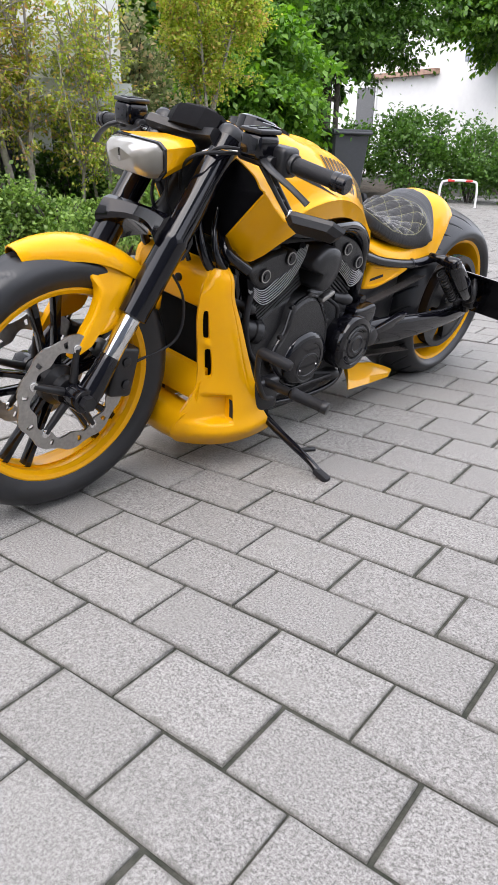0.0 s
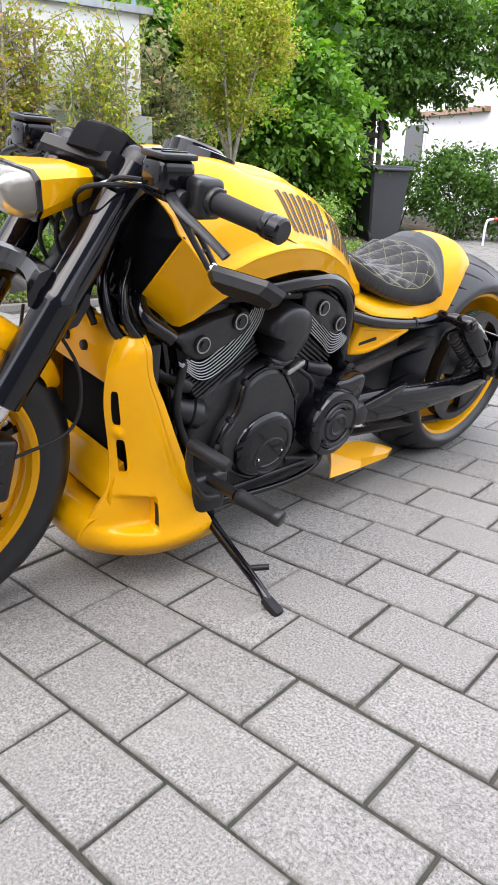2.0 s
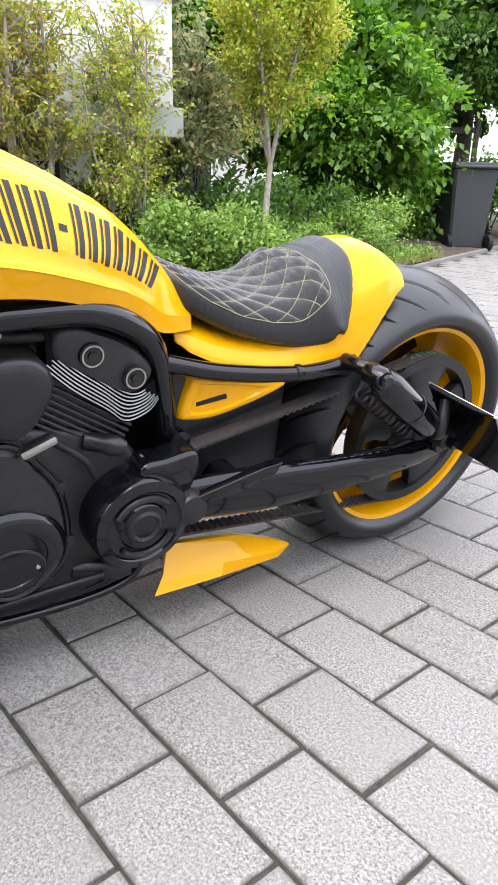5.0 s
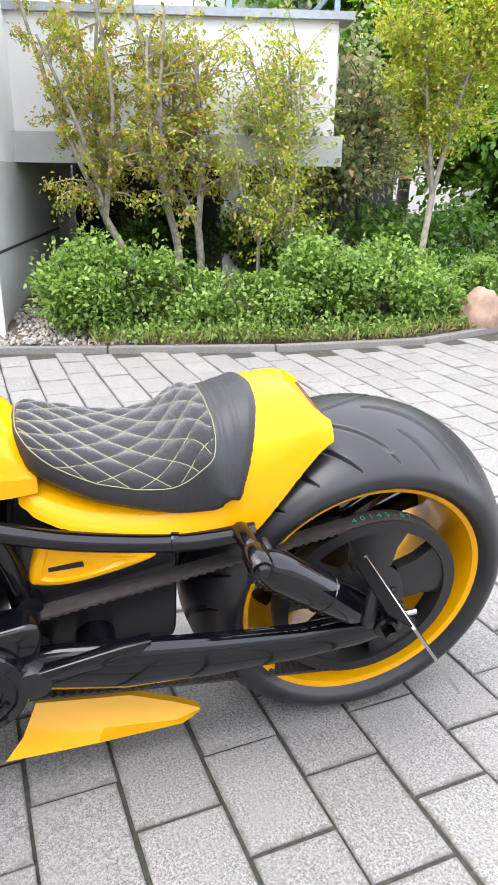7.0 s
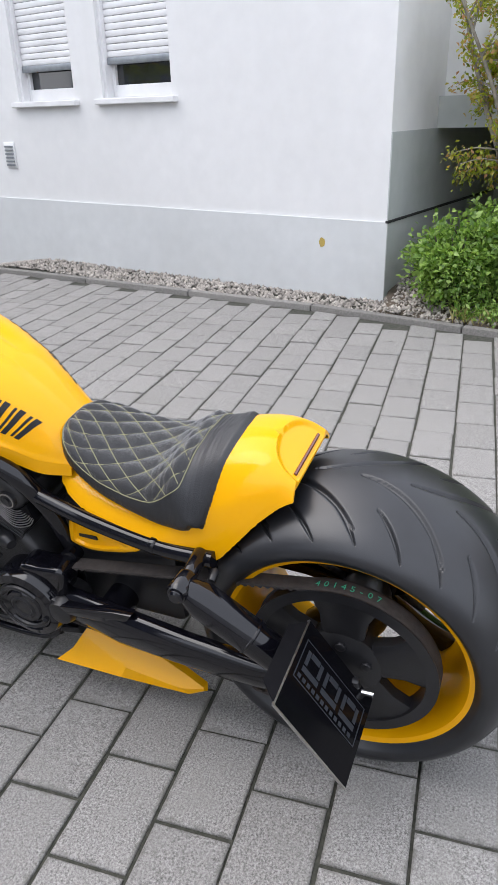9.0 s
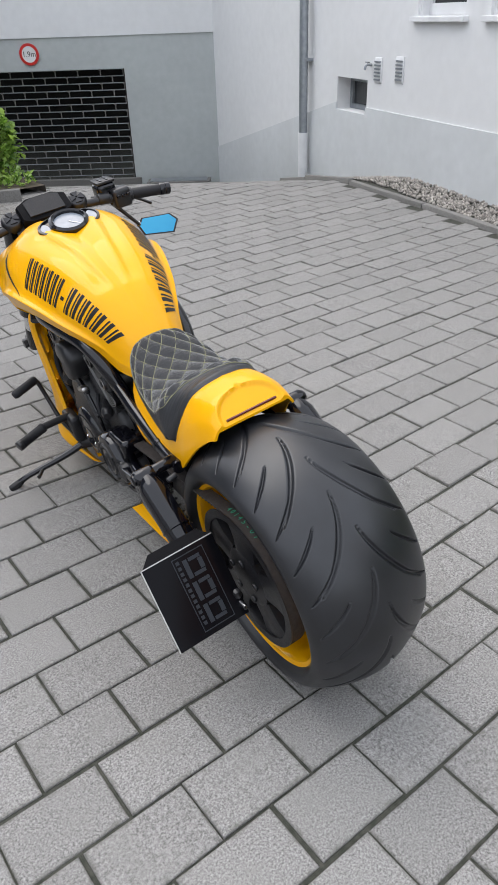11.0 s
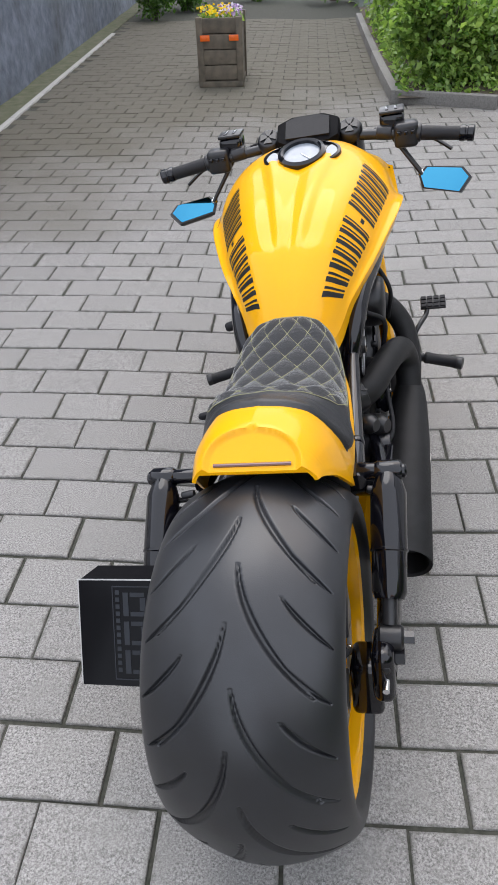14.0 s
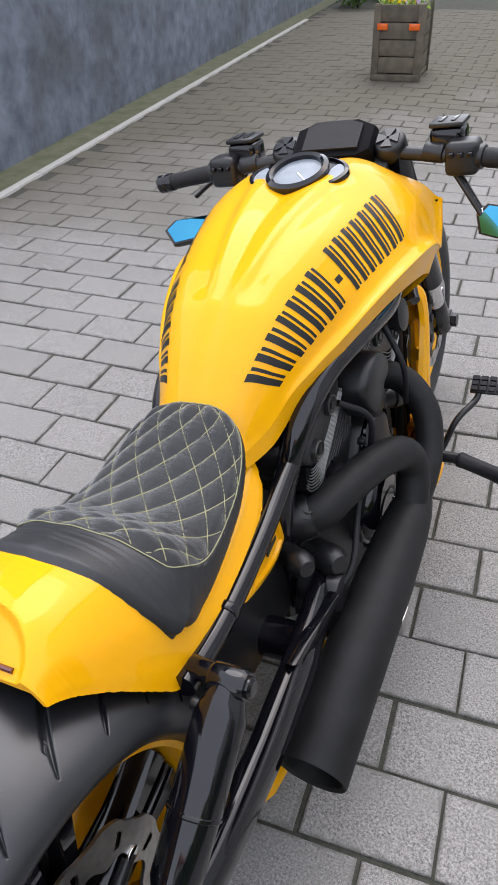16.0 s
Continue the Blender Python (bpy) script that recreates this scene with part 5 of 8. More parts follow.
# ---- front fork ----
AX = Vector((1.69, 0, 0.335))
TOP = Vector((1.305, 0, 0.915))
FD = (TOP - AX).normalized()
fork = thing("fork")
fork.parent = bike
tagged(fork, "black front fork with polished lower ends")
for s in (1, -1):
    off = Vector((0, s * 0.113, 0))
    foot = AX + FD * 0.0 + off + Vector((-0.028, 0, 0.01))
    P = lambda u: foot + FD * u
    Lf = (TOP + off - foot).length
    bp("upper_tube", stepped(P(0.20), P(Lf), [(0.031, 0), (0.035, 0.005), (0.035, 0.40), (0.0365, 0.41), (0.0365, 0.44), (0.034, 0.45), (0.034, 0.99), (0.03, 1)], 36), "black", "gloss black fork tube", fork)
    bp("slider", stepped(P(0.05), P(0.21), [(0.02, 0), (0.024, 0.05), (0.024, 0.95), (0.022, 1)], 28), "chrome", "polished fork slider", fork)
    bp("axle_clamp", stepped(P(-0.045), P(0.17), [(0.014, 0), (0.027, 0.06), (0.030, 0.25), (0.027, 0.5), (0.026, 0.62), (0.022, 0.7)], 24), "black", "", fork)
    bp("axle_nut", rod(AX + off + Vector((0.0, s * 0.012, 0)), AX + off + Vector((0, s * 0.04, 0)), 0.019, segs=6), "satin", "", fork)
    bp("axle_lug", disc(AX + off - Vector((0, s * 0.03, 0)), AX + off + Vector((0, s * 0.022, 0)), 0.03), "black", "", fork)
    # caliper behind the leg
    c = AX + Vector((-0.13, s * 0.085, 0.035))
    cal = bp("caliper", moved(box(-0.035, 0.035, -0.028, 0.028, -0.065, 0.065, 0.012, 3), Matrix.Translation(c) @ Matrix.Rotation(-0.2, 4, "Y")), "satin", "black brake caliper", fork)
    for dz in (-0.03, 0.03):
        bp("bolt", disc(c + Vector((0, s * 0.026, dz)), c + Vector((0, s * 0.034, dz)), 0.012), "satin", "", cal)
    bp("top_cap", stepped(P(Lf - 0.005), P(Lf + 0.022), [(0.034, 0), (0.034, 0.6), (0.03, 0.9), (0.026, 1)], 32), "satin", "black cap with a raised cross", fork)
    # raised cross on the cap
    e1 = (Vector((0, 1, 0)))
    e2 = FD.cross(e1).normalized()
    o = P(Lf + 0.022)
    for u, v in ((e1, e2), (e2, e1)):
        for sg in (1, -1):
            b = bmesh.new()
            q = [o + u * (0.003 * sg) + v * 0.003, o + u * (0.022 * sg) + v * 0.012, o + u * (0.022 * sg) - v * 0.012, o + u * (0.003 * sg) - v * 0.003]
            lo = [b.verts.new(p_) for p_ in q]
            hi = [b.verts.new(p_ + FD * 0.004) for p_ in q]
            b.faces.new(hi)
            for i in range(4):
                b.faces.new((lo[i], lo[(i + 1) % 4], hi[(i + 1) % 4], hi[i]))
            bp("cross_arm", b, "black", "", fork, smooth=False)


def clamp(u, thick, reach, mat, name, mid_drop):
    """A fork bridge: two collars joined by an arched yoke."""
    rings = []
    for k in range(13):
        t = -1 + 2 * k / 12
        c = AX + FD * u + Vector((-0.028, 0, 0.01)) + Vector((0, t * 0.113, 0)) - Vector((1, 0, 0.2)) * reach * (1 - t * t)
        wdt = 0.046 + 0.012 * abs(t)
        f = FD.cross(Vector((0, 1, 0))).normalized()
        rings.append([c + f * (wdt * a) + FD * (thick * h * (1 - 0.42 * (1 - t * t) * (mid_drop > 0)) + mid_drop * (1 - t * t)) for a, h in ((-1, -0.6), (-0.8, -1), (0.8, -1), (1, -0.6), (1, 0.6), (0.8, 1), (-0.8, 1), (-1, 0.6))])
    bp(name, loft(rings), mat, "", fork)


clamp(0.405, 0.036, 0.012, "black", "lower_yoke", 0.02)
clamp(0.650, 0.016, 0.02, "satin", "upper_yoke", 0)
bp("steering_stem", rod(AX + FD * 0.42 + Vector((-0.06, 0, 0)), AX + FD * 0.68 + Vector((-0.06, 0, 0)), 0.025), "satin", "", fork)
# cover plate between the caps
base = AX + FD * 0.697 + Vector((-0.025, 0, 0.0))
f2 = FD.cross(Vector((0, 1, 0))).normalized()
out = [(-0.085, -0.03), (-0.085, 0.03), (-0.06, 0.045), (0.06, 0.045), (0.085, 0.03), (0.085, -0.03), (0.045, -0.05), (-0.045, -0.05)]
rings = [[base + Vector((0, y_ * k, 0)) + f2 * (x_ * k) + FD * h for y_, x_ in out] for k, h in ((1.0, -0.03), (1.02, 0.01), (0.97, 0.02), (0.6, 0.022))]
bp("cover_plate", loft(rings), "dull_black", "flat black cover plate over the yoke", fork, angle=20)
rings = [[base + Vector((0, y_, 0)) + f2 * x_ + FD * h for y_, x_ in ((-0.06, -0.03), (-0.06, 0.03), (0.06, 0.03), (0.06, -0.03), (0.03, -0.042), (-0.03, -0.042))] for h in (0.02, 0.027)]
bp("badge", loft(rings), "rubber", "raised black badge plate", fork, angle=20)

# ---- front fender ----
def ease_up(x):
    x = min(max(x, 0.0), 1.0)
    return x * x * (3 - 2 * x)


def fender_front():
    rings_o, rings_i = [], []
    N = 26
    for k in range(N + 1):
        u = k / N
        a = radians(73 + 81 * u)            # angle over the wheel, from ahead to behind
        wide = 0.030 + 0.052 * math.sin(math.pi * min(u * 1.15 + 0.03, 1) * 0.5) ** 0.8
        if u > 0.86:
            wide -= 0.05 * (u - 0.86) / 0.14
        r = 0.348 + 0.004 * math.sin(math.pi * u)
        row_o, row_i = [], []
        for j in range(17):
            t = -1 + 2 * j / 16
            fall = 0.034 * abs(t) ** 2.6 + 0.008 * t * t
            side_drop = 0.0
            c = Vector((1.69 + (r - fall) * math.cos(a), wide * math.sin(t * 1.5) / math.sin(1.5), 0.335 + (r - fall) * math.sin(a)))
            n = Vector((math.cos(a), 0, math.sin(a)))
            row_o.append(c)
            row_i.append(c - n * 0.004)
        rings_o.append(row_o)
        rings_i.append(row_i)
    b = bmesh.new()
    O_ = [[b.verts.new(p) for p in row] for row in rings_o]
    I_ = [[b.verts.new(p) for p in row] for row in rings_i]
    for k in range(N):
        for j in range(16):
            b.faces.new((O_[k][j], O_[k][j + 1], O_[k + 1][j + 1], O_[k + 1][j]))
            b.faces.new((I_[k][j], I_[k + 1][j], I_[k + 1][j + 1], I_[k][j + 1]))
    for k in range(N):
        for j in (0, 16):
            b.faces.new((O_[k][j], O_[k + 1][j], I_[k + 1][j], I_[k][j]))
    for j in range(16):
        for k in (0, N):
            b.faces.new((O_[k][j], O_[k][j + 1], I_[k][j + 1], I_[k][j]))
    return b


fen = bp("front_fender", fender_front(), "yellow", "glossy yellow front mudguard", angle=50)
for s in (1, -1):
    # side blade running down along the fork leg to a point
    leg = curve_2d([(1.505, 0.612), (1.528, 0.580), (1.544, 0.548), (1.548, 0.515), (1.566, 0.484), (1.600, 0.470), (1.648, 0.462), (1.694, 0.424), (1.668, 0.470), (1.634, 0.525), (1.622, 0.575), (1.640, 0.612), (1.625, 0.640), (1.560, 0.642)], 84)
    rings = []
    for k, y in ((1.0, 0.060), (1.0, 0.079), (0.93, 0.0855), (0.80, 0.0885), (0.5, 0.0895)):
        rings.append([(1.588 + (x - 1.588) * k + (0.48 - z) * 0.12 * (1 - k) * (z < 0.5), s * (y - 0.030 * ease_up((z - 0.56) / 0.08)), z + (0.555 - z) * (1 - k) * 0.35) for x, z in leg])
    bp("fender_blade", loft(rings), "yellow", "", fen, angle=50)

# ---- headlight ----
def headlight():
    h = thing("headlight")
    h.parent = bike
    tagged(h, "angular headlight in a yellow cowl")
    def ring(x, y, z0, z1, k=0.78):
        return [(x, -y, z1 - 0.012), (x, -y * k, z1), (x, y * k, z1), (x, y, z1 - 0.012), (x, y, z0 + 0.02), (x, y * 0.8, z0), (x, -y * 0.8, z0), (x, -y, z0 + 0.02)]
    tilt = Matrix.Translation((1.40, 0, 0.86)) @ Matrix.Rotation(0.10, 4, "Y") @ Matrix.Translation((-1.40, 0, -0.86))
    part("cowl", moved(loft([ring(1.345, 0.060, 0.836, 0.884), ring(1.39, 0.076, 0.828, 0.889), ring(1.458, 0.093, 0.816, 0.894), ring(1.462, 0.093, 0.817, 0.894)]), tilt), M["yellow"], h, angle=35)
    part("bezel", moved(loft([ring(1.461, 0.0945, 0.814, 0.895), ring(1.468, 0.0945, 0.813, 0.894)]), tilt), M["black"], h)
    lens = loft([ring(1.467, 0.0885, 0.818, 0.890), ring(1.490, 0.082, 0.820, 0.888), ring(1.508, 0.066, 0.828, 0.882), ring(1.517, 0.040, 0.842, 0.874), ring(1.5195, 0.004, 0.8560, 0.8600)])
    part("lens", moved(lens, tilt), M["lens"], h, "clear milky headlight lens", angle=60)
    part("bracket", box(1.30, 1.345, -0.02, 0.02, 0.80, 0.87, 0.006), M["satin"], h)
    return h


M["lens"] = bpy.data.materials.new("milky_lens")
M["lens"].use_nodes = True
nb = M["lens"].node_tree.nodes["Principled BSDF"]
nb.inputs["Base Color"].default_value = (0.21, 0.20, 0.175, 1)
nb.inputs["Transmission Weight"].default_value, nb.inputs["Roughness"].default_value, nb.inputs["IOR"].default_value = 0.25, 0.07, 1.45
headlight()

# ---- handlebar with controls ----
bars = thing("handlebar")
bars.parent = bike
tagged(bars, "black drag handlebar with controls")
BAR = lambda s, u: Vector((1.288 - 0.13 * max(u - 0.14, 0), s * u, 0.897 - 0.115 * max(u - 0.16, 0)))
for s in (1, -1):
    bp("bar", rod(BAR(s, 0.10), BAR(s, 0.31), 0.0135), "satin", "", bars)
    bp("grip", stepped(BAR(s, 0.30), BAR(s, 0.425), [(0.012, 0), (0.0175, 0.01), (0.0185, 0.1), (0.0175, 0.5), (0.0175, 0.97), (0.012, 1)], 28), "rubber", "black rubber grip", bars)
    bp("grip_end", stepped(BAR(s, 0.40), BAR(s, 0.437), [(0.0195, 0), (0.0205, 0.1), (0.0205, 0.35), (0.0185, 0.4), (0.0185, 0.5), (0.0205, 0.55), (0.0205, 0.9), (0.017, 1)], 28), "black", "gloss black grip end", bars)
    bp("grip_collar", disc(BAR(s, 0.288), BAR(s, 0.302), 0.023), "satin", "", bars)
    c = BAR(s, 0.262)
    sw = bp("switch_housing", moved(box(-0.028, 0.028, -0.032, 0.032, -0.034, 0.03, 0.012, 3), Matrix.Translation(c)), "satin", "", bars)
    for k in range(3):
        bp("button", moved(box(-0.008, 0.003, -0.006, 0.006, -0.005, 0.005, 0.002), Matrix.Translation(c + Vector((-0.028, s * (-0.018 + 0.018 * k), 0.008)))), "black", "", sw)
    r0 = Vector((1.312, s * 0.226, 0.916))
    rs = bp("reservoir", moved(box(-0.034, 0.034, -0.033, 0.033, -0.034, 0.020, 0.013, 3), Matrix.Translation(r0)), "black", "black fluid reservoir", bars)
    bp("reservoir_lid", moved(box(-0.034, 0.034, -0.033, 0.033, 0.019, 0.029, 0.004), Matrix.Translation(r0)), "satin", "", rs)
    for dy in (-0.012, 0.012):
        bp("lid_rib", moved(box(-0.024, 0.024, dy - 0.004, dy + 0.004, 0.0285, 0.0315, 0.001), Matrix.Translation(r0)), "black", "", rs)
    bp("master_cylinder", rod(BAR(s, 0.175) + Vector((0.030, 0, -0.008)), BAR(s, 0.27) + Vector((0.036, 0, -0.006)), 0.015, bevel=0.003), "satin", "", bars)
    bp("bar_clamp", disc(BAR(s, 0.185), BAR(s, 0.225), 0.019), "satin", "", bars)
    lev = tube([BAR(s, 0.245) + Vector((0.045, 0, 0.0)), BAR(s, 0.29) + Vector((0.066, 0, -0.012)), BAR(s, 0.345) + Vector((0.060, 0, -0.034)), BAR(s, 0.382) + Vector((0.052, 0, -0.054))], [0.012, 0.011, 0.009, 0.010], 10, flat=0.55)
    bp("lever", lev, "satin", "black brake or clutch lever", bars)
    bp("lever_pivot", disc(BAR(s, 0.243) + Vector((0.045, 0, -0.014)), BAR(s, 0.243) + Vector((0.045, 0, 0.014)), 0.012), "satin", "", bars)
    # mirror under the bar
    mx = Vector((1.235, s * 0.357, 0.760))
    mir = thing("mirror")
    mir.parent = bike
    tagged(mir, "angular mirror with blue-tinted glass on a black stem")
    stem_a, stem_b = BAR(s, 0.225) + Vector((0.018, 0, -0.012)), Vector((1.262, s * 0.300, 0.775))
    for dx in (-0.011, 0.011):
        part("stem", rod(stem_a + Vector((dx, 0, 0)), stem_b + Vector((dx * 0.7, 0, 0)), 0.0062, 0.0052, 10), M["satin"], mir)
    for u in (0.25, 0.5, 0.75):
        q = stem_a.lerp(stem_b, u)
        part("stem_web", rod(q - Vector((0.008, 0, 0)), q + Vector((0.008, 0, 0)), 0.004, segs=8), M["satin"], mir)
    ball = bmesh.new()
    bmesh.ops.create_uvsphere(ball, u_segments=16, v_segments=10, radius=0.011)
    part("ball_joint", moved(ball, Matrix.Translation(stem_b)), M["chrome"], mir)
    # five-cornered housing, facing back
    shape = [(-0.070, 0.012), (-0.052, 0.036), (0.050, 0.030), (0.074, 0.004), (0.050, -0.036), (-0.056, -0.022)]
    tilt = Matrix.Translation(mx) @ Matrix.Rotation(s * 0.30, 4, "Z") @ Matrix.Rotation(0.9 if s > 0 else 0.45, 4, "Y")
    def pane(k, d):
        return [Vector((d, s * a * k, h * k)) for a, h in shape]
    part("housing", moved(loft([pane(0.80, 0.018), pane(1.0, 0.004), pane(1.0, -0.006), pane(0.93, -0.007)]), tilt), M["satin"], mir, angle=25)
    g = bmesh.new()
    g.faces.new([g.verts.new(p_) for p_ in pane(0.90, -0.0085)])
    part("mirror_glass", moved(g, tilt), M["mirror_blue"], mir, "blue-tinted mirror glass", smooth=False)
# cables and wires
for k, pts in enumerate([
    [BAR(1, 0.18) + Vector((0.03, 0, -0.01)), (1.40, 0.12, 0.87), (1.36, 0.03, 0.80), (1.30, 0.02, 0.68), (1.20, 0.05, 0.60)],
    [BAR(-1, 0.18) + Vector((0.03, 0, -0.01)), (1.40, -0.12, 0.86), (1.37, -0.03, 0.78), (1.33, -0.02, 0.66), (1.24, -0.04, 0.56)],
    [BAR(1, 0.2) + Vector((0.02, 0, 0)), (1.36, 0.15, 0.89), (1.33, 0.08, 0.84), (1.28, 0.03, 0.74)],
    [(1.38, 0.02, 0.84), (1.40, 0.03, 0.77), (1.37, 0.04, 0.70), (1.32, 0.03, 0.62)],
    [(1.38, -0.02, 0.84), (1.41, -0.01, 0.76), (1.38, 0.0, 0.69), (1.33, 0.0, 0.60)],
    [(1.42, 0.06, 0.62), (1.40, 0.12, 0.54), (1.42, 0.13, 0.44), (1.52, 0.11, 0.395), (1.56, 0.095, 0.38)],
    [(1.42, -0.06, 0.62), (1.40, -0.12, 0.54), (1.42, -0.13, 0.44), (1.52, -0.11, 0.395), (1.56, -0.095, 0.38)],
]):
    bp("cable", tube(pts, 0.0042 if k < 5 else 0.0035, 8, n=30), "rubber", "black cable" if k == 0 else "")

# hoses and loops between the fork and the shroud
for s in (1, -1):
    for pts, r in (([(1.29, s * 0.05, 0.76), (1.335, s * 0.085, 0.70), (1.335, s * 0.118, 0.63), (1.29, s * 0.125, 0.575)], 0.012),
                   ([(1.275, s * 0.085, 0.74), (1.310, s * 0.115, 0.69), (1.315, s * 0.140, 0.635), (1.27, s * 0.145, 0.585)], 0.009),
                   ([(1.30, s * 0.02, 0.72), (1.345, s * 0.045, 0.66), (1.335, s * 0.06, 0.61)], 0.007)):
        bp("hose", tube(pts, r, 12, n=24), "black", "gloss black hose")
    bp("neck_tube", tube([(1.245, s * 0.055, 0.70), (1.275, s * 0.13, 0.645), (1.225, s * 0.165, 0.60)], 0.016, 14, n=20), "black", "")
    bp("brake_fitting", tube([(1.345, s * 0.085, 0.870), (1.335, s * 0.125, 0.885), (1.320, s * 0.175, 0.886)], 0.0055, 10, n=14), "chrome", "bright hose fitting")

# ---- tank shell ----
TANK = [  # x, centre height, then half-profile: ridge, shoulder, crease, hip, bottom
    (0.555, 0.660, [(0.020, 0.660), (0.045, 0.655), (0.065, 0.646), (0.080, 0.634), (0.086, 0.612)]),
    (0.630, 0.733, [(0.030, 0.736), (0.065, 0.722), (0.088, 0.690), (0.104, 0.650), (0.106, 0.618)]),
    (0.680, 0.778, [(0.036, 0.783), (0.080, 0.765), (0.108, 0.726), (0.125, 0.684), (0.122, 0.645)]),
    (0.720, 0.810, [(0.042, 0.817), (0.092, 0.796), (0.126, 0.752), (0.147, 0.707), (0.140, 0.664)]),
    (0.800, 0.848, [(0.050, 0.858), (0.110, 0.834), (0.153, 0.786), (0.183, 0.738), (0.170, 0.700)]),
    (0.880, 0.876, [(0.058, 0.888), (0.126, 0.861), (0.172, 0.808), (0.211, 0.764), (0.197, 0.722)]),
    (0.960, 0.892, [(0.067, 0.905), (0.141, 0.876), (0.189, 0.824), (0.234, 0.781), (0.214, 0.730)]),
    (1.040, 0.902, [(0.078, 0.915), (0.150, 0.889), (0.203, 0.840), (0.247, 0.785), (0.224, 0.726)]),
    (1.110, 0.908, [(0.084, 0.920), (0.150, 0.895), (0.205, 0.844), (0.246, 0.772), (0.222, 0.710)]),
    (1.160, 0.910, [(0.078, 0.918), (0.143, 0.892), (0.198, 0.842), (0.240, 0.752), (0.216, 0.686)]),
    (1.188, 0.908, [(0.074, 0.913), (0.136, 0.887), (0.190, 0.838), (0.237, 0.738), (0.138, 0.613)]),
    (1.235, 0.892, [(0.064, 0.896), (0.124, 0.876), (0.186, 0.834), (0.229, 0.772), (0.116, 0.642)]),
    (1.266, 0.874, [(0.056, 0.878), (0.116, 0.864), (0.180, 0.838), (0.222, 0.805), (0.102, 0.664)]),
]


def tank_half(x):
    """The half profile of the tank at x, from the centre out and down."""
    i = 0
    while i < len(TANK) - 2 and x > TANK[i + 1][0]:
        i += 1
    p, q = TANK[i], TANK[i + 1]
    a, d = TANK[max(i - 1, 0)], TANK[min(i + 2, len(TANK) - 1)]
    u = (x - p[0]) / (q[0] - p[0])
    def mix(f):
        va, vb, vc, vd = f(a), f(p), f(q), f(d)
        return 0.5 * ((2 * vb) + (vc - va) * u + (2 * va - 5 * vb + 4 * vc - vd) * u * u + (3 * vb - va - 3 * vc + vd) * u ** 3)
    pts = [(0.0, mix(lambda s_: s_[1]))]
    for k in range(5):
        pts.append((mix(lambda s_: s_[2][k][0]), mix(lambda s_: s_[2][k][1])))
    return pts


def tank_curve(x, n=72):
    """The skin's section at x: two hollows beside the spine and a crisp edge over the engine arch."""
    pts = tank_half(x)
    k = min(max((x - 0.66) / 0.10, 0), 1) * (1 - 0.6 * min(max((x - 1.12) / 0.06, 0), 1))
    (ya, za), (yh, zh), (yb, zb) = pts[3:]
    pre = (ya + (yh - ya) * 0.74 - 0.007 * k, za + (zh - za) * 0.74 - 0.003 * k)
    post = (yh + (yb - yh) * 0.13, zh + (zb - zh) * 0.13)
    pts = pts[:4] + [pre, (yh, zh), post, (yb, zb)]
    out = []
    yc = float(np.interp(x, (0.66, 0.75, 0.90, 1.05), (0.030, 0.042, 0.066, 0.096)))
    deep = 0.0105 * float(smooth_step(0.67, 0.78, x)) * (1 - float(smooth_step(1.01, 1.09, x)))
    for p in spline([(a, b, 0) for a, b in pts], n):
        t = (p.x - yc) / (0.013 if p.x < yc else 0.030)
        out.append((p.x, p.y - (deep * math.exp(-t * t) if p.y > pts[3][1] else 0.0)))
    return out


def tank_point(x, u, side, lift=0.0):
    """A point on the tank skin: u from 0 at the centre to 1 at the lower edge."""
    c = tank_curve(x)
    f = u * (len(c) - 1)
    j = min(int(f), len(c) - 2)
    y0, z0 = c[j]
    y1, z1 = c[j + 1]
    t = f - j
    n = Vector((0, -(z1 - z0), y1 - y0)).normalized()
    p = Vector((x, y0 + (y1 - y0) * t, z0 + (z1 - z0) * t)) + n * lift
    p.y *= side
    return p


def tank():
    xs = np.linspace(0.57, 1.266, 64)
    rings = []
    for x in xs:
        c = tank_curve(float(x))
        ring = [(x, -y, z) for y, z in reversed(c)] + [(x, y, z) for y, z in c[1:]]
        ring += [(x, y * 0.955, z + 0.004) for y, z in reversed(c[-6:])]
        ring += [(x, y * 0.86, c[-1][1] + 0.03) for y in (c[-1][0], -c[-1][0])]
        ring += [(x, -y * 0.955, z + 0.004) for y, z in c[-6:]]
        rings.append([Vector(p) for p in ring])
    return loft(rings)


tk = bp("tank", tank(), "yellow", "glossy yellow sculpted tank cover", angle=55)
neck = [[Vector((x, y * k * sg, 0.78 + (z - 0.78) * k)) for sg, row in ((-1, list(reversed(tank_curve(1.265)))), (1, tank_curve(1.265)[1:])) for y, z in row] for x, k in ((1.255, 0.96), (1.2665, 0.975), (1.274, 0.90), (1.282, 0.60))]
bp("neck_cover", loft(neck), "dull_black", "black cover closing the front of the tank", tk)
def tank_u(x, z):
    """How far down the flank the skin passes the height z."""
    c = tank_curve(x)
    k = max(i_ for i_, p_ in enumerate(c) if p_[1] >= z or i_ == 0)
    k = min(k, len(c) - 2)
    return (k + (c[k][1] - z) / max(c[k][1] - c[k + 1][1], 1e-6)) / (len(c) - 1)


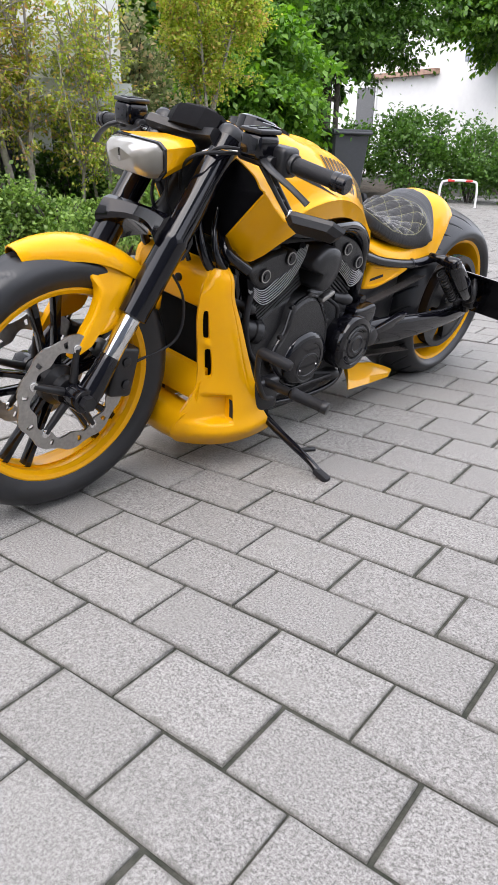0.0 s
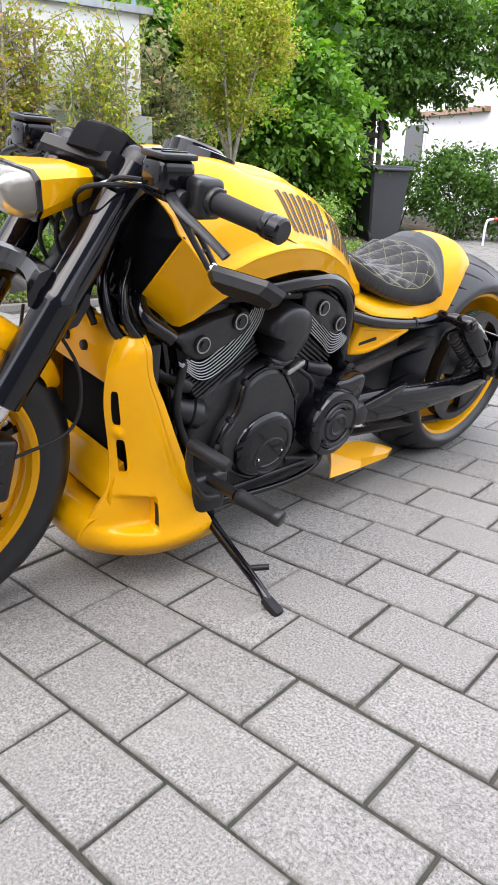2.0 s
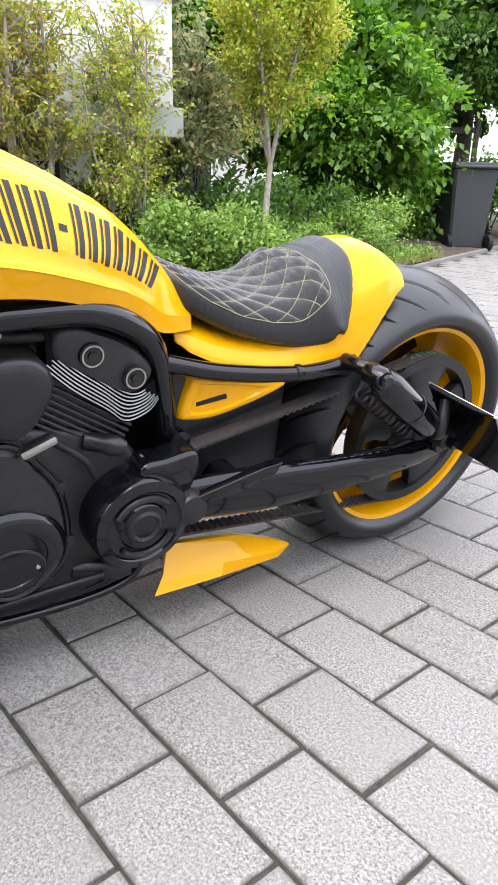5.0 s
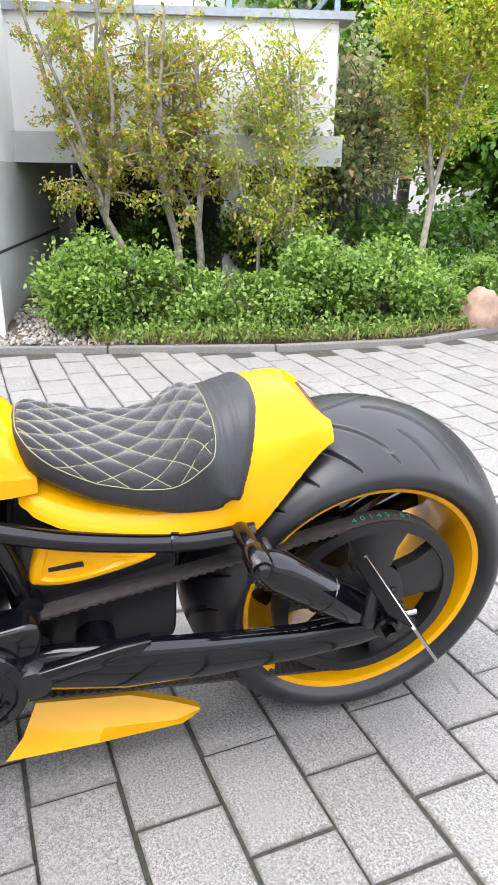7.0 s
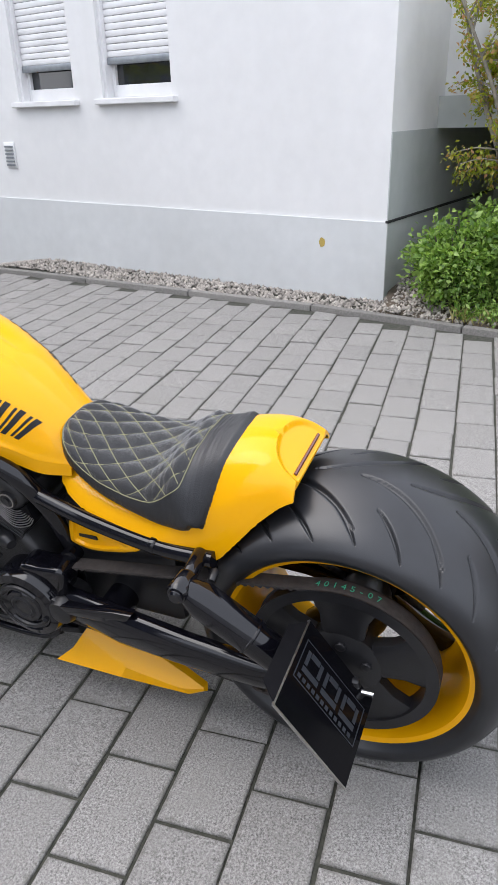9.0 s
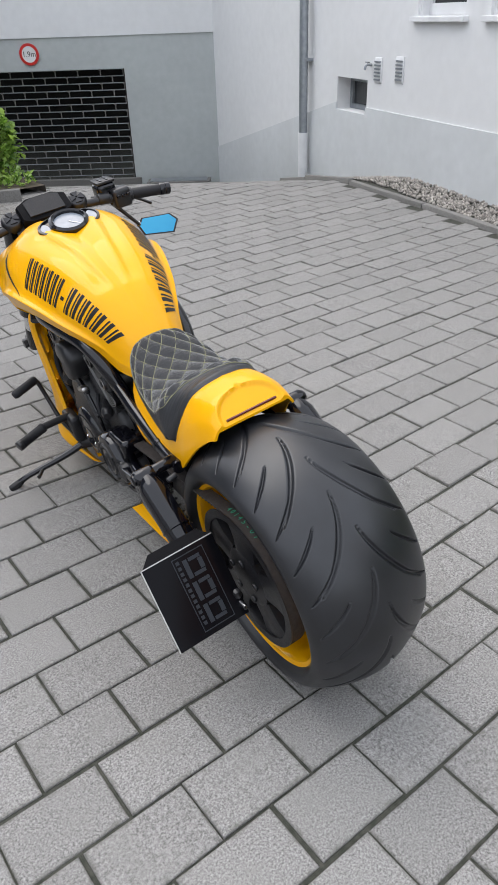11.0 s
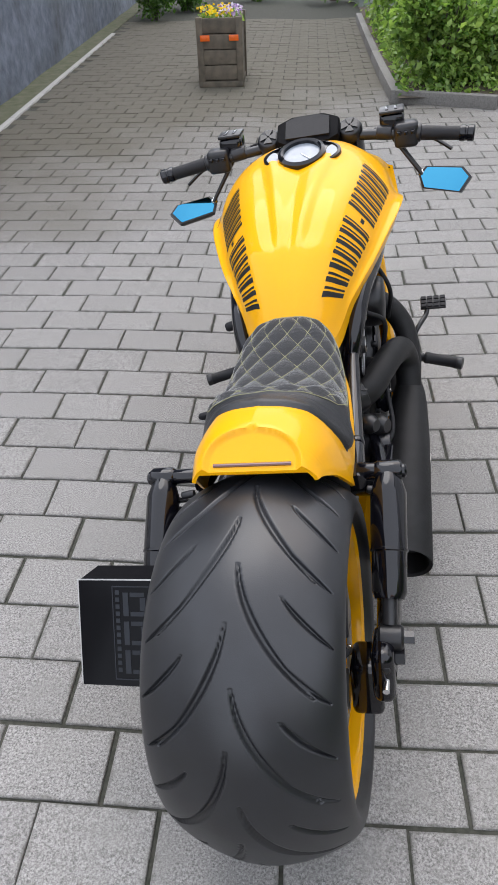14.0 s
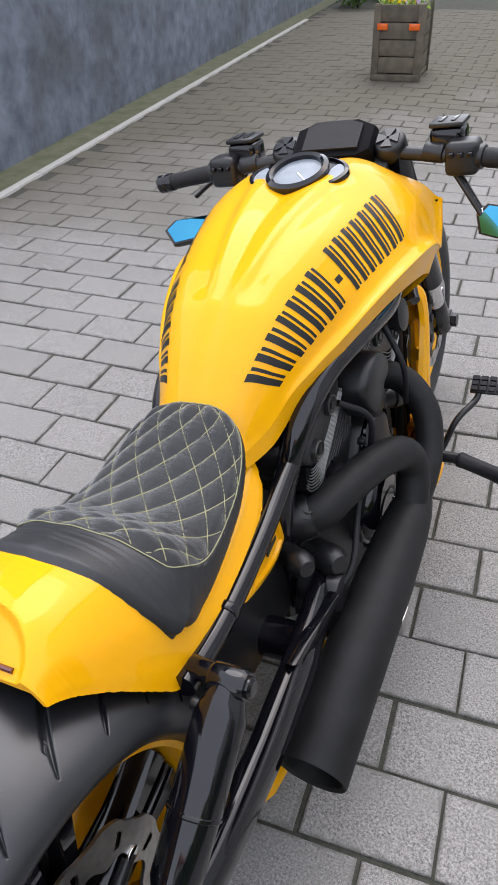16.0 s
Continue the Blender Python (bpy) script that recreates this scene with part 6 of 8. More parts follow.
# air slot under the upper shell as a flat shade-black strip, narrowing to the rear
b = bmesh.new()
V = []
for k in range(19):
    x = 1.165 - 0.180 * k / 18
    top = 0.862 - 0.074 * k / 18
    low = top - 0.017 * (1 - k / 18) - 0.0008
    V.append([b.verts.new(tank_point(x, tank_u(x, top + (low - top) * q / 3), 1, 0.0008)) for q in range(4)])
for k in range(18):
    for q in range(3):
        b.faces.new((V[k][q], V[k + 1][q], V[k + 1][q + 1], V[k][q + 1]))
bp("side_slot", b, "slot_dark", "flat dark strip in place of the air slot", tk)


# lettering of the make, as plain dark stencil bars of its size along both flanks
def bar_on_tank(c0, c1, v0, v1, ends, side):
    """A bar between the shares c0 and c1 of the line's length and v0 and v1 of its height."""
    b = bmesh.new()
    n = max(2, round(abs(v1 - v0) * 10))
    def spot_at(c, v):
        x = ends[0] + (ends[1] - ends[0]) * c + (0.035 - 0.060 * c) * (v - 0.5)
        return tank_point(x, 0.300 + 0.200 * v, side, 0.0009)
    V = [[b.verts.new(spot_at(c0 + (c1 - c0) * i / 2, v0 + (v1 - v0) * j / n)) for j in range(n + 1)] for i in range(3)]
    for i in range(2):
        for j in range(n):
            b.faces.new((V[i][j], V[i + 1][j], V[i + 1][j + 1], V[i][j + 1]))
    return b


for s, ends in ((1, (0.640, 0.992)), (-1, (0.650, 1.036))):
    for k in range(15):
        c = k / 15 + 0.004
        w = 1 / 15
        if k == 7:
            bb = bar_on_tank(c + 0.2 * w, c + 0.75 * w, 0.44, 0.56, ends, s)
        else:
            bb = bar_on_tank(c + 0.08 * w, c + 0.46 * w, 0.0, 1.0, ends, s)
            bb = merge(bb, bar_on_tank(c + 0.60 * w, c + 0.78 * w, 0.03, 0.97, ends, s))
        bp("marking", bb, "decal", "plain black bars of painted lettering" if k == 0 else "", tk, smooth=False)

# ---- gauges on the tank ----
gauge = thing("gauge")
gauge.parent = bike
tagged(gauge, "round instrument with pale dial sunk in the tank")
GM = Matrix.Translation((1.074, -0.005, 0.898)) @ Matrix.Rotation(-0.30, 4, "Y")
part("base", moved(lathe([(0.004, 0.020), (0.088, 0.020), (0.092, 0.026), (0.099, 0.024), (0.105, -0.03)], 48, "Z"), GM @ Matrix.Diagonal((0.56, 1, 1, 1))), M["black"], gauge)
part("bezel", moved(lathe([(0.046, 0.020), (0.047, 0.032), (0.052, 0.036), (0.060, 0.031), (0.062, 0.0)], 48, "Z"), GM), M["black"], gauge, "gloss black bezel")
part("dial", moved(lathe([(0.0, 0.024), (0.049, 0.024), (0.049, 0.0)], 48, "Z"), GM), M["dial"], gauge, "pale grey dial")
part("needle", moved(box(-0.0015, 0.0015, 0, 0.04, 0.0245, 0.026), GM @ Matrix.Rotation(2.3, 4, "Z")), M["white"], gauge, smooth=False)
for s in (1, -1):
    part("side_dial", moved(lathe([(0.0, 0.0225), (0.024, 0.0225), (0.026, 0.018)], 28, "Z"), GM @ Matrix.Translation((0, s * 0.076, 0)) @ Matrix.Diagonal((1.1, 0.6, 1, 1))), M["dial"], gauge)

# ---- tail and seat ----
TAIL = [  # x, half width, top, bottom
    (0.600, 0.088, 0.636, 0.594), (0.560, 0.113, 0.620, 0.568), (0.480, 0.131, 0.600, 0.546), (0.380, 0.143, 0.600, 0.531), (0.320, 0.146, 0.650, 0.526), (0.275, 0.148, 0.708, 0.524),
    (0.236, 0.147, 0.728, 0.528), (0.212, 0.145, 0.733, 0.551), (0.192, 0.141, 0.736, 0.575), (0.172, 0.136, 0.737, 0.599), (0.148, 0.129, 0.736, 0.625), (0.124, 0.119, 0.731, 0.646), (0.110, 0.114, 0.724, 0.656), (0.098, 0.110, 0.714, 0.662), (0.092, 0.108, 0.707, 0.664)]


def along(table, x):
    """Values at x, smoothly between the rows of a table that falls in x."""
    P = spline([(r[0], r[1], r[2]) for r in table], 160)
    Q = spline([(r[0], r[3] if len(r) > 3 else 0, 0) for r in table], 160)
    k = min(range(len(P)), key=lambda i: abs(P[i].x - x))
    return P[k].y, P[k].z, Q[k].y


def tail_half(x):
    """The shell's section at x from the crown to the lower edge, as (across, height)."""
    w, zt, zb = along(TAIL, x)
    h = zt - zb
    half = spline([(0, zt, 0), (w * 0.36, zt - 0.045 * h, 0), (w * 0.62, zt - 0.165 * h, 0), (w * 0.84, zt - 0.44 * h, 0), (w * 0.955, zt - 0.78 * h, 0), (w, zb, 0)], 64)
    # flat oval facet sloping down to the light
    facet = 0.690 + 0.76 * (x - 0.0985)
    reach = 0.074 * math.sqrt(max(1 - ((x - 0.0985) / 0.047) ** 2, 0)) if x > 0.0985 else 0.074
    return [(p.x, min(p.y, facet + 0.8 * max(p.x - reach, 0))) for p in half]


def tail():
    rings = []
    for k in range(151):
        u = k / 150
        x = 0.60 - 0.508 * (1 - (1 - u) ** 1.5)
        top = tail_half(x)
        ring = [(x, -y, z) for y, z in reversed(top)] + [(x, y, z) for y, z in top[1:]]
        t = 0.006
        crown = top[0][1]
        ring += [(x, y - t, min(z - t * 0.3, crown - t)) for y, z in reversed(top[1:])] + [(x, 0, crown - t)] + [(x, -(y - t), min(z - t * 0.3, crown - t)) for y, z in top[1:]]
        rings.append([Vector(p) for p in ring])
    return loft(rings)


tl = bp("tail", tail(), "yellow", "glossy yellow seat base and rear mudguard", angle=40)
# rear light slot
bp("tail_light", tube([Vector((0.1005, 0.066 * k / 10, 0.6925)) for k in range(-10, 11)], 0.0034, 8, n=0), "tail_lens", "thin rear light slot", tl)

PAD = [(0.610, 0.030, 0.695, 0.662), (0.596, 0.062, 0.705, 0.657), (0.575, 0.090, 0.703, 0.651), (0.540, 0.109, 0.688, 0.634), (0.490, 0.123, 0.671, 0.611), (0.440, 0.131, 0.661, 0.596), (0.385, 0.138, 0.664, 0.583),
       (0.345, 0.142, 0.687, 0.577), (0.310, 0.146, 0.718, 0.580), (0.280, 0.148, 0.734, 0.588), (0.258, 0.148, 0.738, 0.580), (0.240, 0.146, 0.737, 0.590), (0.224, 0.143, 0.733, 0.600), (0.205, 0.140, 0.731, 0.610)]
PITCH = 0.066
PADS = [along(PAD, 0.61 - 0.405 * k / 170) for k in range(171)]
PAD_RUN = [0.0]
for p_, q_ in zip(PADS, PADS[1:]):
    PAD_RUN.append(PAD_RUN[-1] + math.hypot(0.405 / 170, q_[1] - p_[1]))
LEAN_Q = 0.235


def pad_row(x):
    """Width, top, bottom and the length along the top at x."""
    f = (0.61 - x) / 0.405 * 170
    i = int(min(max(f, 0), 169))
    u = min(max(f - i, 0), 1)
    return [a + (b_ - a) * u for a, b_ in zip(PADS[i] + (PAD_RUN[i],), PADS[i + 1] + (PAD_RUN[i + 1],))]


def quilt_mask(x, v):
    """1 on the quilted panel, 0 on the plain border."""
    edge = (1 - ((abs(v) / 0.84) ** 5 + (abs(x - 0.444) / 0.154) ** 5) ** 0.2) / 0.055
    return min(max(edge, 0), 1)


TAIL_ROWS = [tail_half(0.35 - 0.15 * k / 60) for k in range(61)]


def pad_point(x, v, lift=0.0):
    w, zt, zb, run_ = pad_row(x)
    y = w * math.sin(v * math.pi / 2) * (1 - 0.04 * abs(v) ** 8)
    z = zt - (zt - zb) * (0.14 * v * v + 0.86 * abs(v) ** 3.6)
    if x < 0.345:
        # the rear lip lies close on the yellow shell and ends in a curved hem
        row = TAIL_ROWS[min(60, max(0, round((0.35 - x) / 0.15 * 60)))]
        shell = float(np.interp(abs(y), [p[0] for p in row], [p[1] for p in row]))
        hem = 0.213 + 0.074 * abs(v) ** 2
        proud = 0.0075 * min(max((x - hem) / 0.010, -1.2), 1) + 0.0005
        k = min(max((0.335 - x) / 0.085, 0), 1)
        k = k * k * (3 - 2 * k)
        z += (shell + proud - z) * k * (1 - 0.9 * abs(v) ** 6)
        y += (proud * 0.8 + 0.004 * (1 if proud > 0 else -1)) * k * v * abs(v)
    q = quilt_mask(x, v)
    puff = 0.0
    if q > 0:
        a, c = (run_ + v * LEAN_Q) / PITCH, (run_ - v * LEAN_Q) / PITCH
        puff = 0.0075 * q * (abs(math.sin(math.pi * a) * math.sin(math.pi * c)) ** 0.55 - 0.5)
    side = 0.55 * abs(v) ** 3 * (1 if v > 0 else -1)
    return Vector((x, y + (puff + lift) * side, z + (puff + lift) * (1 - 0.4 * abs(v) ** 3)))


def pad():
    rings = []
    for k in range(150):
        x = 0.61 - 0.404 * k / 149
        top = [pad_point(x, -1 + 2 * j / 90) for j in range(91)]
        under = [Vector((x, top[90].y * 0.9, top[90].z - 0.012)), Vector((x, top[0].y * 0.9, top[0].z - 0.012))]
        rings.append(top + under)
    return loft(rings)


st_ = bp("seat", pad(), "leather", "black leather seat with a grey diamond-quilted panel", angle=70)
st_.data.materials.append(M["cloth"])
for f in st_.data.polygons:
    c = f.center
    row = pad_row(c.x)
    v_ = math.asin(min(max(c.y / row[0], -1), 1)) * 2 / math.pi
    if f.normal.z > 0.05 and quilt_mask(c.x, v_) > 0.35:
        f.material_index = 1


# stitching along the diamonds and round the panel
def stitch_line(kind, n):
    out, cur = [], []
    for k in range(161):
        v = -0.86 + 1.72 * k / 160
        want = n * PITCH - kind * v * LEAN_Q
        ok = 0.0 < want < PAD_RUN[-1]
        if ok:
            x = 0.61 - 0.405 / 170 * float(np.interp(want, PAD_RUN, np.arange(171)))
            ok = quilt_mask(x, v) > 0.5
        if ok:
            cur.append(pad_point(x, v, 0.0014))
        elif cur:
            out.append(cur)
            cur = []
    if cur:
        out.append(cur)
    return [c for c in out if len(c) > 6]


for kind in (1, -1):
    for n in range(-4, 12):
        for run in stitch_line(kind, n):
            bp("seam", tube(run[::3] + [run[-1]], 0.0008, 5, n=0), "thread", "", st_)
rim_line = []
for k in range(121):
    a = 2 * math.pi * k / 120
    c, d = math.cos(a), math.sin(a)
    m_ = 0.985 / (abs(c) ** 5 + abs(d) ** 5) ** 0.2
    rim_line.append(pad_point(0.444 + 0.154 * m_ * c, 0.84 * m_ * d, 0.0012))
bp("seam", tube(rim_line, 0.0008, 5, n=0), "thread", "", st_)

# ---- frame ----
frame_ = thing("frame")
frame_.parent = bike
tagged(frame_, "gloss black tubular frame")
for s in (1, -1):
    bp("main_tube", tube([(1.24, s * 0.05, 0.79), (1.16, s * 0.14, 0.725), (1.04, s * 0.175, 0.690), (0.90, s * 0.172, 0.692), (0.77, s * 0.150, 0.678), (0.675, s * 0.132, 0.622), (0.632, s * 0.108, 0.52), (0.612, s * 0.095, 0.40), (0.61, s * 0.09, 0.26)], 0.021, 16, n=60), "black", "gloss black frame tube", frame_)
    bp("down_tube", tube([(1.24, s * 0.045, 0.74), (1.20, s * 0.09, 0.60), (1.165, s * 0.10, 0.40), (1.13, s * 0.10, 0.20), (1.05, s * 0.10, 0.135), (0.8, s * 0.10, 0.13), (0.65, s * 0.10, 0.16)], 0.018, 14, n=50), "black", "", frame_)
    bp("seat_rail", tube([(0.645, s * 0.122, 0.574), (0.52, s * 0.130, 0.542), (0.36, s * 0.142, 0.524), (0.235, s * 0.152, 0.534)], 0.0165, 14, n=30), "black", "gloss black rail under the seat", frame_)
    bp("rail_joint", disc((0.375, s * 0.141, 0.526), (0.360, s * 0.142, 0.525), 0.018), "black", "", frame_)
    bp("shock_mount", rod((0.262, s * 0.15, 0.542), (0.255, s * 0.215, 0.545), 0.015, bevel=0.003), "black", "", frame_)
    bp("mount_bolt", disc((0.225, s * 0.168, 0.527), (0.223, s * 0.195, 0.522), 0.008), "satin", "", frame_)
bp("head_tube", rod((1.285, 0, 0.66), (1.205, 0, 0.82), 0.034, bevel=0.004), "black", "", frame_)
bp("cross_tube", rod((0.60, -0.13, 0.42), (0.60, 0.13, 0.42), 0.02), "black", "", frame_)
bp("inner_fender", tube([(0.62, 0, 0.50), (0.46, 0, 0.54), (0.30, 0, 0.56)], 0.10, 20, n=10, flat=0.25), "satin", "", frame_)
bp("battery_box", box(0.352, 0.62, -0.105, 0.105, 0.27, 0.545, 0.02), "satin", "", frame_)

# ---- yellow side covers, drawn in towards the front ----
def cover_at(x, y, z, s):
    q = (x - 0.402) / 0.25
    return (0.398 + 0.200 * q, s * (y - 0.006 - 0.036 * q), z - 0.022 * q)


for s in (1, -1):
    o = curve_2d([(0.634, 0.545), (0.615, 0.556), (0.50, 0.538), (0.408, 0.520), (0.402, 0.508), (0.47, 0.488), (0.57, 0.470), (0.640, 0.474), (0.652, 0.488)], 54)
    rings = []
    cx, cz = 0.575, 0.508
    for k, y in ((1.0, 0.128), (1.0, 0.148), (0.95, 0.157), (0.86, 0.160), (0.70, 0.160), (0.62, 0.1545), (0.40, 0.1545)):
        rings.append([cover_at(cx + (x - cx) * k, y, cz + (z - cz) * k, s) for x, z in o])
    sc = bp("side_cover", loft(rings), "yellow", "yellow triangular side cover with a sunk field and a slot", angle=45)
    # the slot is a thin black bar; its colour stands for the shade inside
    bp("slot", moved(box(-0.030, 0.030, -0.0014, 0.0014, -0.0042, 0.0042), Matrix.Translation(cover_at(0.580, 0.155, 0.505, s)) @ Matrix.Rotation(-s * 0.248, 4, "Z") @ Matrix.Rotation(0.24, 4, "Y")), "slot_dark", "", sc)

# ---- belly fins ----
for s in (1, -1):
    rings = []
    for (ax_, ay, az), (bx, by, bz), (cx_, cy, cz_) in (((0.612, 0.128, 0.197), (0.637, 0.163, 0.159), (0.668, 0.191, 0.139)), ((0.445, 0.120, 0.164), (0.500, 0.162, 0.140), (0.510, 0.174, 0.118)), ((0.365, 0.132, 0.138), (0.366, 0.158, 0.119), (0.352, 0.153, 0.099)), ((0.318, 0.139, 0.118), (0.316, 0.141, 0.115), (0.318, 0.142, 0.110))):
        rings.append([(ax_, s * (ay - 0.02), az - 0.006), (ax_, s * ay, az), (bx, s * by, bz), (cx_, s * cy, cz_), (cx_ - 0.004, s * (cy - 0.006), cz_ - 0.006), (bx - 0.004, s * (by - 0.008), bz - 0.012)])
    bp("belly_fin", loft(rings), "yellow", "yellow pointed belly fin", angle=12)

# ---- radiator shroud ----
SHROUD = [  # height, then x and y of the inner edge, of the ridge and of the rear edge
    (0.608, 1.326, 0.112, 1.316, 0.140, 1.276, 0.148), (0.586, 1.336, 0.126, 1.326, 0.154, 1.276, 0.168), (0.535, 1.350, 0.130, 1.330, 0.160, 1.272, 0.176),
    (0.468, 1.352, 0.130, 1.323, 0.164, 1.242, 0.180), (0.380, 1.340, 0.132, 1.306, 0.168, 1.205, 0.184), (0.317, 1.336, 0.134, 1.297, 0.172, 1.178, 0.188),
    (0.270, 1.345, 0.134, 1.298, 0.177, 1.157, 0.192), (0.225, 1.368, 0.126, 1.305, 0.181, 1.140, 0.196), (0.180, 1.388, 0.112, 1.315, 0.180, 1.112, 0.198),
    (0.140, 1.384, 0.100, 1.310, 0.172, 1.084, 0.195), (0.105, 1.352, 0.090, 1.288, 0.153, 1.058, 0.180), (0.090, 1.325, 0.080, 1.268, 0.140, 1.048, 0.162)]
SHROUD_LINES = [spline([(r[1 + 2 * k], r[2 + 2 * k], r[0]) for r in SHROUD], 300) for k in range(3)]


def shroud_skin(u, z, s):
    """The outer skin: u runs from the radiator opening over the ridge to the rear edge."""
    P = []
    for line in SHROUD_LINES:
        zz = [-p.z for p in line]
        P.append((float(np.interp(-z, zz, [p.x for p in line])), float(np.interp(-z, zz, [p.y for p in line]))))
    w = ((u - 0.3) * (u - 1) / 0.3, u * (u - 1) / -0.21, u * (u - 0.3) / 0.7)
    x, y = sum(a * p[0] for a, p in zip(w, P)), sum(a * p[1] for a, p in zip(w, P))
    out = 0.012 * math.exp(-((z - 0.160) / 0.026) ** 2) * ease_up(u / 0.25)
    # a scoop that deepens to the rear, with a ledge below and a steep end
    out -= 0.030 * ease_up((z - 0.184) / 0.016) * ease_up((0.262 + 0.02 * (1 - u) - z) / 0.020) * ease_up((u + 0.04) / 0.50) * ease_up((0.53 - u) / 0.025)
    # a soft web between the two windows, and a seam along the rear edge
    out += 0.008 * math.exp(-((u - 0.14) / 0.07) ** 2 - ((z - 0.416) / 0.011) ** 2)
    out -= 0.0030 * math.exp(-((u - 0.84) / 0.012) ** 2) * ease_up((z - 0.27) / 0.03)
    return Vector((x + 0.25 * out, s * (y + out), z))


def shroud_side(s):
    """The outer skin as a grid over height and depth, with two rounded windows left open."""
    wins = [(0.09, 0.205, 0.430, 0.506), (0.10, 0.215, 0.322, 0.402)]
    zs = sorted(set([round(0.608 - 0.518 * k / 120, 4) for k in range(121)] + [w[k] for w in wins for k in (2, 3)]), reverse=True)
    us = sorted(set([round(k / 60, 4) for k in range(61)] + [w[k] for w in wins for k in (0, 1)]))
    nz, nx = len(zs) - 1, len(us) - 1
    grid = []
    for z in zs:
        row = []
        for u in us:
            uu, zz = u, z
            for u0, u1, z0, z1 in wins:
                cu, cz, ru, rz = (u0 + u1) / 2, (z0 + z1) / 2, (u1 - u0) / 2, (z1 - z0) / 2
                a, c = (u - cu) / ru, (z - cz) / rz
                if abs(max(abs(a), abs(c)) - 1) < 1e-6:
                    k = 1 / (abs(a) ** 5 + abs(c) ** 5) ** 0.2
                    uu, zz = cu + ru * a * k, cz + rz * c * k
            row.append(shroud_skin(uu, zz, s))
        grid.append(row)
    open_ = [[any(w[0] < (us[j] + us[j + 1]) / 2 < w[1] and w[2] < (zs[i] + zs[i + 1]) / 2 < w[3] for w in wins) for j in range(nx)] for i in range(nz)]
    b = bmesh.new()
    T = 0.010
    O_ = [[b.verts.new(p) for p in row] for row in grid]
    I_ = [[b.verts.new(p - Vector((0.5 * T, s * T, 0))) for p in row] for row in grid]
    for i in range(nz):
        for j in range(nx):
            if open_[i][j]:
                continue
            b.faces.new((O_[i][j], O_[i][j + 1], O_[i + 1][j + 1], O_[i + 1][j]))
            b.faces.new((I_[i][j], I_[i + 1][j], I_[i + 1][j + 1], I_[i][j + 1]))
            for di, dj, a, c in ((-1, 0, (i, j), (i, j + 1)), (1, 0, (i + 1, j + 1), (i + 1, j)), (0, -1, (i + 1, j), (i, j)), (0, 1, (i, j + 1), (i + 1, j + 1))):
                q, w = i + di, j + dj
                if q < 0 or w < 0 or q >= nz or w >= nx or open_[q][w]:
                    b.faces.new((O_[a[0]][a[1]], O_[c[0]][c[1]], I_[c[0]][c[1]], I_[a[0]][a[1]]))
    return b


shroud = thing("radiator_shroud")
shroud.parent = bike
tagged(shroud, "yellow radiator shroud with a chin spoiler and openings")
for s in (1, -1):
    panel = bp("side_panel", shroud_side(s), "yellow", "", shroud, angle=45)
    # slot in the scoop's end wall: no opening, its shade laid on as a black strip
    b = bmesh.new()
    V = [[b.verts.new(shroud_skin(u, 0.252 - 0.052 * k / 10, s) + Vector((0, s * 0.0012, 0))) for u in (0.508, 0.5165, 0.526)] for k in range(11)]
    for k in range(10):
        for q in range(2):
            b.faces.new((V[k][q], V[k][q + 1], V[k + 1][q + 1], V[k + 1][q]))
    bp("scoop_slot", b, "slot_dark", "flat dark strip in place of the slot at the end of the scoop", panel)


# bridges across the front
def bridge(rows, name="bridge"):
    rings = []
    for y in np.linspace(-1, 1, 33):
        ring = []
        for x, yy, z, dx in rows:
            ring.append(Vector((x + dx * (1 - abs(y) ** 2.6), yy * y, z)))
        rings.append(ring)
    bp(name, loft(rings), "yellow", "", shroud, angle=40)


bridge([(1.312, 0.128, 0.618, 0.002), (1.328, 0.134, 0.604, 0.002), (1.338, 0.138, 0.575, 0.0), (1.340, 0.138, 0.530, 0.0), (1.334, 0.137, 0.505, 0.0), (1.322, 0.134, 0.497, 0.0), (1.310, 0.13, 0.52, 0.0), (1.300, 0.124, 0.600, -0.006), (1.302, 0.122, 0.618, 0.0)])
bridge([(1.306, 0.140, 0.338, 0.000), (1.320, 0.142, 0.332, 0.0), (1.334, 0.145, 0.300, 0.002), (1.342, 0.145, 0.262, 0.004), (1.338, 0.145, 0.248, 0.004), (1.322, 0.142, 0.244, 0.0), (1.298, 0.138, 0.300, -0.004)])
bridge([(1.318, 0.142, 0.222, 0.004), (1.352, 0.136, 0.221, 0.008), (1.374, 0.130, 0.210, 0.012), (1.384, 0.122, 0.190, 0.014), (1.386, 0.114, 0.165, 0.014), (1.380, 0.104, 0.140, 0.012), (1.360, 0.096, 0.115, 0.008), (1.325, 0.088, 0.096, 0.004), (1.270, 0.13, 0.088, 0.0), (1.08, 0.15, 0.088, 0.0),
        (1.08, 0.15, 0.100, 0.0), (1.27, 0.13, 0.102, 0.0), (1.34, 0.095, 0.124, 0.0), (1.362, 0.110, 0.170, 0.008), (1.345, 0.13, 0.206, 0.006), (1.318, 0.14, 0.212, 0.004)], "chin")
bp("radiator", box(1.255, 1.300, -0.125, 0.125, 0.24, 0.585, 0.006), "radiator", "black radiator core", shroud)
for s in (1, -1):
    bp("screw", disc((1.330, s * 0.034, 0.560), (1.347, s * 0.034, 0.561), 0.0105), "decal", "", shroud)
    bp("inner_liner", box(1.225, 1.25, s * 0.12 - 0.012, s * 0.12 + 0.012, 0.15, 0.58, 0.005), "satin", "", shroud)

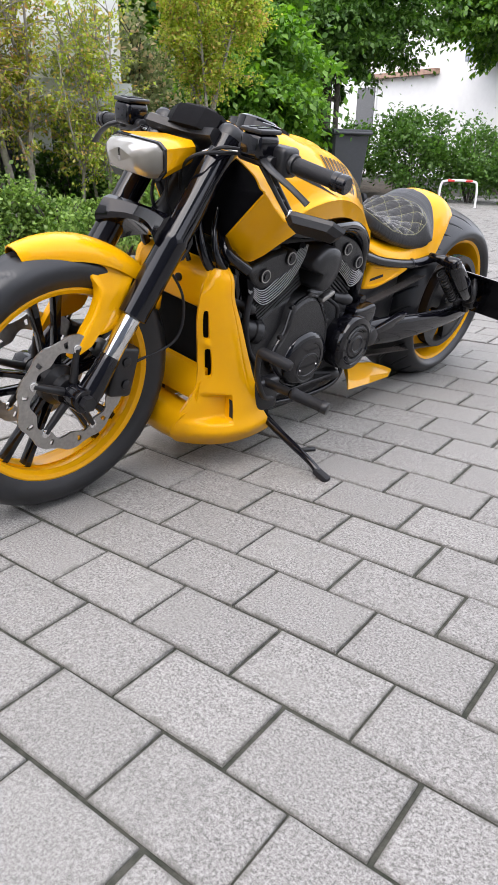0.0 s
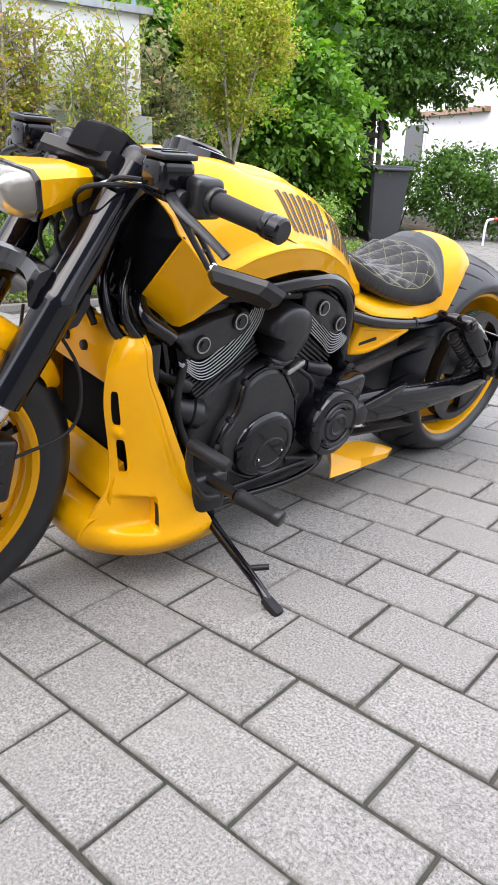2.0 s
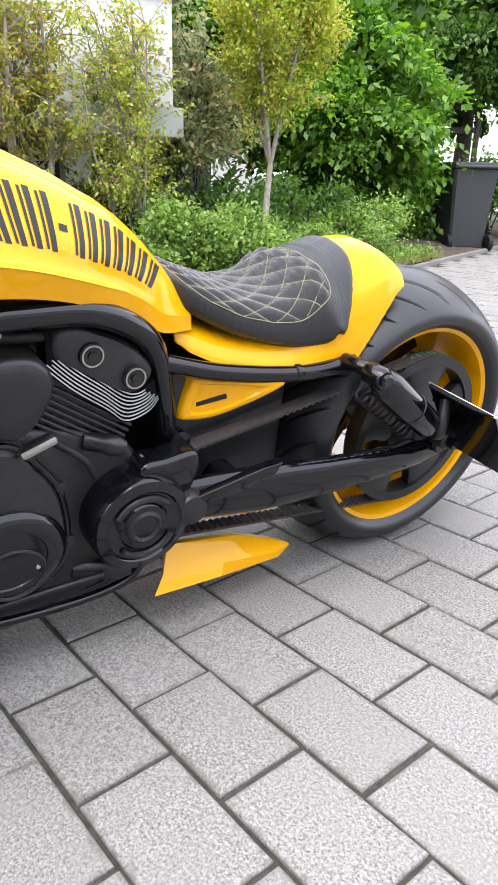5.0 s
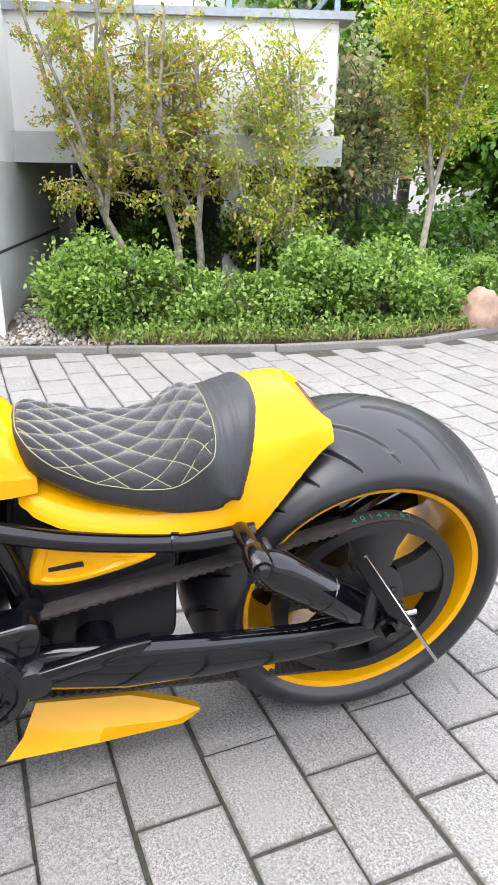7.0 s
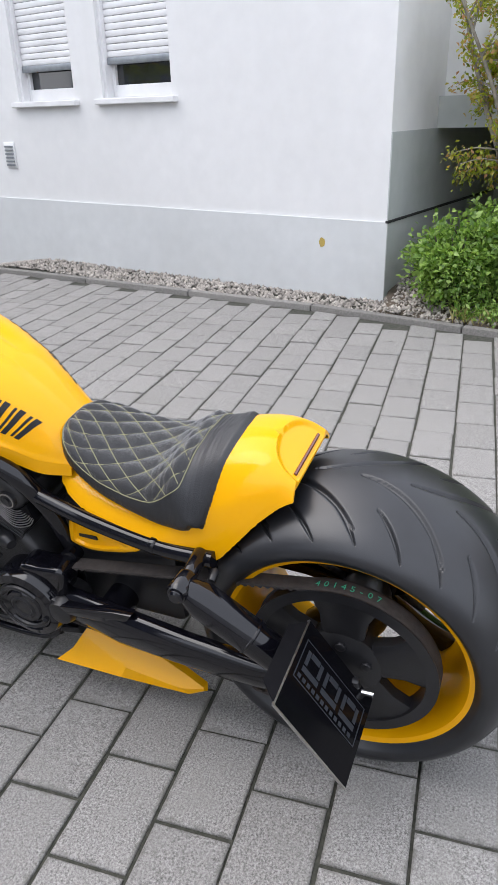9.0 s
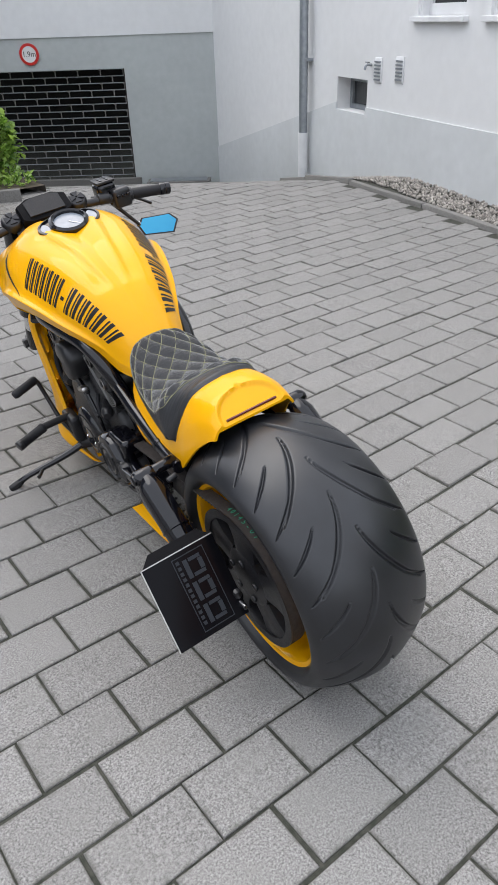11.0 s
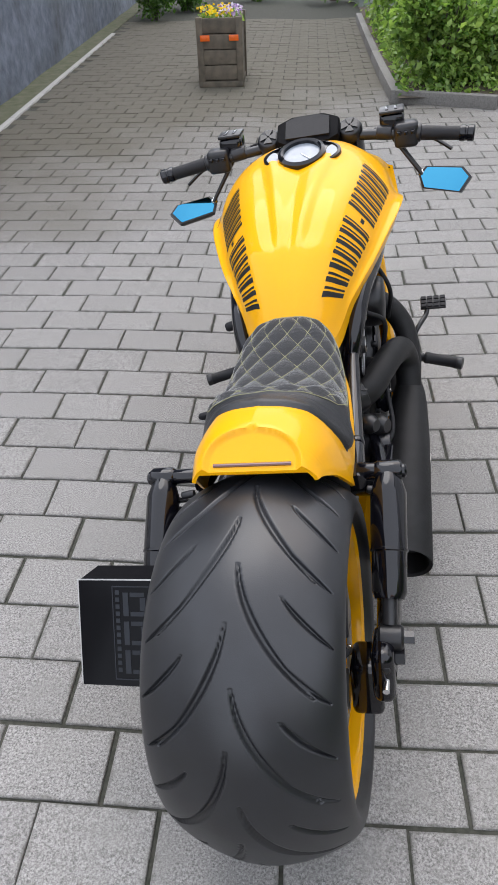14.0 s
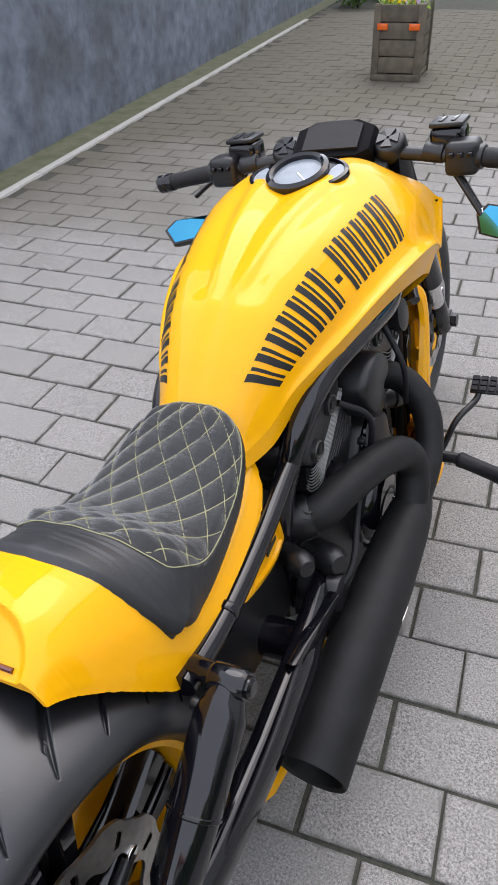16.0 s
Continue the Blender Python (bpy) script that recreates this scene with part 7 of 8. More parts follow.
# ---- V-twin engine ----
engine = thing("engine")
engine.parent = bike
tagged(engine, "black V-twin engine with milled cooling fins")
bp("crankcase", plate(curve_2d([(1.12, 0.24), (1.14, 0.36), (1.09, 0.46), (0.92, 0.50), (0.74, 0.47), (0.66, 0.36), (0.66, 0.22), (0.76, 0.15), (1.0, 0.14)], 40), -0.135, 0.135, 0.02, 3), "crackle", "", engine)


def cylinder(base, axis, s_tag, fin_u):
    """One cylinder: barrel, finned jacket, head and rocker cover."""
    ax = Vector((axis[0], 0, axis[1])).normalized()
    ac = Vector((ax.z, 0, -ax.x))
    o = Vector((base[0], 0, base[1]))
    def blk(u0, u1, w, d, bev, mat, name, parent=engine):
        m = Matrix((( ac.x, 0, ax.x, o.x), (0, 1, 0, 0), (ac.z, 0, ax.z, o.z), (0, 0, 0, 1)))
        return bp(name, moved(box(-w, w, -d, d, u0, u1, bev, 3), m), mat, "", parent)
    blk(0.0, 0.10, 0.082, 0.120, 0.02, "crackle", "barrel")
    blk(0.175, 0.275, 0.086, 0.118, 0.030, "crackle", "cylinder_head")
    blk(0.255, 0.300, 0.062, 0.100, 0.018, "satin", "rocker_cover")
    for k in range(9):
        u = 0.092 + k * 0.0105
        blk(u, u + 0.0060, 0.096 - 0.0008 * abs(k - 4), 0.134, 0.002, "crackle", "cooling_fin")
    blk(0.088, 0.19, 0.080, 0.126, 0.01, "crackle", "jacket")


cylinder((0.985, 0.395), (0.52, 0.855), 1, 0)
cylinder((0.865, 0.395), (-0.56, 0.83), -1, 0)
for x, z in ((1.134, 0.571), (1.036, 0.610), (0.774, 0.612), (0.702, 0.566)):
    for s in (1, -1):
        boss = bp("bolt_boss", stepped((x, s * 0.112, z), (x, s * 0.150, z), [(0.024, 0), (0.024, 0.5), (0.021, 0.8), (0.020, 1)], 24), "satin", "", engine)
        ringb = lathe([(0.0152, 0.0), (0.0152, 0.002), (0.0178, 0.002), (0.0178, 0.0)], 28, "Y", m=Matrix.Translation((x, s * 0.150 if s > 0 else -0.1525, z)), cap=False)
        bp("bolt_ring", ringb, "steel", "bright ring round a head bolt", boss)
        bp("bolt_head", rod((x, s * 0.148, z), (x, s * 0.1535, z), 0.008, segs=6), "satin", "", boss)
# smooth head covers over the finned edges
for outline in ([(1.190, 0.592), (1.182, 0.566), (1.172, 0.550), (1.130, 0.531), (1.06, 0.556), (0.992, 0.588), (0.990, 0.612), (1.02, 0.632), (1.11, 0.622)],
                [(0.836, 0.648), (0.800, 0.660), (0.722, 0.630), (0.672, 0.585), (0.668, 0.556), (0.70, 0.532), (0.745, 0.552), (0.80, 0.588), (0.835, 0.612)]):
    oo = curve_2d(outline, 44)
    hx_, hz_ = sum(p[0] for p in oo) / 44, sum(p[1] for p in oo) / 44
    for s in (1, -1):
        rings = [[(hx_ + (x - hx_) * k, s * y, hz_ + (z - hz_) * k) for x, z in oo] for k, y in ((1, 0.09), (1, 0.130), (0.96, 0.138), (0.85, 0.143), (0.5, 0.144))]
        bp("head_cover", loft(rings), "crackle", "black cylinder head cover", engine)
# milled fins that follow the head covers round
def fin_run(low, high, n, s):
    """Bright fin edges between two lines, each on a dark rib."""
    A_, B_ = spline([(x, 0, z) for x, z in low], 24), spline([(x, 0, z) for x, z in high], 24)
    for k in range(n):
        u = k / (n - 1)
        cut_ = round(3 * u)
        pts = [Vector((a.x + (b_.x - a.x) * u, s * 0.1415, a.z + (b_.z - a.z) * u)) for a, b_ in zip(A_, B_)][cut_:25 - cut_]
        bp("fin_edge", tube(pts, 0.0013, 6, n=0), "fin_edge", "bright milled fin edge" if k == 0 else "", engine)
    bp("fin_block", loft([[(a.x, s * y, a.z - 0.004) for a in A_] + [(b_.x, s * y, b_.z + 0.004) for b_ in reversed(B_)] for y in (0.10, 0.140)]), "dull_black", "", engine)


for s in (1, -1):
    fin_run([(1.186, 0.534), (1.122, 0.489), (1.060, 0.508), (1.010, 0.548), (0.972, 0.600), (0.962, 0.640)], [(1.196, 0.566), (1.135, 0.529), (1.085, 0.548), (1.040, 0.580), (1.006, 0.618), (0.994, 0.648)], 7, s)
    fin_run([(0.842, 0.596), (0.800, 0.556), (0.745, 0.515), (0.712, 0.489), (0.672, 0.500), (0.655, 0.520)], [(0.842, 0.648), (0.800, 0.606), (0.758, 0.572), (0.716, 0.540), (0.690, 0.535), (0.664, 0.550)], 8, s)
# intake cover between the cylinders
o = curve_2d([(0.845, 0.600), (0.87, 0.632), (0.92, 0.638), (0.962, 0.615), (0.972, 0.580), (0.935, 0.560), (0.945, 0.525), (0.905, 0.508), (0.872, 0.530), (0.85, 0.565)], 44)
rings = [[(0.908 + (x - 0.908) * k, y, 0.580 + (z - 0.580) * k) for x, z in o] for k, y in ((1, 0.10), (1, 0.172), (0.95, 0.184), (0.85, 0.190), (0.4, 0.193))]
bp("intake_cover", loft(rings), "satin", "black cover between the cylinders", engine)
bp("intake_cover", mirrored(loft([[(x, y, z) for x, y, z in r_] for r_ in rings])), "satin", "", engine)
bp("cylinder_link", moved(box(-0.03, 0.03, -0.012, 0.012, -0.008, 0.008, 0.006), Matrix.Translation((0.868, 0.168, 0.488)) @ Matrix.Rotation(0.35, 4, "Y")), "steel", "small bare steel link", engine)
# alternator / clutch cover with bolted rim
o = curve_2d([(1.008, 0.470), (0.955, 0.498), (0.899, 0.492), (0.862, 0.450), (0.828, 0.395), (0.815, 0.31), (0.830, 0.245), (0.885, 0.205), (0.955, 0.205), (1.020, 0.245), (1.072, 0.305), (1.066, 0.35), (1.030, 0.40)], 60)
cx, cz = 0.935, 0.335
for s in (1, -1):
    rings = [[(cx + (x - cx) * k, s * y, cz + (z - cz) * k) for x, z in o] for k, y in ((1.0, 0.12), (1.0, 0.150), (0.97, 0.156), (0.92, 0.158), (0.88, 0.166), (0.5, 0.170))]
    cov = bp("side_case", loft(rings), "satin" if s < 0 else "crackle", "black engine side case with bolted rim", engine)
    rim_pts = [Vector((cx + (x - cx) * 0.965, s * 0.158, cz + (z - cz) * 0.965)) for x, z in o]
    bp("case_rim", tube(rim_pts + [rim_pts[0]], 0.0055, 8, n=0), "black", "gloss black rim", cov)
    for k in range(0, 60, 6):
        x, z = o[k]
        p = Vector((cx + (x - cx) * 0.99, s * 0.150, cz + (z - cz) * 0.99))
        bp("case_bolt", disc(p, p + Vector((0, s * 0.014, 0)), 0.0085, 0.002, 14), "satin", "", cov)
    dome = [(0.10, 0.155), (0.098, 0.172), (0.088, 0.182), (0.070, 0.187), (0.062, 0.187), (0.060, 0.1845), (0.0, 0.186)]
    bp("case_dome", lathe([(r, s * a) for r, a in dome], 48, m=Matrix.Translation((0.925, 0, 0.300)) @ Matrix.Diagonal((1.0, 1, 0.86, 1))), "black", "gloss black round case dome", cov)
    bp("badge_ring", lathe([(0.046, s * 0.1855), (0.050, s * 0.1875), (0.054, s * 0.1855)], 40, m=Matrix.Translation((0.918, 0, 0.272)) @ Matrix.Diagonal((1, 1, 0.9, 1)), cap=False), "satin", "", cov)
    for dx in (-0.038, 0.038):
        bp("badge_screw", disc((0.918 + dx, s * 0.182, 0.274 - dx * 0.1), (0.918 + dx, s * 0.1885, 0.274 - dx * 0.1), 0.004), "chrome", "", cov)
# front pulley cover
pc = bp("pulley_cover", lathe([(0.092, 0.11), (0.092, 0.186), (0.086, 0.198), (0.070, 0.203), (0.066, 0.199), (0.046, 0.199), (0.042, 0.203), (0.0, 0.204)], 48, m=Matrix.Translation((0.700, 0, 0.312))), "black", "gloss black round pulley cover", engine)
for a0 in (0.5, 3.6):
    arc = [Vector((0.700 + 0.056 * math.cos(a0 + t * 1.9 / 10), 0.2015, 0.312 + 0.056 * math.sin(a0 + t * 1.9 / 10))) for t in range(11)]
    bp("raised_arc", tube(arc, 0.006, 8, n=0), "satin", "", pc)
bp("raised_ring", lathe([(0.020, 0.203), (0.026, 0.207), (0.032, 0.203)], 32, m=Matrix.Translation((0.700, 0, 0.312)), cap=False), "satin", "", pc)
bp("cover_ear", plate(curve_2d([(0.70, 0.412), (0.65, 0.420), (0.595, 0.425), (0.585, 0.395), (0.60, 0.35), (0.63, 0.32), (0.68, 0.34)], 30), 0.12, 0.182, 0.012, 3), "black", "", pc)
bp("cover_knob", stepped((0.605, 0.12, 0.318), (0.605, 0.205, 0.318), [(0.034, 0), (0.034, 0.8), (0.028, 0.95), (0.01, 1)], 28), "satin", "", pc)
# small engine furniture
for k, (p, q, r) in enumerate([((1.17, 0.11, 0.42), (1.10, 0.14, 0.40), 0.030), ((1.20, 0.09, 0.50), (1.14, 0.13, 0.47), 0.018), ((0.78, 0.13, 0.46), (0.72, 0.16, 0.45), 0.016), ((0.80, 0.12, 0.20), (0.70, 0.15, 0.19), 0.02),
                               ((1.10, -0.11, 0.42), (1.16, -0.15, 0.41), 0.026), ((0.80, -0.12, 0.46), (0.74, -0.17, 0.47), 0.022), ((0.60, -0.11, 0.42), (0.56, -0.17, 0.43), 0.02), ((0.68, -0.12, 0.36), (0.64, -0.19, 0.37), 0.024)]):
    bp("fitting", stepped(p, q, [(r, 0), (r, 0.5), (r * 1.15, 0.55), (r * 1.15, 0.8), (r * 0.7, 1)], 20), "satin", "", engine)
for k, pts in enumerate([[(1.16, 0.13, 0.55), (1.19, 0.15, 0.45), (1.16, 0.15, 0.36), (1.10, 0.14, 0.30)], [(1.10, 0.14, 0.66), (1.0, 0.16, 0.665), (0.9, 0.15, 0.655), (0.82, 0.12, 0.64)],
                         [(0.83, 0.14, 0.47), (0.79, 0.16, 0.44), (0.77, 0.155, 0.40)], [(0.80, -0.15, 0.60), (0.84, -0.19, 0.55), (0.86, -0.18, 0.46)], [(1.05, -0.14, 0.66), (1.02, -0.2, 0.56), (1.06, -0.19, 0.45)], [(0.60, -0.16, 0.30), (0.66, -0.20, 0.34), (0.74, -0.19, 0.40), (0.80, -0.18, 0.45)]]):
    bp("hose", tube(pts, 0.009 if k < 2 else 0.006, 10, n=24), "rubber", "black hose" if k == 0 else "", engine)
for s in (1, -1):
    bp("coil_bracket", moved(box(-0.022, 0.022, -0.006, 0.006, -0.012, 0.012, 0.003), Matrix.Translation((0.93, s * 0.155, 0.668))), "steel" if s > 0 else "satin", "", engine)
    bp("lower_rail", tube([(1.06, s * 0.145, 0.165), (0.9, s * 0.150, 0.150), (0.76, s * 0.150, 0.150), (0.69, s * 0.150, 0.175), (0.665, s * 0.145, 0.24)], 0.0085, 10, n=30), "black", "", engine)
    bp("sump", box(0.72, 1.08, s * 0.06 - 0.05, s * 0.06 + 0.05, 0.10, 0.16, 0.015), "satin", "", engine)
bp("linkage", rod((1.08, 0.165, 0.20), (0.76, 0.165, 0.205), 0.006), "satin", "", engine)

# ---- swingarm, belt drive and shocks ----
swing = thing("swingarm")
swing.parent = bike
tagged(swing, "gloss black swingarm")
for s in (1, -1):
    rings = []
    for x, zc, hz, yc, hy in ((0.66, 0.315, 0.040, 0.150, 0.022), (0.56, 0.318, 0.048, 0.168, 0.024), (0.46, 0.318, 0.052, 0.184, 0.026), (0.30, 0.314, 0.044, 0.194, 0.025), (0.15, 0.312, 0.036, 0.198, 0.024), (0.04, 0.318, 0.036, 0.198, 0.022), (-0.03, 0.325, 0.026, 0.196, 0.018)):
        rings.append([(x, s * (yc + hy * math.cos(a)), zc + hz * math.sin(a) * (1 if abs(math.sin(a)) < 0.9 else 0.96)) for a in [2 * math.pi * k / 20 for k in range(20)]])
    bp("arm", loft(rings), "black", "", swing)
    bp("arm_step", plate([(0.60, 0.345), (0.46, 0.372), (0.415, 0.376), (0.43, 0.352), (0.46, 0.335), (0.58, 0.325)], s * 0.178, s * 0.203, 0.006), "black", "", swing)
    bp("pivot", disc((0.625, s * 0.12, 0.318), (0.625, s * 0.195, 0.318), 0.034), "satin", "", swing)
    bp("axle_plate", moved(box(-0.05, 0.06, -0.010, 0.010, -0.030, 0.034, 0.008), Matrix.Translation((0.0, s * 0.196, 0.330))), "satin", "", swing)
    bp("axle_nut", rod((0, s * 0.20, 0.335), (0, s * 0.228, 0.335), 0.017, segs=6), "satin", "", swing)
    bp("adjuster", rod((-0.03, s * 0.197, 0.333), (-0.075, s * 0.197, 0.336), 0.006), "chrome", "", swing)
bp("cross_member", rod((0.50, -0.17, 0.315), (0.50, 0.17, 0.315), 0.035), "black", "", swing)
for s in (1, -1):
    sh = thing("shock_absorber")
    sh.parent = bike
    tagged(sh, "gloss black covered shock absorber")
    out_ = 0.236 if s > 0 else 0.208
    a, c = Vector((0.256, s * out_, 0.543)), Vector((0.015, s * (out_ - 0.004), 0.365))
    d = (c - a).normalized()
    part("top_eye", stepped(a - Vector((0, s * 0.024, 0)), a + Vector((0, s * 0.026, 0)), [(0.017, 0), (0.021, 0.12), (0.021, 0.88), (0.017, 1)], 28), M["black"], sh)
    part("top_bolt", stepped(a + Vector((0, s * 0.022, 0)), a + Vector((0, s * 0.034, 0)), [(0.014, 0), (0.014, 0.7), (0.010, 1)], 16), M["black"], sh)
    part("body", stepped(a + d * 0.012, a + d * 0.235, [(0.017, -0.06), (0.026, 0.03), (0.033, 0.13), (0.033, 0.60), (0.0345, 0.605), (0.0345, 0.62), (0.032, 0.63), (0.031, 0.94), (0.026, 1)], 36), M["black"], sh)
    part("rod", rod(a + d * 0.23, c - d * 0.02, 0.014), M["satin"], sh)
    part("bottom_eye", stepped(c - Vector((0, s * 0.020, 0)), c + Vector((0, s * 0.024, 0)), [(0.018, 0), (0.022, 0.1), (0.022, 0.9), (0.018, 1)], 24), M["satin"], sh)
    part("bottom_bolt", rod(c + Vector((0, s * 0.02, 0)), c + Vector((0, s * 0.042, 0)), 0.012, segs=6), M["black"], sh)
    # coil spring behind
    if s < 0:
        continue
    coil = [a + d * (0.03 + 0.19 * k / 120) + (Vector((0.02, -s * 0.030, -0.03)) + 0.017 * (Vector((0, 1, 0)) * math.cos(k * 0.55) + d.cross(Vector((0, 1, 0))) * math.sin(k * 0.55))) for k in range(121)]
    part("spring", tube(coil, 0.0036, 6, n=0), M["satin"], sh)

# rear pulley with windows
pulley = thing("rear_pulley")
pulley.parent = bike
tagged(pulley, "large black belt pulley with open windows")
PR, PY0, PY1 = 0.176, 0.112, 0.150
part("toothed_rim", lathe([(PR, PY0), (PR + 0.004, PY0), (PR + 0.004, PY0 + 0.003), (PR, PY0 + 0.004), (PR, PY1 - 0.004), (PR + 0.005, PY1 - 0.003), (PR + 0.005, PY1), (PR - 0.018, PY1), (PR - 0.022, PY0), (PR, PY0)], 96, m=Matrix.Translation(R_W), cap=False), M["satin"], pulley)
part("pulley_hub", lathe([(0.03, PY0 - 0.01), (0.075, PY0), (0.078, PY1 - 0.006), (0.06, PY1), (0.03, PY1 + 0.004)], 48, m=Matrix.Translation(R_W)), M["satin"], pulley)
for k in range(5):
    a = 2 * math.pi * k / 5 + 0.35
    rings = []
    for r, w in ((0.070, 0.040), (0.11, 0.044), (0.158, 0.066)):
        c = R_W + Vector((math.cos(a) * r, 0, math.sin(a) * r))
        t = Vector((-math.sin(a), 0, math.cos(a)))
        rings.append([c + t * (w * q) + Vector((0, y, 0)) for q, y in ((-1, PY0 + 0.006), (1, PY0 + 0.006), (1, PY1 - 0.010), (0.7, PY1 - 0.005), (-0.7, PY1 - 0.005), (-1, PY1 - 0.010))])
    part("pulley_spoke", loft(rings), M["satin"], pulley)
    c = R_W + Vector((math.cos(a) * 0.052, 0, math.sin(a) * 0.052))
    part("pulley_bolt", disc(c + Vector((0, PY1, 0)), c + Vector((0, PY1 + 0.008, 0)), 0.010), M["satin"], pulley)


def belt():
    """A toothed belt round both pulleys."""
    c1, r1, c2, r2 = Vector((0, 0.335)), PR + 0.001, Vector((0.70, 0.312)), 0.072
    d = c2 - c1
    L = d.length
    ang = math.atan2(d.y, d.x)
    k = math.acos((r1 - r2) / L)
    pts = []
    for i in range(61):
        a = ang + k + (2 * math.pi - 2 * k) * i / 60
        pts.append((c1 + r1 * Vector((math.cos(a), math.sin(a))), Vector((math.cos(a), math.sin(a)))))
    for i in range(1, 60):
        pts.append((pts[60][0].lerp(c2 + r2 * pts[60][1], i / 60), pts[60][1]))
    for i in range(31):
        a = ang - k + 2 * k * i / 30
        pts.append((c2 + r2 * Vector((math.cos(a), math.sin(a))), Vector((math.cos(a), math.sin(a)))))
    q0, q1 = pts[-1], pts[0]
    for i in range(1, 60):
        pts.append((q0[0].lerp(q1[0], i / 60), q0[1]))
    b = bmesh.new()
    y0, y1, T = PY0 + 0.004, PY1 - 0.003, 0.0042
    fine = []
    for i in range(len(pts)):
        p, n = pts[i]
        q, m_ = pts[(i + 1) % len(pts)]
        steps = max(1, round((q - p).length / 0.0035))
        for t in range(steps):
            fine.append((p.lerp(q, t / steps), n.lerp(m_, t / steps).normalized()))
    rings = []
    for i, (p, n) in enumerate(fine):
        tooth = 0.0035 if (i // 2) % 2 == 0 else 0.0
        a, c = p + n * T, p - n * tooth
        rings.append([b.verts.new((a.x, y0, a.y)), b.verts.new((a.x, y1, a.y)), b.verts.new((c.x, y1, c.y)), b.verts.new((c.x, y0, c.y))])
    for i in range(len(rings)):
        p, q = rings[i], rings[(i + 1) % len(rings)]
        for j in range(4):
            b.faces.new((p[j], p[(j + 1) % 4], q[(j + 1) % 4], q[j]))
    return b


bl = bp("drive_belt", belt(), "belt", "black toothed drive belt with green figures", angle=20)
for k, ch in enumerate("40145-07"):
    a = radians(76 + k * 5.0)
    r = PR + 0.0060
    t = text_mesh(ch, 0.018, 0.0002)
    m = Matrix.Translation(R_W + Vector((r * math.cos(a), (PY0 + PY1) / 2, r * math.sin(a)))) @ Matrix.Rotation(math.pi / 2 - a, 4, "Y") @ Matrix.Rotation(math.pi, 4, "Z")
    bp("figure", moved(t, m), "green_ink", "", bl, smooth=False)
# housing round the axle end, on the side of the disc
bp("axle_block", moved(box(-0.050, 0.046, -0.020, 0.020, -0.062, 0.046, 0.018, 4), Matrix.Translation((-0.004, -0.192, 0.330)) @ Matrix.Rotation(0.25, 4, "Y")), "black", "gloss black axle housing")
# rear caliper on the other side
cal = bp("rear_caliper", moved(box(-0.045, 0.045, -0.030, 0.030, -0.055, 0.055, 0.014, 3), Matrix.Translation((0.03, -0.155, 0.225)) @ Matrix.Rotation(0.3, 4, "Y")), "black", "gloss black rear brake caliper")
for dz in (-0.03, 0.03):
    bp("bolt", disc((0.03 + dz * 0.3, -0.183, 0.225 + dz), (0.03 + dz * 0.3, -0.194, 0.225 + dz), 0.012), "satin", "", cal)
bp("brake_line", tube([(0.06, -0.17, 0.27), (0.14, -0.21, 0.33), (0.3, -0.215, 0.36), (0.5, -0.19, 0.36)], 0.005, 8, n=24), "rubber", "")

# ---- plate holder ----
ph = thing("plate_holder")
ph.parent = bike
tagged(ph, "gloss black side-mounted plate with faded lettering")
e_w = Vector((0.0, -1, 0.0))
p_top = Vector((0.042, 0.366, 0.478))
e_d = (Vector((-0.069, 0.368, 0.316)) - p_top).normalized()
e_n = e_w.cross(e_d).normalized()
PWD, PLN = 0.178, 0.200


def on_plate(u, v, h=0.0):
    return p_top + e_w * (u * PWD) + e_d * (v * PLN) + e_n * h


def plate_box(u0, u1, v0, v1, h0, h1):
    return loft([[on_plate(u0, v0, h), on_plate(u1, v0, h), on_plate(u1, v1, h), on_plate(u0, v1, h)] for h in (h0, h1)])


outward = 1 if e_n.x < 0 else -1
part("plate", plate_box(0, 1, 0, 1, 0, -outward * 0.003), M["plate_black"], ph, smooth=False)
part("bright_edge", plate_box(-0.008, 0.004, 0, 1, 0.001 * outward, -outward * 0.004), M["steel"], ph, smooth=False)
part("top_flange", loft([[on_plate(0.02, 0, 0), on_plate(0.98, 0, 0), on_plate(0.98, 0, -outward * 0.003), on_plate(0.02, 0, -outward * 0.003)],
                         [on_plate(0.18, 0, 0) + Vector((0.030, 0, 0.006)), on_plate(0.86, 0, 0) + Vector((0.030, 0, 0.006)), on_plate(0.86, 0, 0) + Vector((0.030, 0, 0.003)), on_plate(0.18, 0, 0) + Vector((0.030, 0, 0.003))]]), M["dull_black"], ph, smooth=False)
part("bright_edge", plate_box(0.0, 1.0, -0.006, 0.006, 0.001 * outward, -outward * 0.004), M["steel"], ph, smooth=False)
part("bracket", tube([on_plate(0.7, 0.10) + Vector((0.012, 0, 0.0)), (0.06, 0.26, 0.40), (0.03, 0.225, 0.37)], 0.012, 12, n=14), M["satin"], ph)
def frame_bar(u0, u1, v0, v1):
    part("border", plate_box(u0, u1, v0, v1, 0.0002 * outward, 0.0009 * outward), M["faded_ink"], ph, smooth=False)


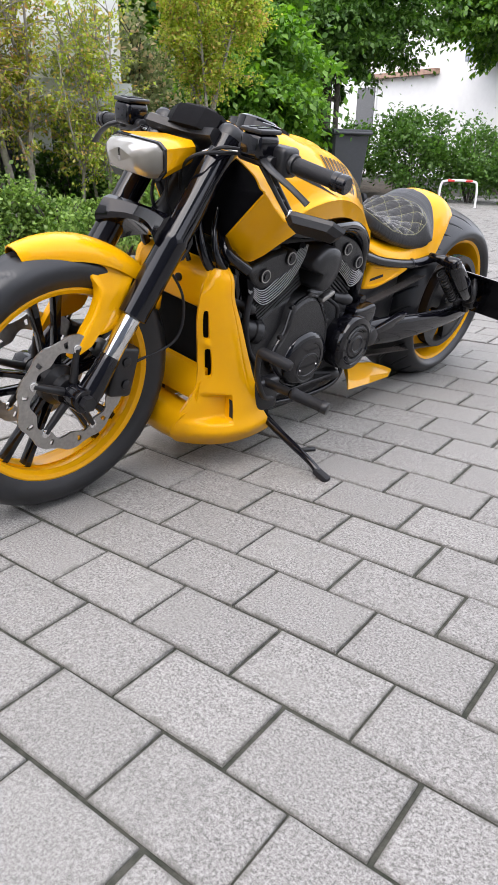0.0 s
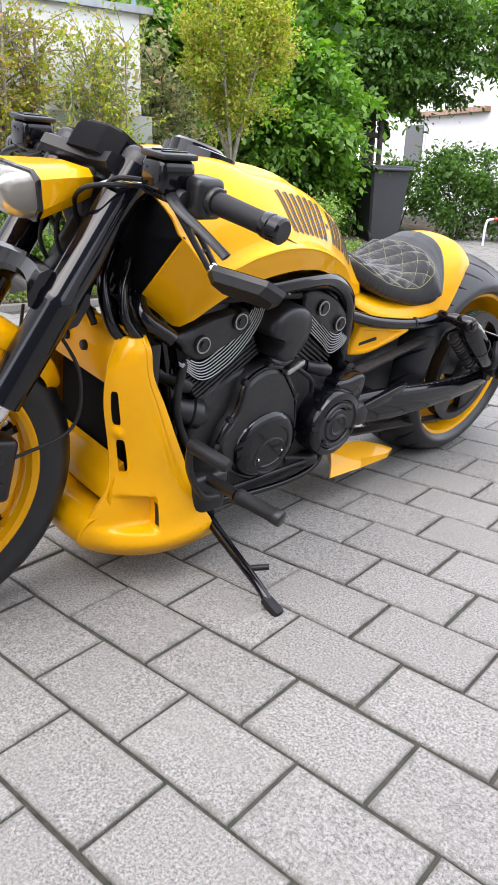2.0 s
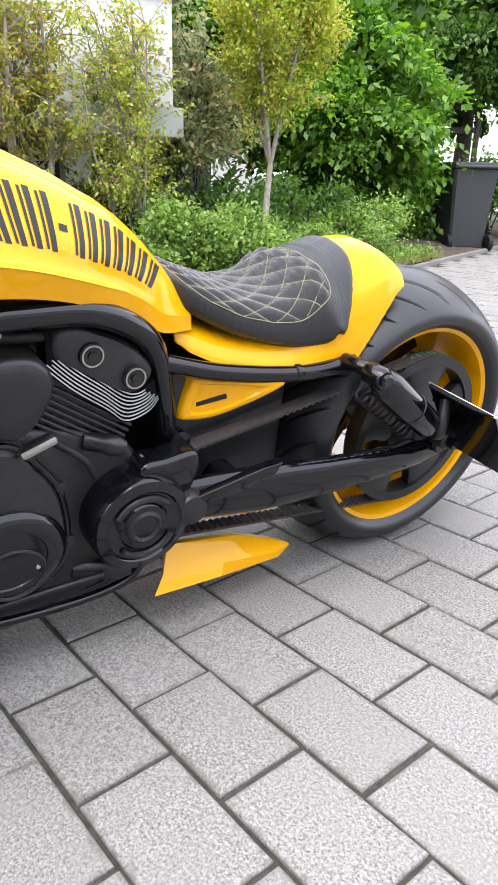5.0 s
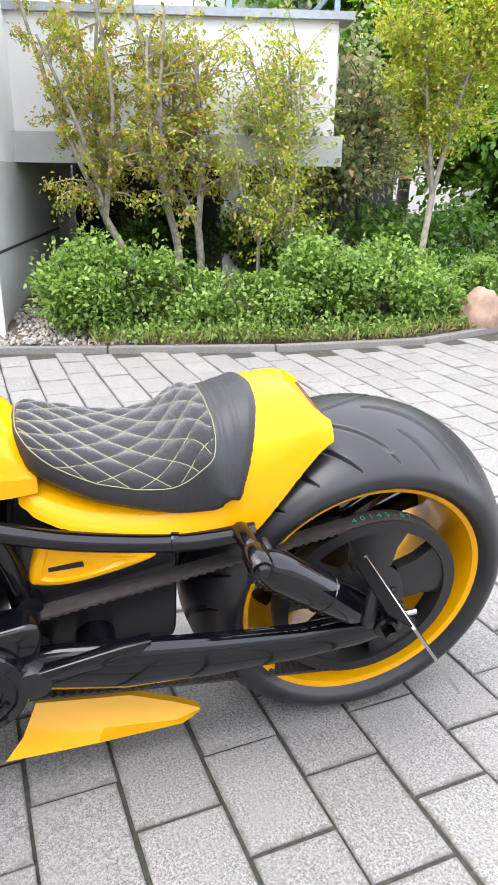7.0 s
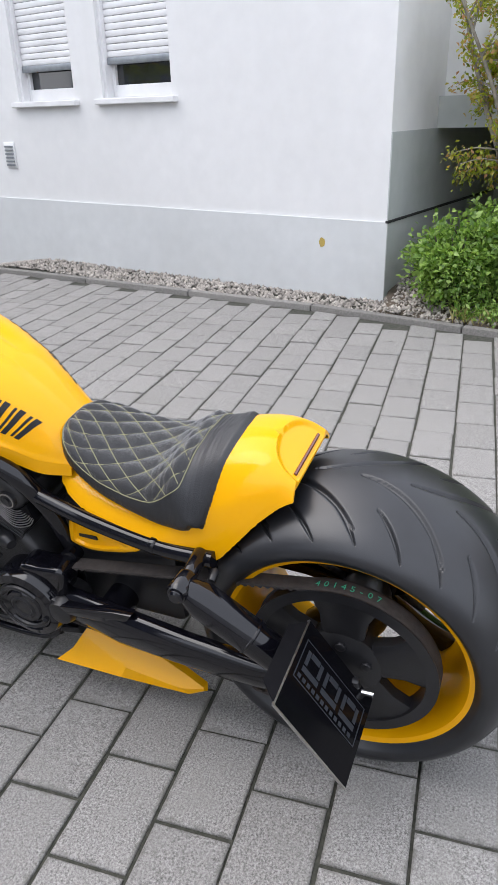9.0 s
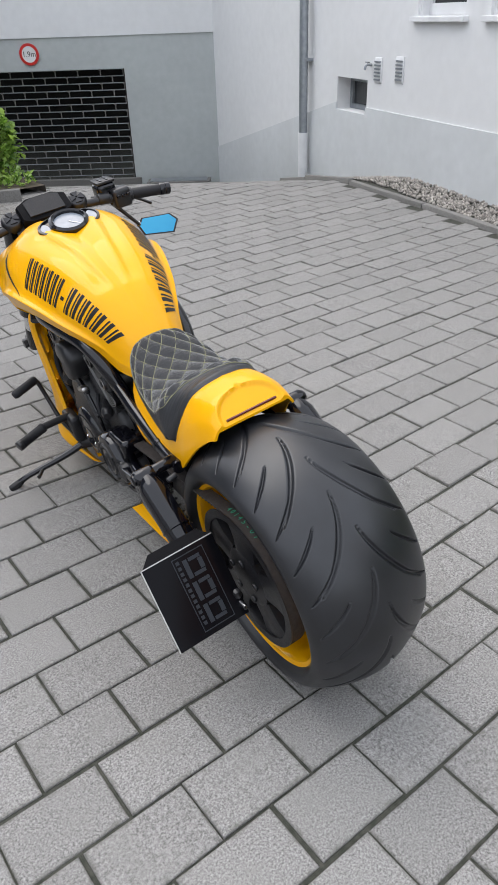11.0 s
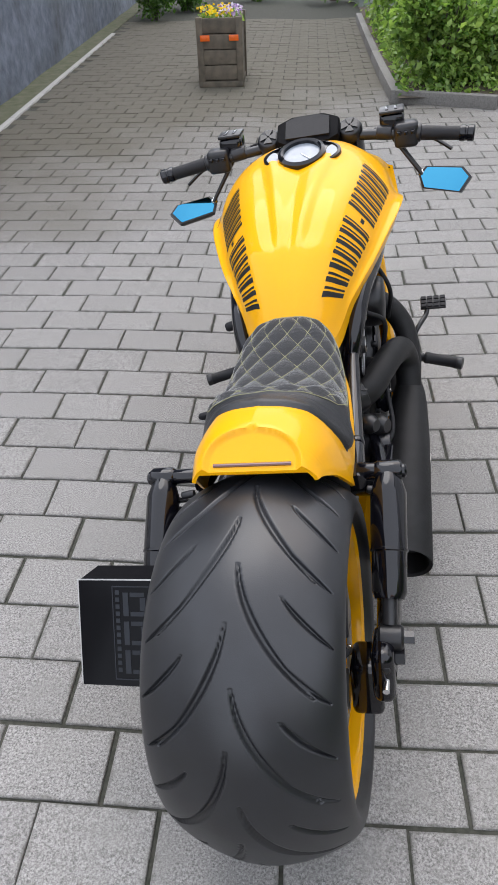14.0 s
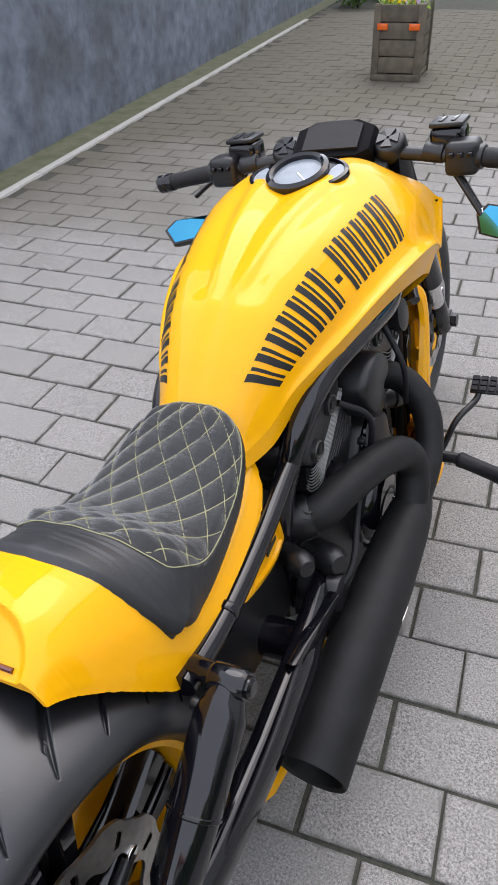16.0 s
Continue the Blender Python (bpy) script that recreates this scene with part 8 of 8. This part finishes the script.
for a in ((0.38, 0.82, 0.06, 0.07), (0.38, 0.82, 0.93, 0.94), (0.38, 0.39, 0.07, 0.93), (0.81, 0.82, 0.07, 0.93)):
    frame_bar(*a)
for k in range(3):
    v = 0.12 + k * 0.27
    for a in ((0.50, 0.56, v, v + 0.22), (0.58, 0.74, v, v + 0.04), (0.58, 0.74, v + 0.18, v + 0.22), (0.69, 0.75, v + 0.05, v + 0.17)):
        part("lettering_bar", plate_box(*a, 0.0002 * outward, 0.0009 * outward), M["faded_ink"], ph, "faded grey lettering bar" if k == 0 else "", smooth=False)
for k in range(12):
    part("lettering_bar", plate_box(0.415, 0.46, 0.10 + k * 0.066, 0.14 + k * 0.066, 0.0002 * outward, 0.0009 * outward), M["faded_ink"], ph, "", smooth=False)

# ---- foot controls and side stand ----
def foot_side(s):
    f = thing("foot_controls")
    f.parent = bike
    tagged(f, "black forward foot controls with rubber pegs")
    part("mount", moved(box(-0.05, 0.05, -0.02, 0.02, -0.05, 0.05, 0.012, 3), Matrix.Translation((1.115, s * 0.185, 0.235))), M["satin"], f)
    part("peg_arm", rod((1.12, s * 0.19, 0.275), (1.115, s * 0.285, 0.278), 0.013), M["satin"], f)
    part("foot_peg", stepped((1.114, s * 0.285, 0.278), (1.082, s * 0.392, 0.266), [(0.014, 0), (0.0178, 0.04), (0.0178, 0.12), (0.0165, 0.14), (0.0165, 0.8), (0.0178, 0.82), (0.0178, 0.96), (0.014, 1)], 24), M["rubber"], f, "black rubber foot peg")
    part("peg_end", disc((1.087, s * 0.376, 0.268), (1.0815, s * 0.394, 0.266), 0.0184), M["satin"], f)
    if s > 0:
        part("lever_arm", tube([(1.09, 0.20, 0.22), (1.15, 0.215, 0.25), (1.20, 0.225, 0.33), (1.215, 0.235, 0.40)], 0.008, 10, n=20), M["satin"], f)
        part("shift_peg", stepped((1.218, 0.235, 0.405), (1.193, 0.330, 0.391), [(0.011, 0), (0.0152, 0.06), (0.0152, 0.92), (0.011, 1)], 22), M["rubber"], f, "black rubber gear peg")
    else:
        part("lever_arm", tube([(1.09, -0.215, 0.23), (1.16, -0.24, 0.27), (1.19, -0.265, 0.33), (1.245, -0.295, 0.352), (1.265, -0.300, 0.372)], 0.0075, 10, n=20), M["satin"], f)
        sole = moved(box(-0.022, 0.022, -0.038, 0.038, -0.006, 0.004, 0.003), Matrix.Translation((1.272, -0.318, 0.378)) @ Matrix.Rotation(-0.5, 4, "Y"))
        pp = part("pedal_pad", sole, M["satin"], f, "black brake pedal pad with square studs")
        for a in range(4):
            for c in range(3):
                part("stud", moved(box(-0.0055, 0.0055, -0.0075, 0.0075, 0, 0.006, 0.001), Matrix.Translation((1.272, -0.318, 0.378)) @ Matrix.Rotation(-0.5, 4, "Y") @ Matrix.Translation((-0.014 + 0.014 * c, -0.0285 + 0.019 * a, 0.004))), M["rubber"], pp, smooth=False)


foot_side(1)
foot_side(-1)
sd = thing("side_stand")
sd.parent = bike
tagged(sd, "black side stand resting on the paving")
part("leg", tube([(1.095, 0.165, 0.165), (1.105, 0.26, 0.14), (1.125, 0.40, 0.115), (1.130, 0.445, 0.095)], [0.014, 0.012, 0.010, 0.012], 12, n=20), M["black"], sd)
part("pivot", disc((1.085, 0.15, 0.165), (1.105, 0.18, 0.165), 0.026), M["satin"], sd)
part("foot", moved(box(-0.024, 0.024, -0.026, 0.024, -0.006, 0.004, 0.003), Matrix.Translation((1.132, 0.465, 0.080)) @ Matrix.Rotation(0.152, 4, "X")), M["satin"], sd)
part("boot", moved(box(-0.012, 0.012, -0.026, 0.024, -0.010, 0.010, 0.005), Matrix.Translation((1.130, 0.450, 0.098)) @ Matrix.Rotation(-0.25, 4, "X")), M["rubber"], sd)
part("kick_tab", rod((1.115, 0.345, 0.122), (1.072, 0.372, 0.126), 0.007), M["satin"], sd)

# ---- exhaust ----
ex = thing("exhaust")
ex.parent = bike
ex.location = (0, 0.010, 0)
tagged(ex, "matt black two-into-one exhaust with an open slash-cut end")
part("front_pipe", tube([(1.08, -0.10, 0.50), (1.10, -0.18, 0.48), (1.08, -0.235, 0.42), (1.02, -0.255, 0.35), (0.93, -0.252, 0.30), (0.85, -0.248, 0.282)], 0.030, 20, n=40), M["exhaust"], ex)
part("rear_pipe", tube([(0.655, -0.10, 0.445), (0.675, -0.155, 0.452), (0.74, -0.185, 0.464), (0.83, -0.212, 0.458), (0.905, -0.234, 0.430), (0.935, -0.246, 0.380), (0.915, -0.25, 0.33), (0.88, -0.248, 0.29)], 0.034, 20, n=50), M["exhaust"], ex)
A, B = Vector((0.93, -0.250, 0.300)), Vector((0.365, -0.233, 0.178))
part("muffler", stepped(A, B, [(0.036, 0), (0.044, 0.06), (0.049, 0.14), (0.055, 0.35), (0.0605, 0.995), (0.059, 1.0), (0.052, 0.992), (0.048, 0.9), (0.0, 0.86)], 44), M["exhaust"], ex, "matt black muffler")
part("flange_bolt", stepped((0.652, -0.143, 0.452), (0.650, -0.150, 0.478), [(0.014, 0), (0.016, 0.2), (0.016, 0.7), (0.010, 0.75), (0.010, 1)], 20), M["satin"], ex)
part("exhaust_flange", disc((0.65, -0.10, 0.44), (0.675, -0.145, 0.45), 0.042), M["satin"], ex)
part("hanger", box(0.60, 0.66, -0.215, -0.13, 0.215, 0.235, 0.004), M["satin"], ex)
part("heat_clip", box(0.66, 0.70, -0.3, -0.26, 0.20, 0.24, 0.004), M["steel"], ex)
# horn-like cover and air parts on that side
bp("cover_disc", stepped((1.15, -0.13, 0.60), (1.15, -0.17, 0.605), [(0.03, 0), (0.036, 0.3), (0.034, 0.9), (0.02, 1)], 24), "satin", "small round black cap")

# ---- the pavers that the camera passes nearest, each one laid by itself ----
paver_mesh = bpy.data.meshes.new("paver")
paver_mesh.from_pydata([tuple(v) for v in pv], [], [tuple(int(i) for i in f) for f in pf])
edge_wear(paver_mesh, 1)
paver_mesh.materials.append(M["paver"])
for x, y, j in near:
    ob = new("paver", paver_mesh)
    ob.parent = paving
    hx = float(height(x + 0.03, y) - height(x - 0.03, y)) / 0.06
    a, b2, c = RNG.normal(size=3)
    ob.matrix_basis = Matrix.Translation((x + a * 0.0012, y + b2 * 0.0012, float(height(x, y)) + c * 0.0012)) @ Euler((RNG.normal() * 0.005, -math.atan(hx) + RNG.normal() * 0.005, RNG.normal() * 0.003)).to_matrix().to_4x4()
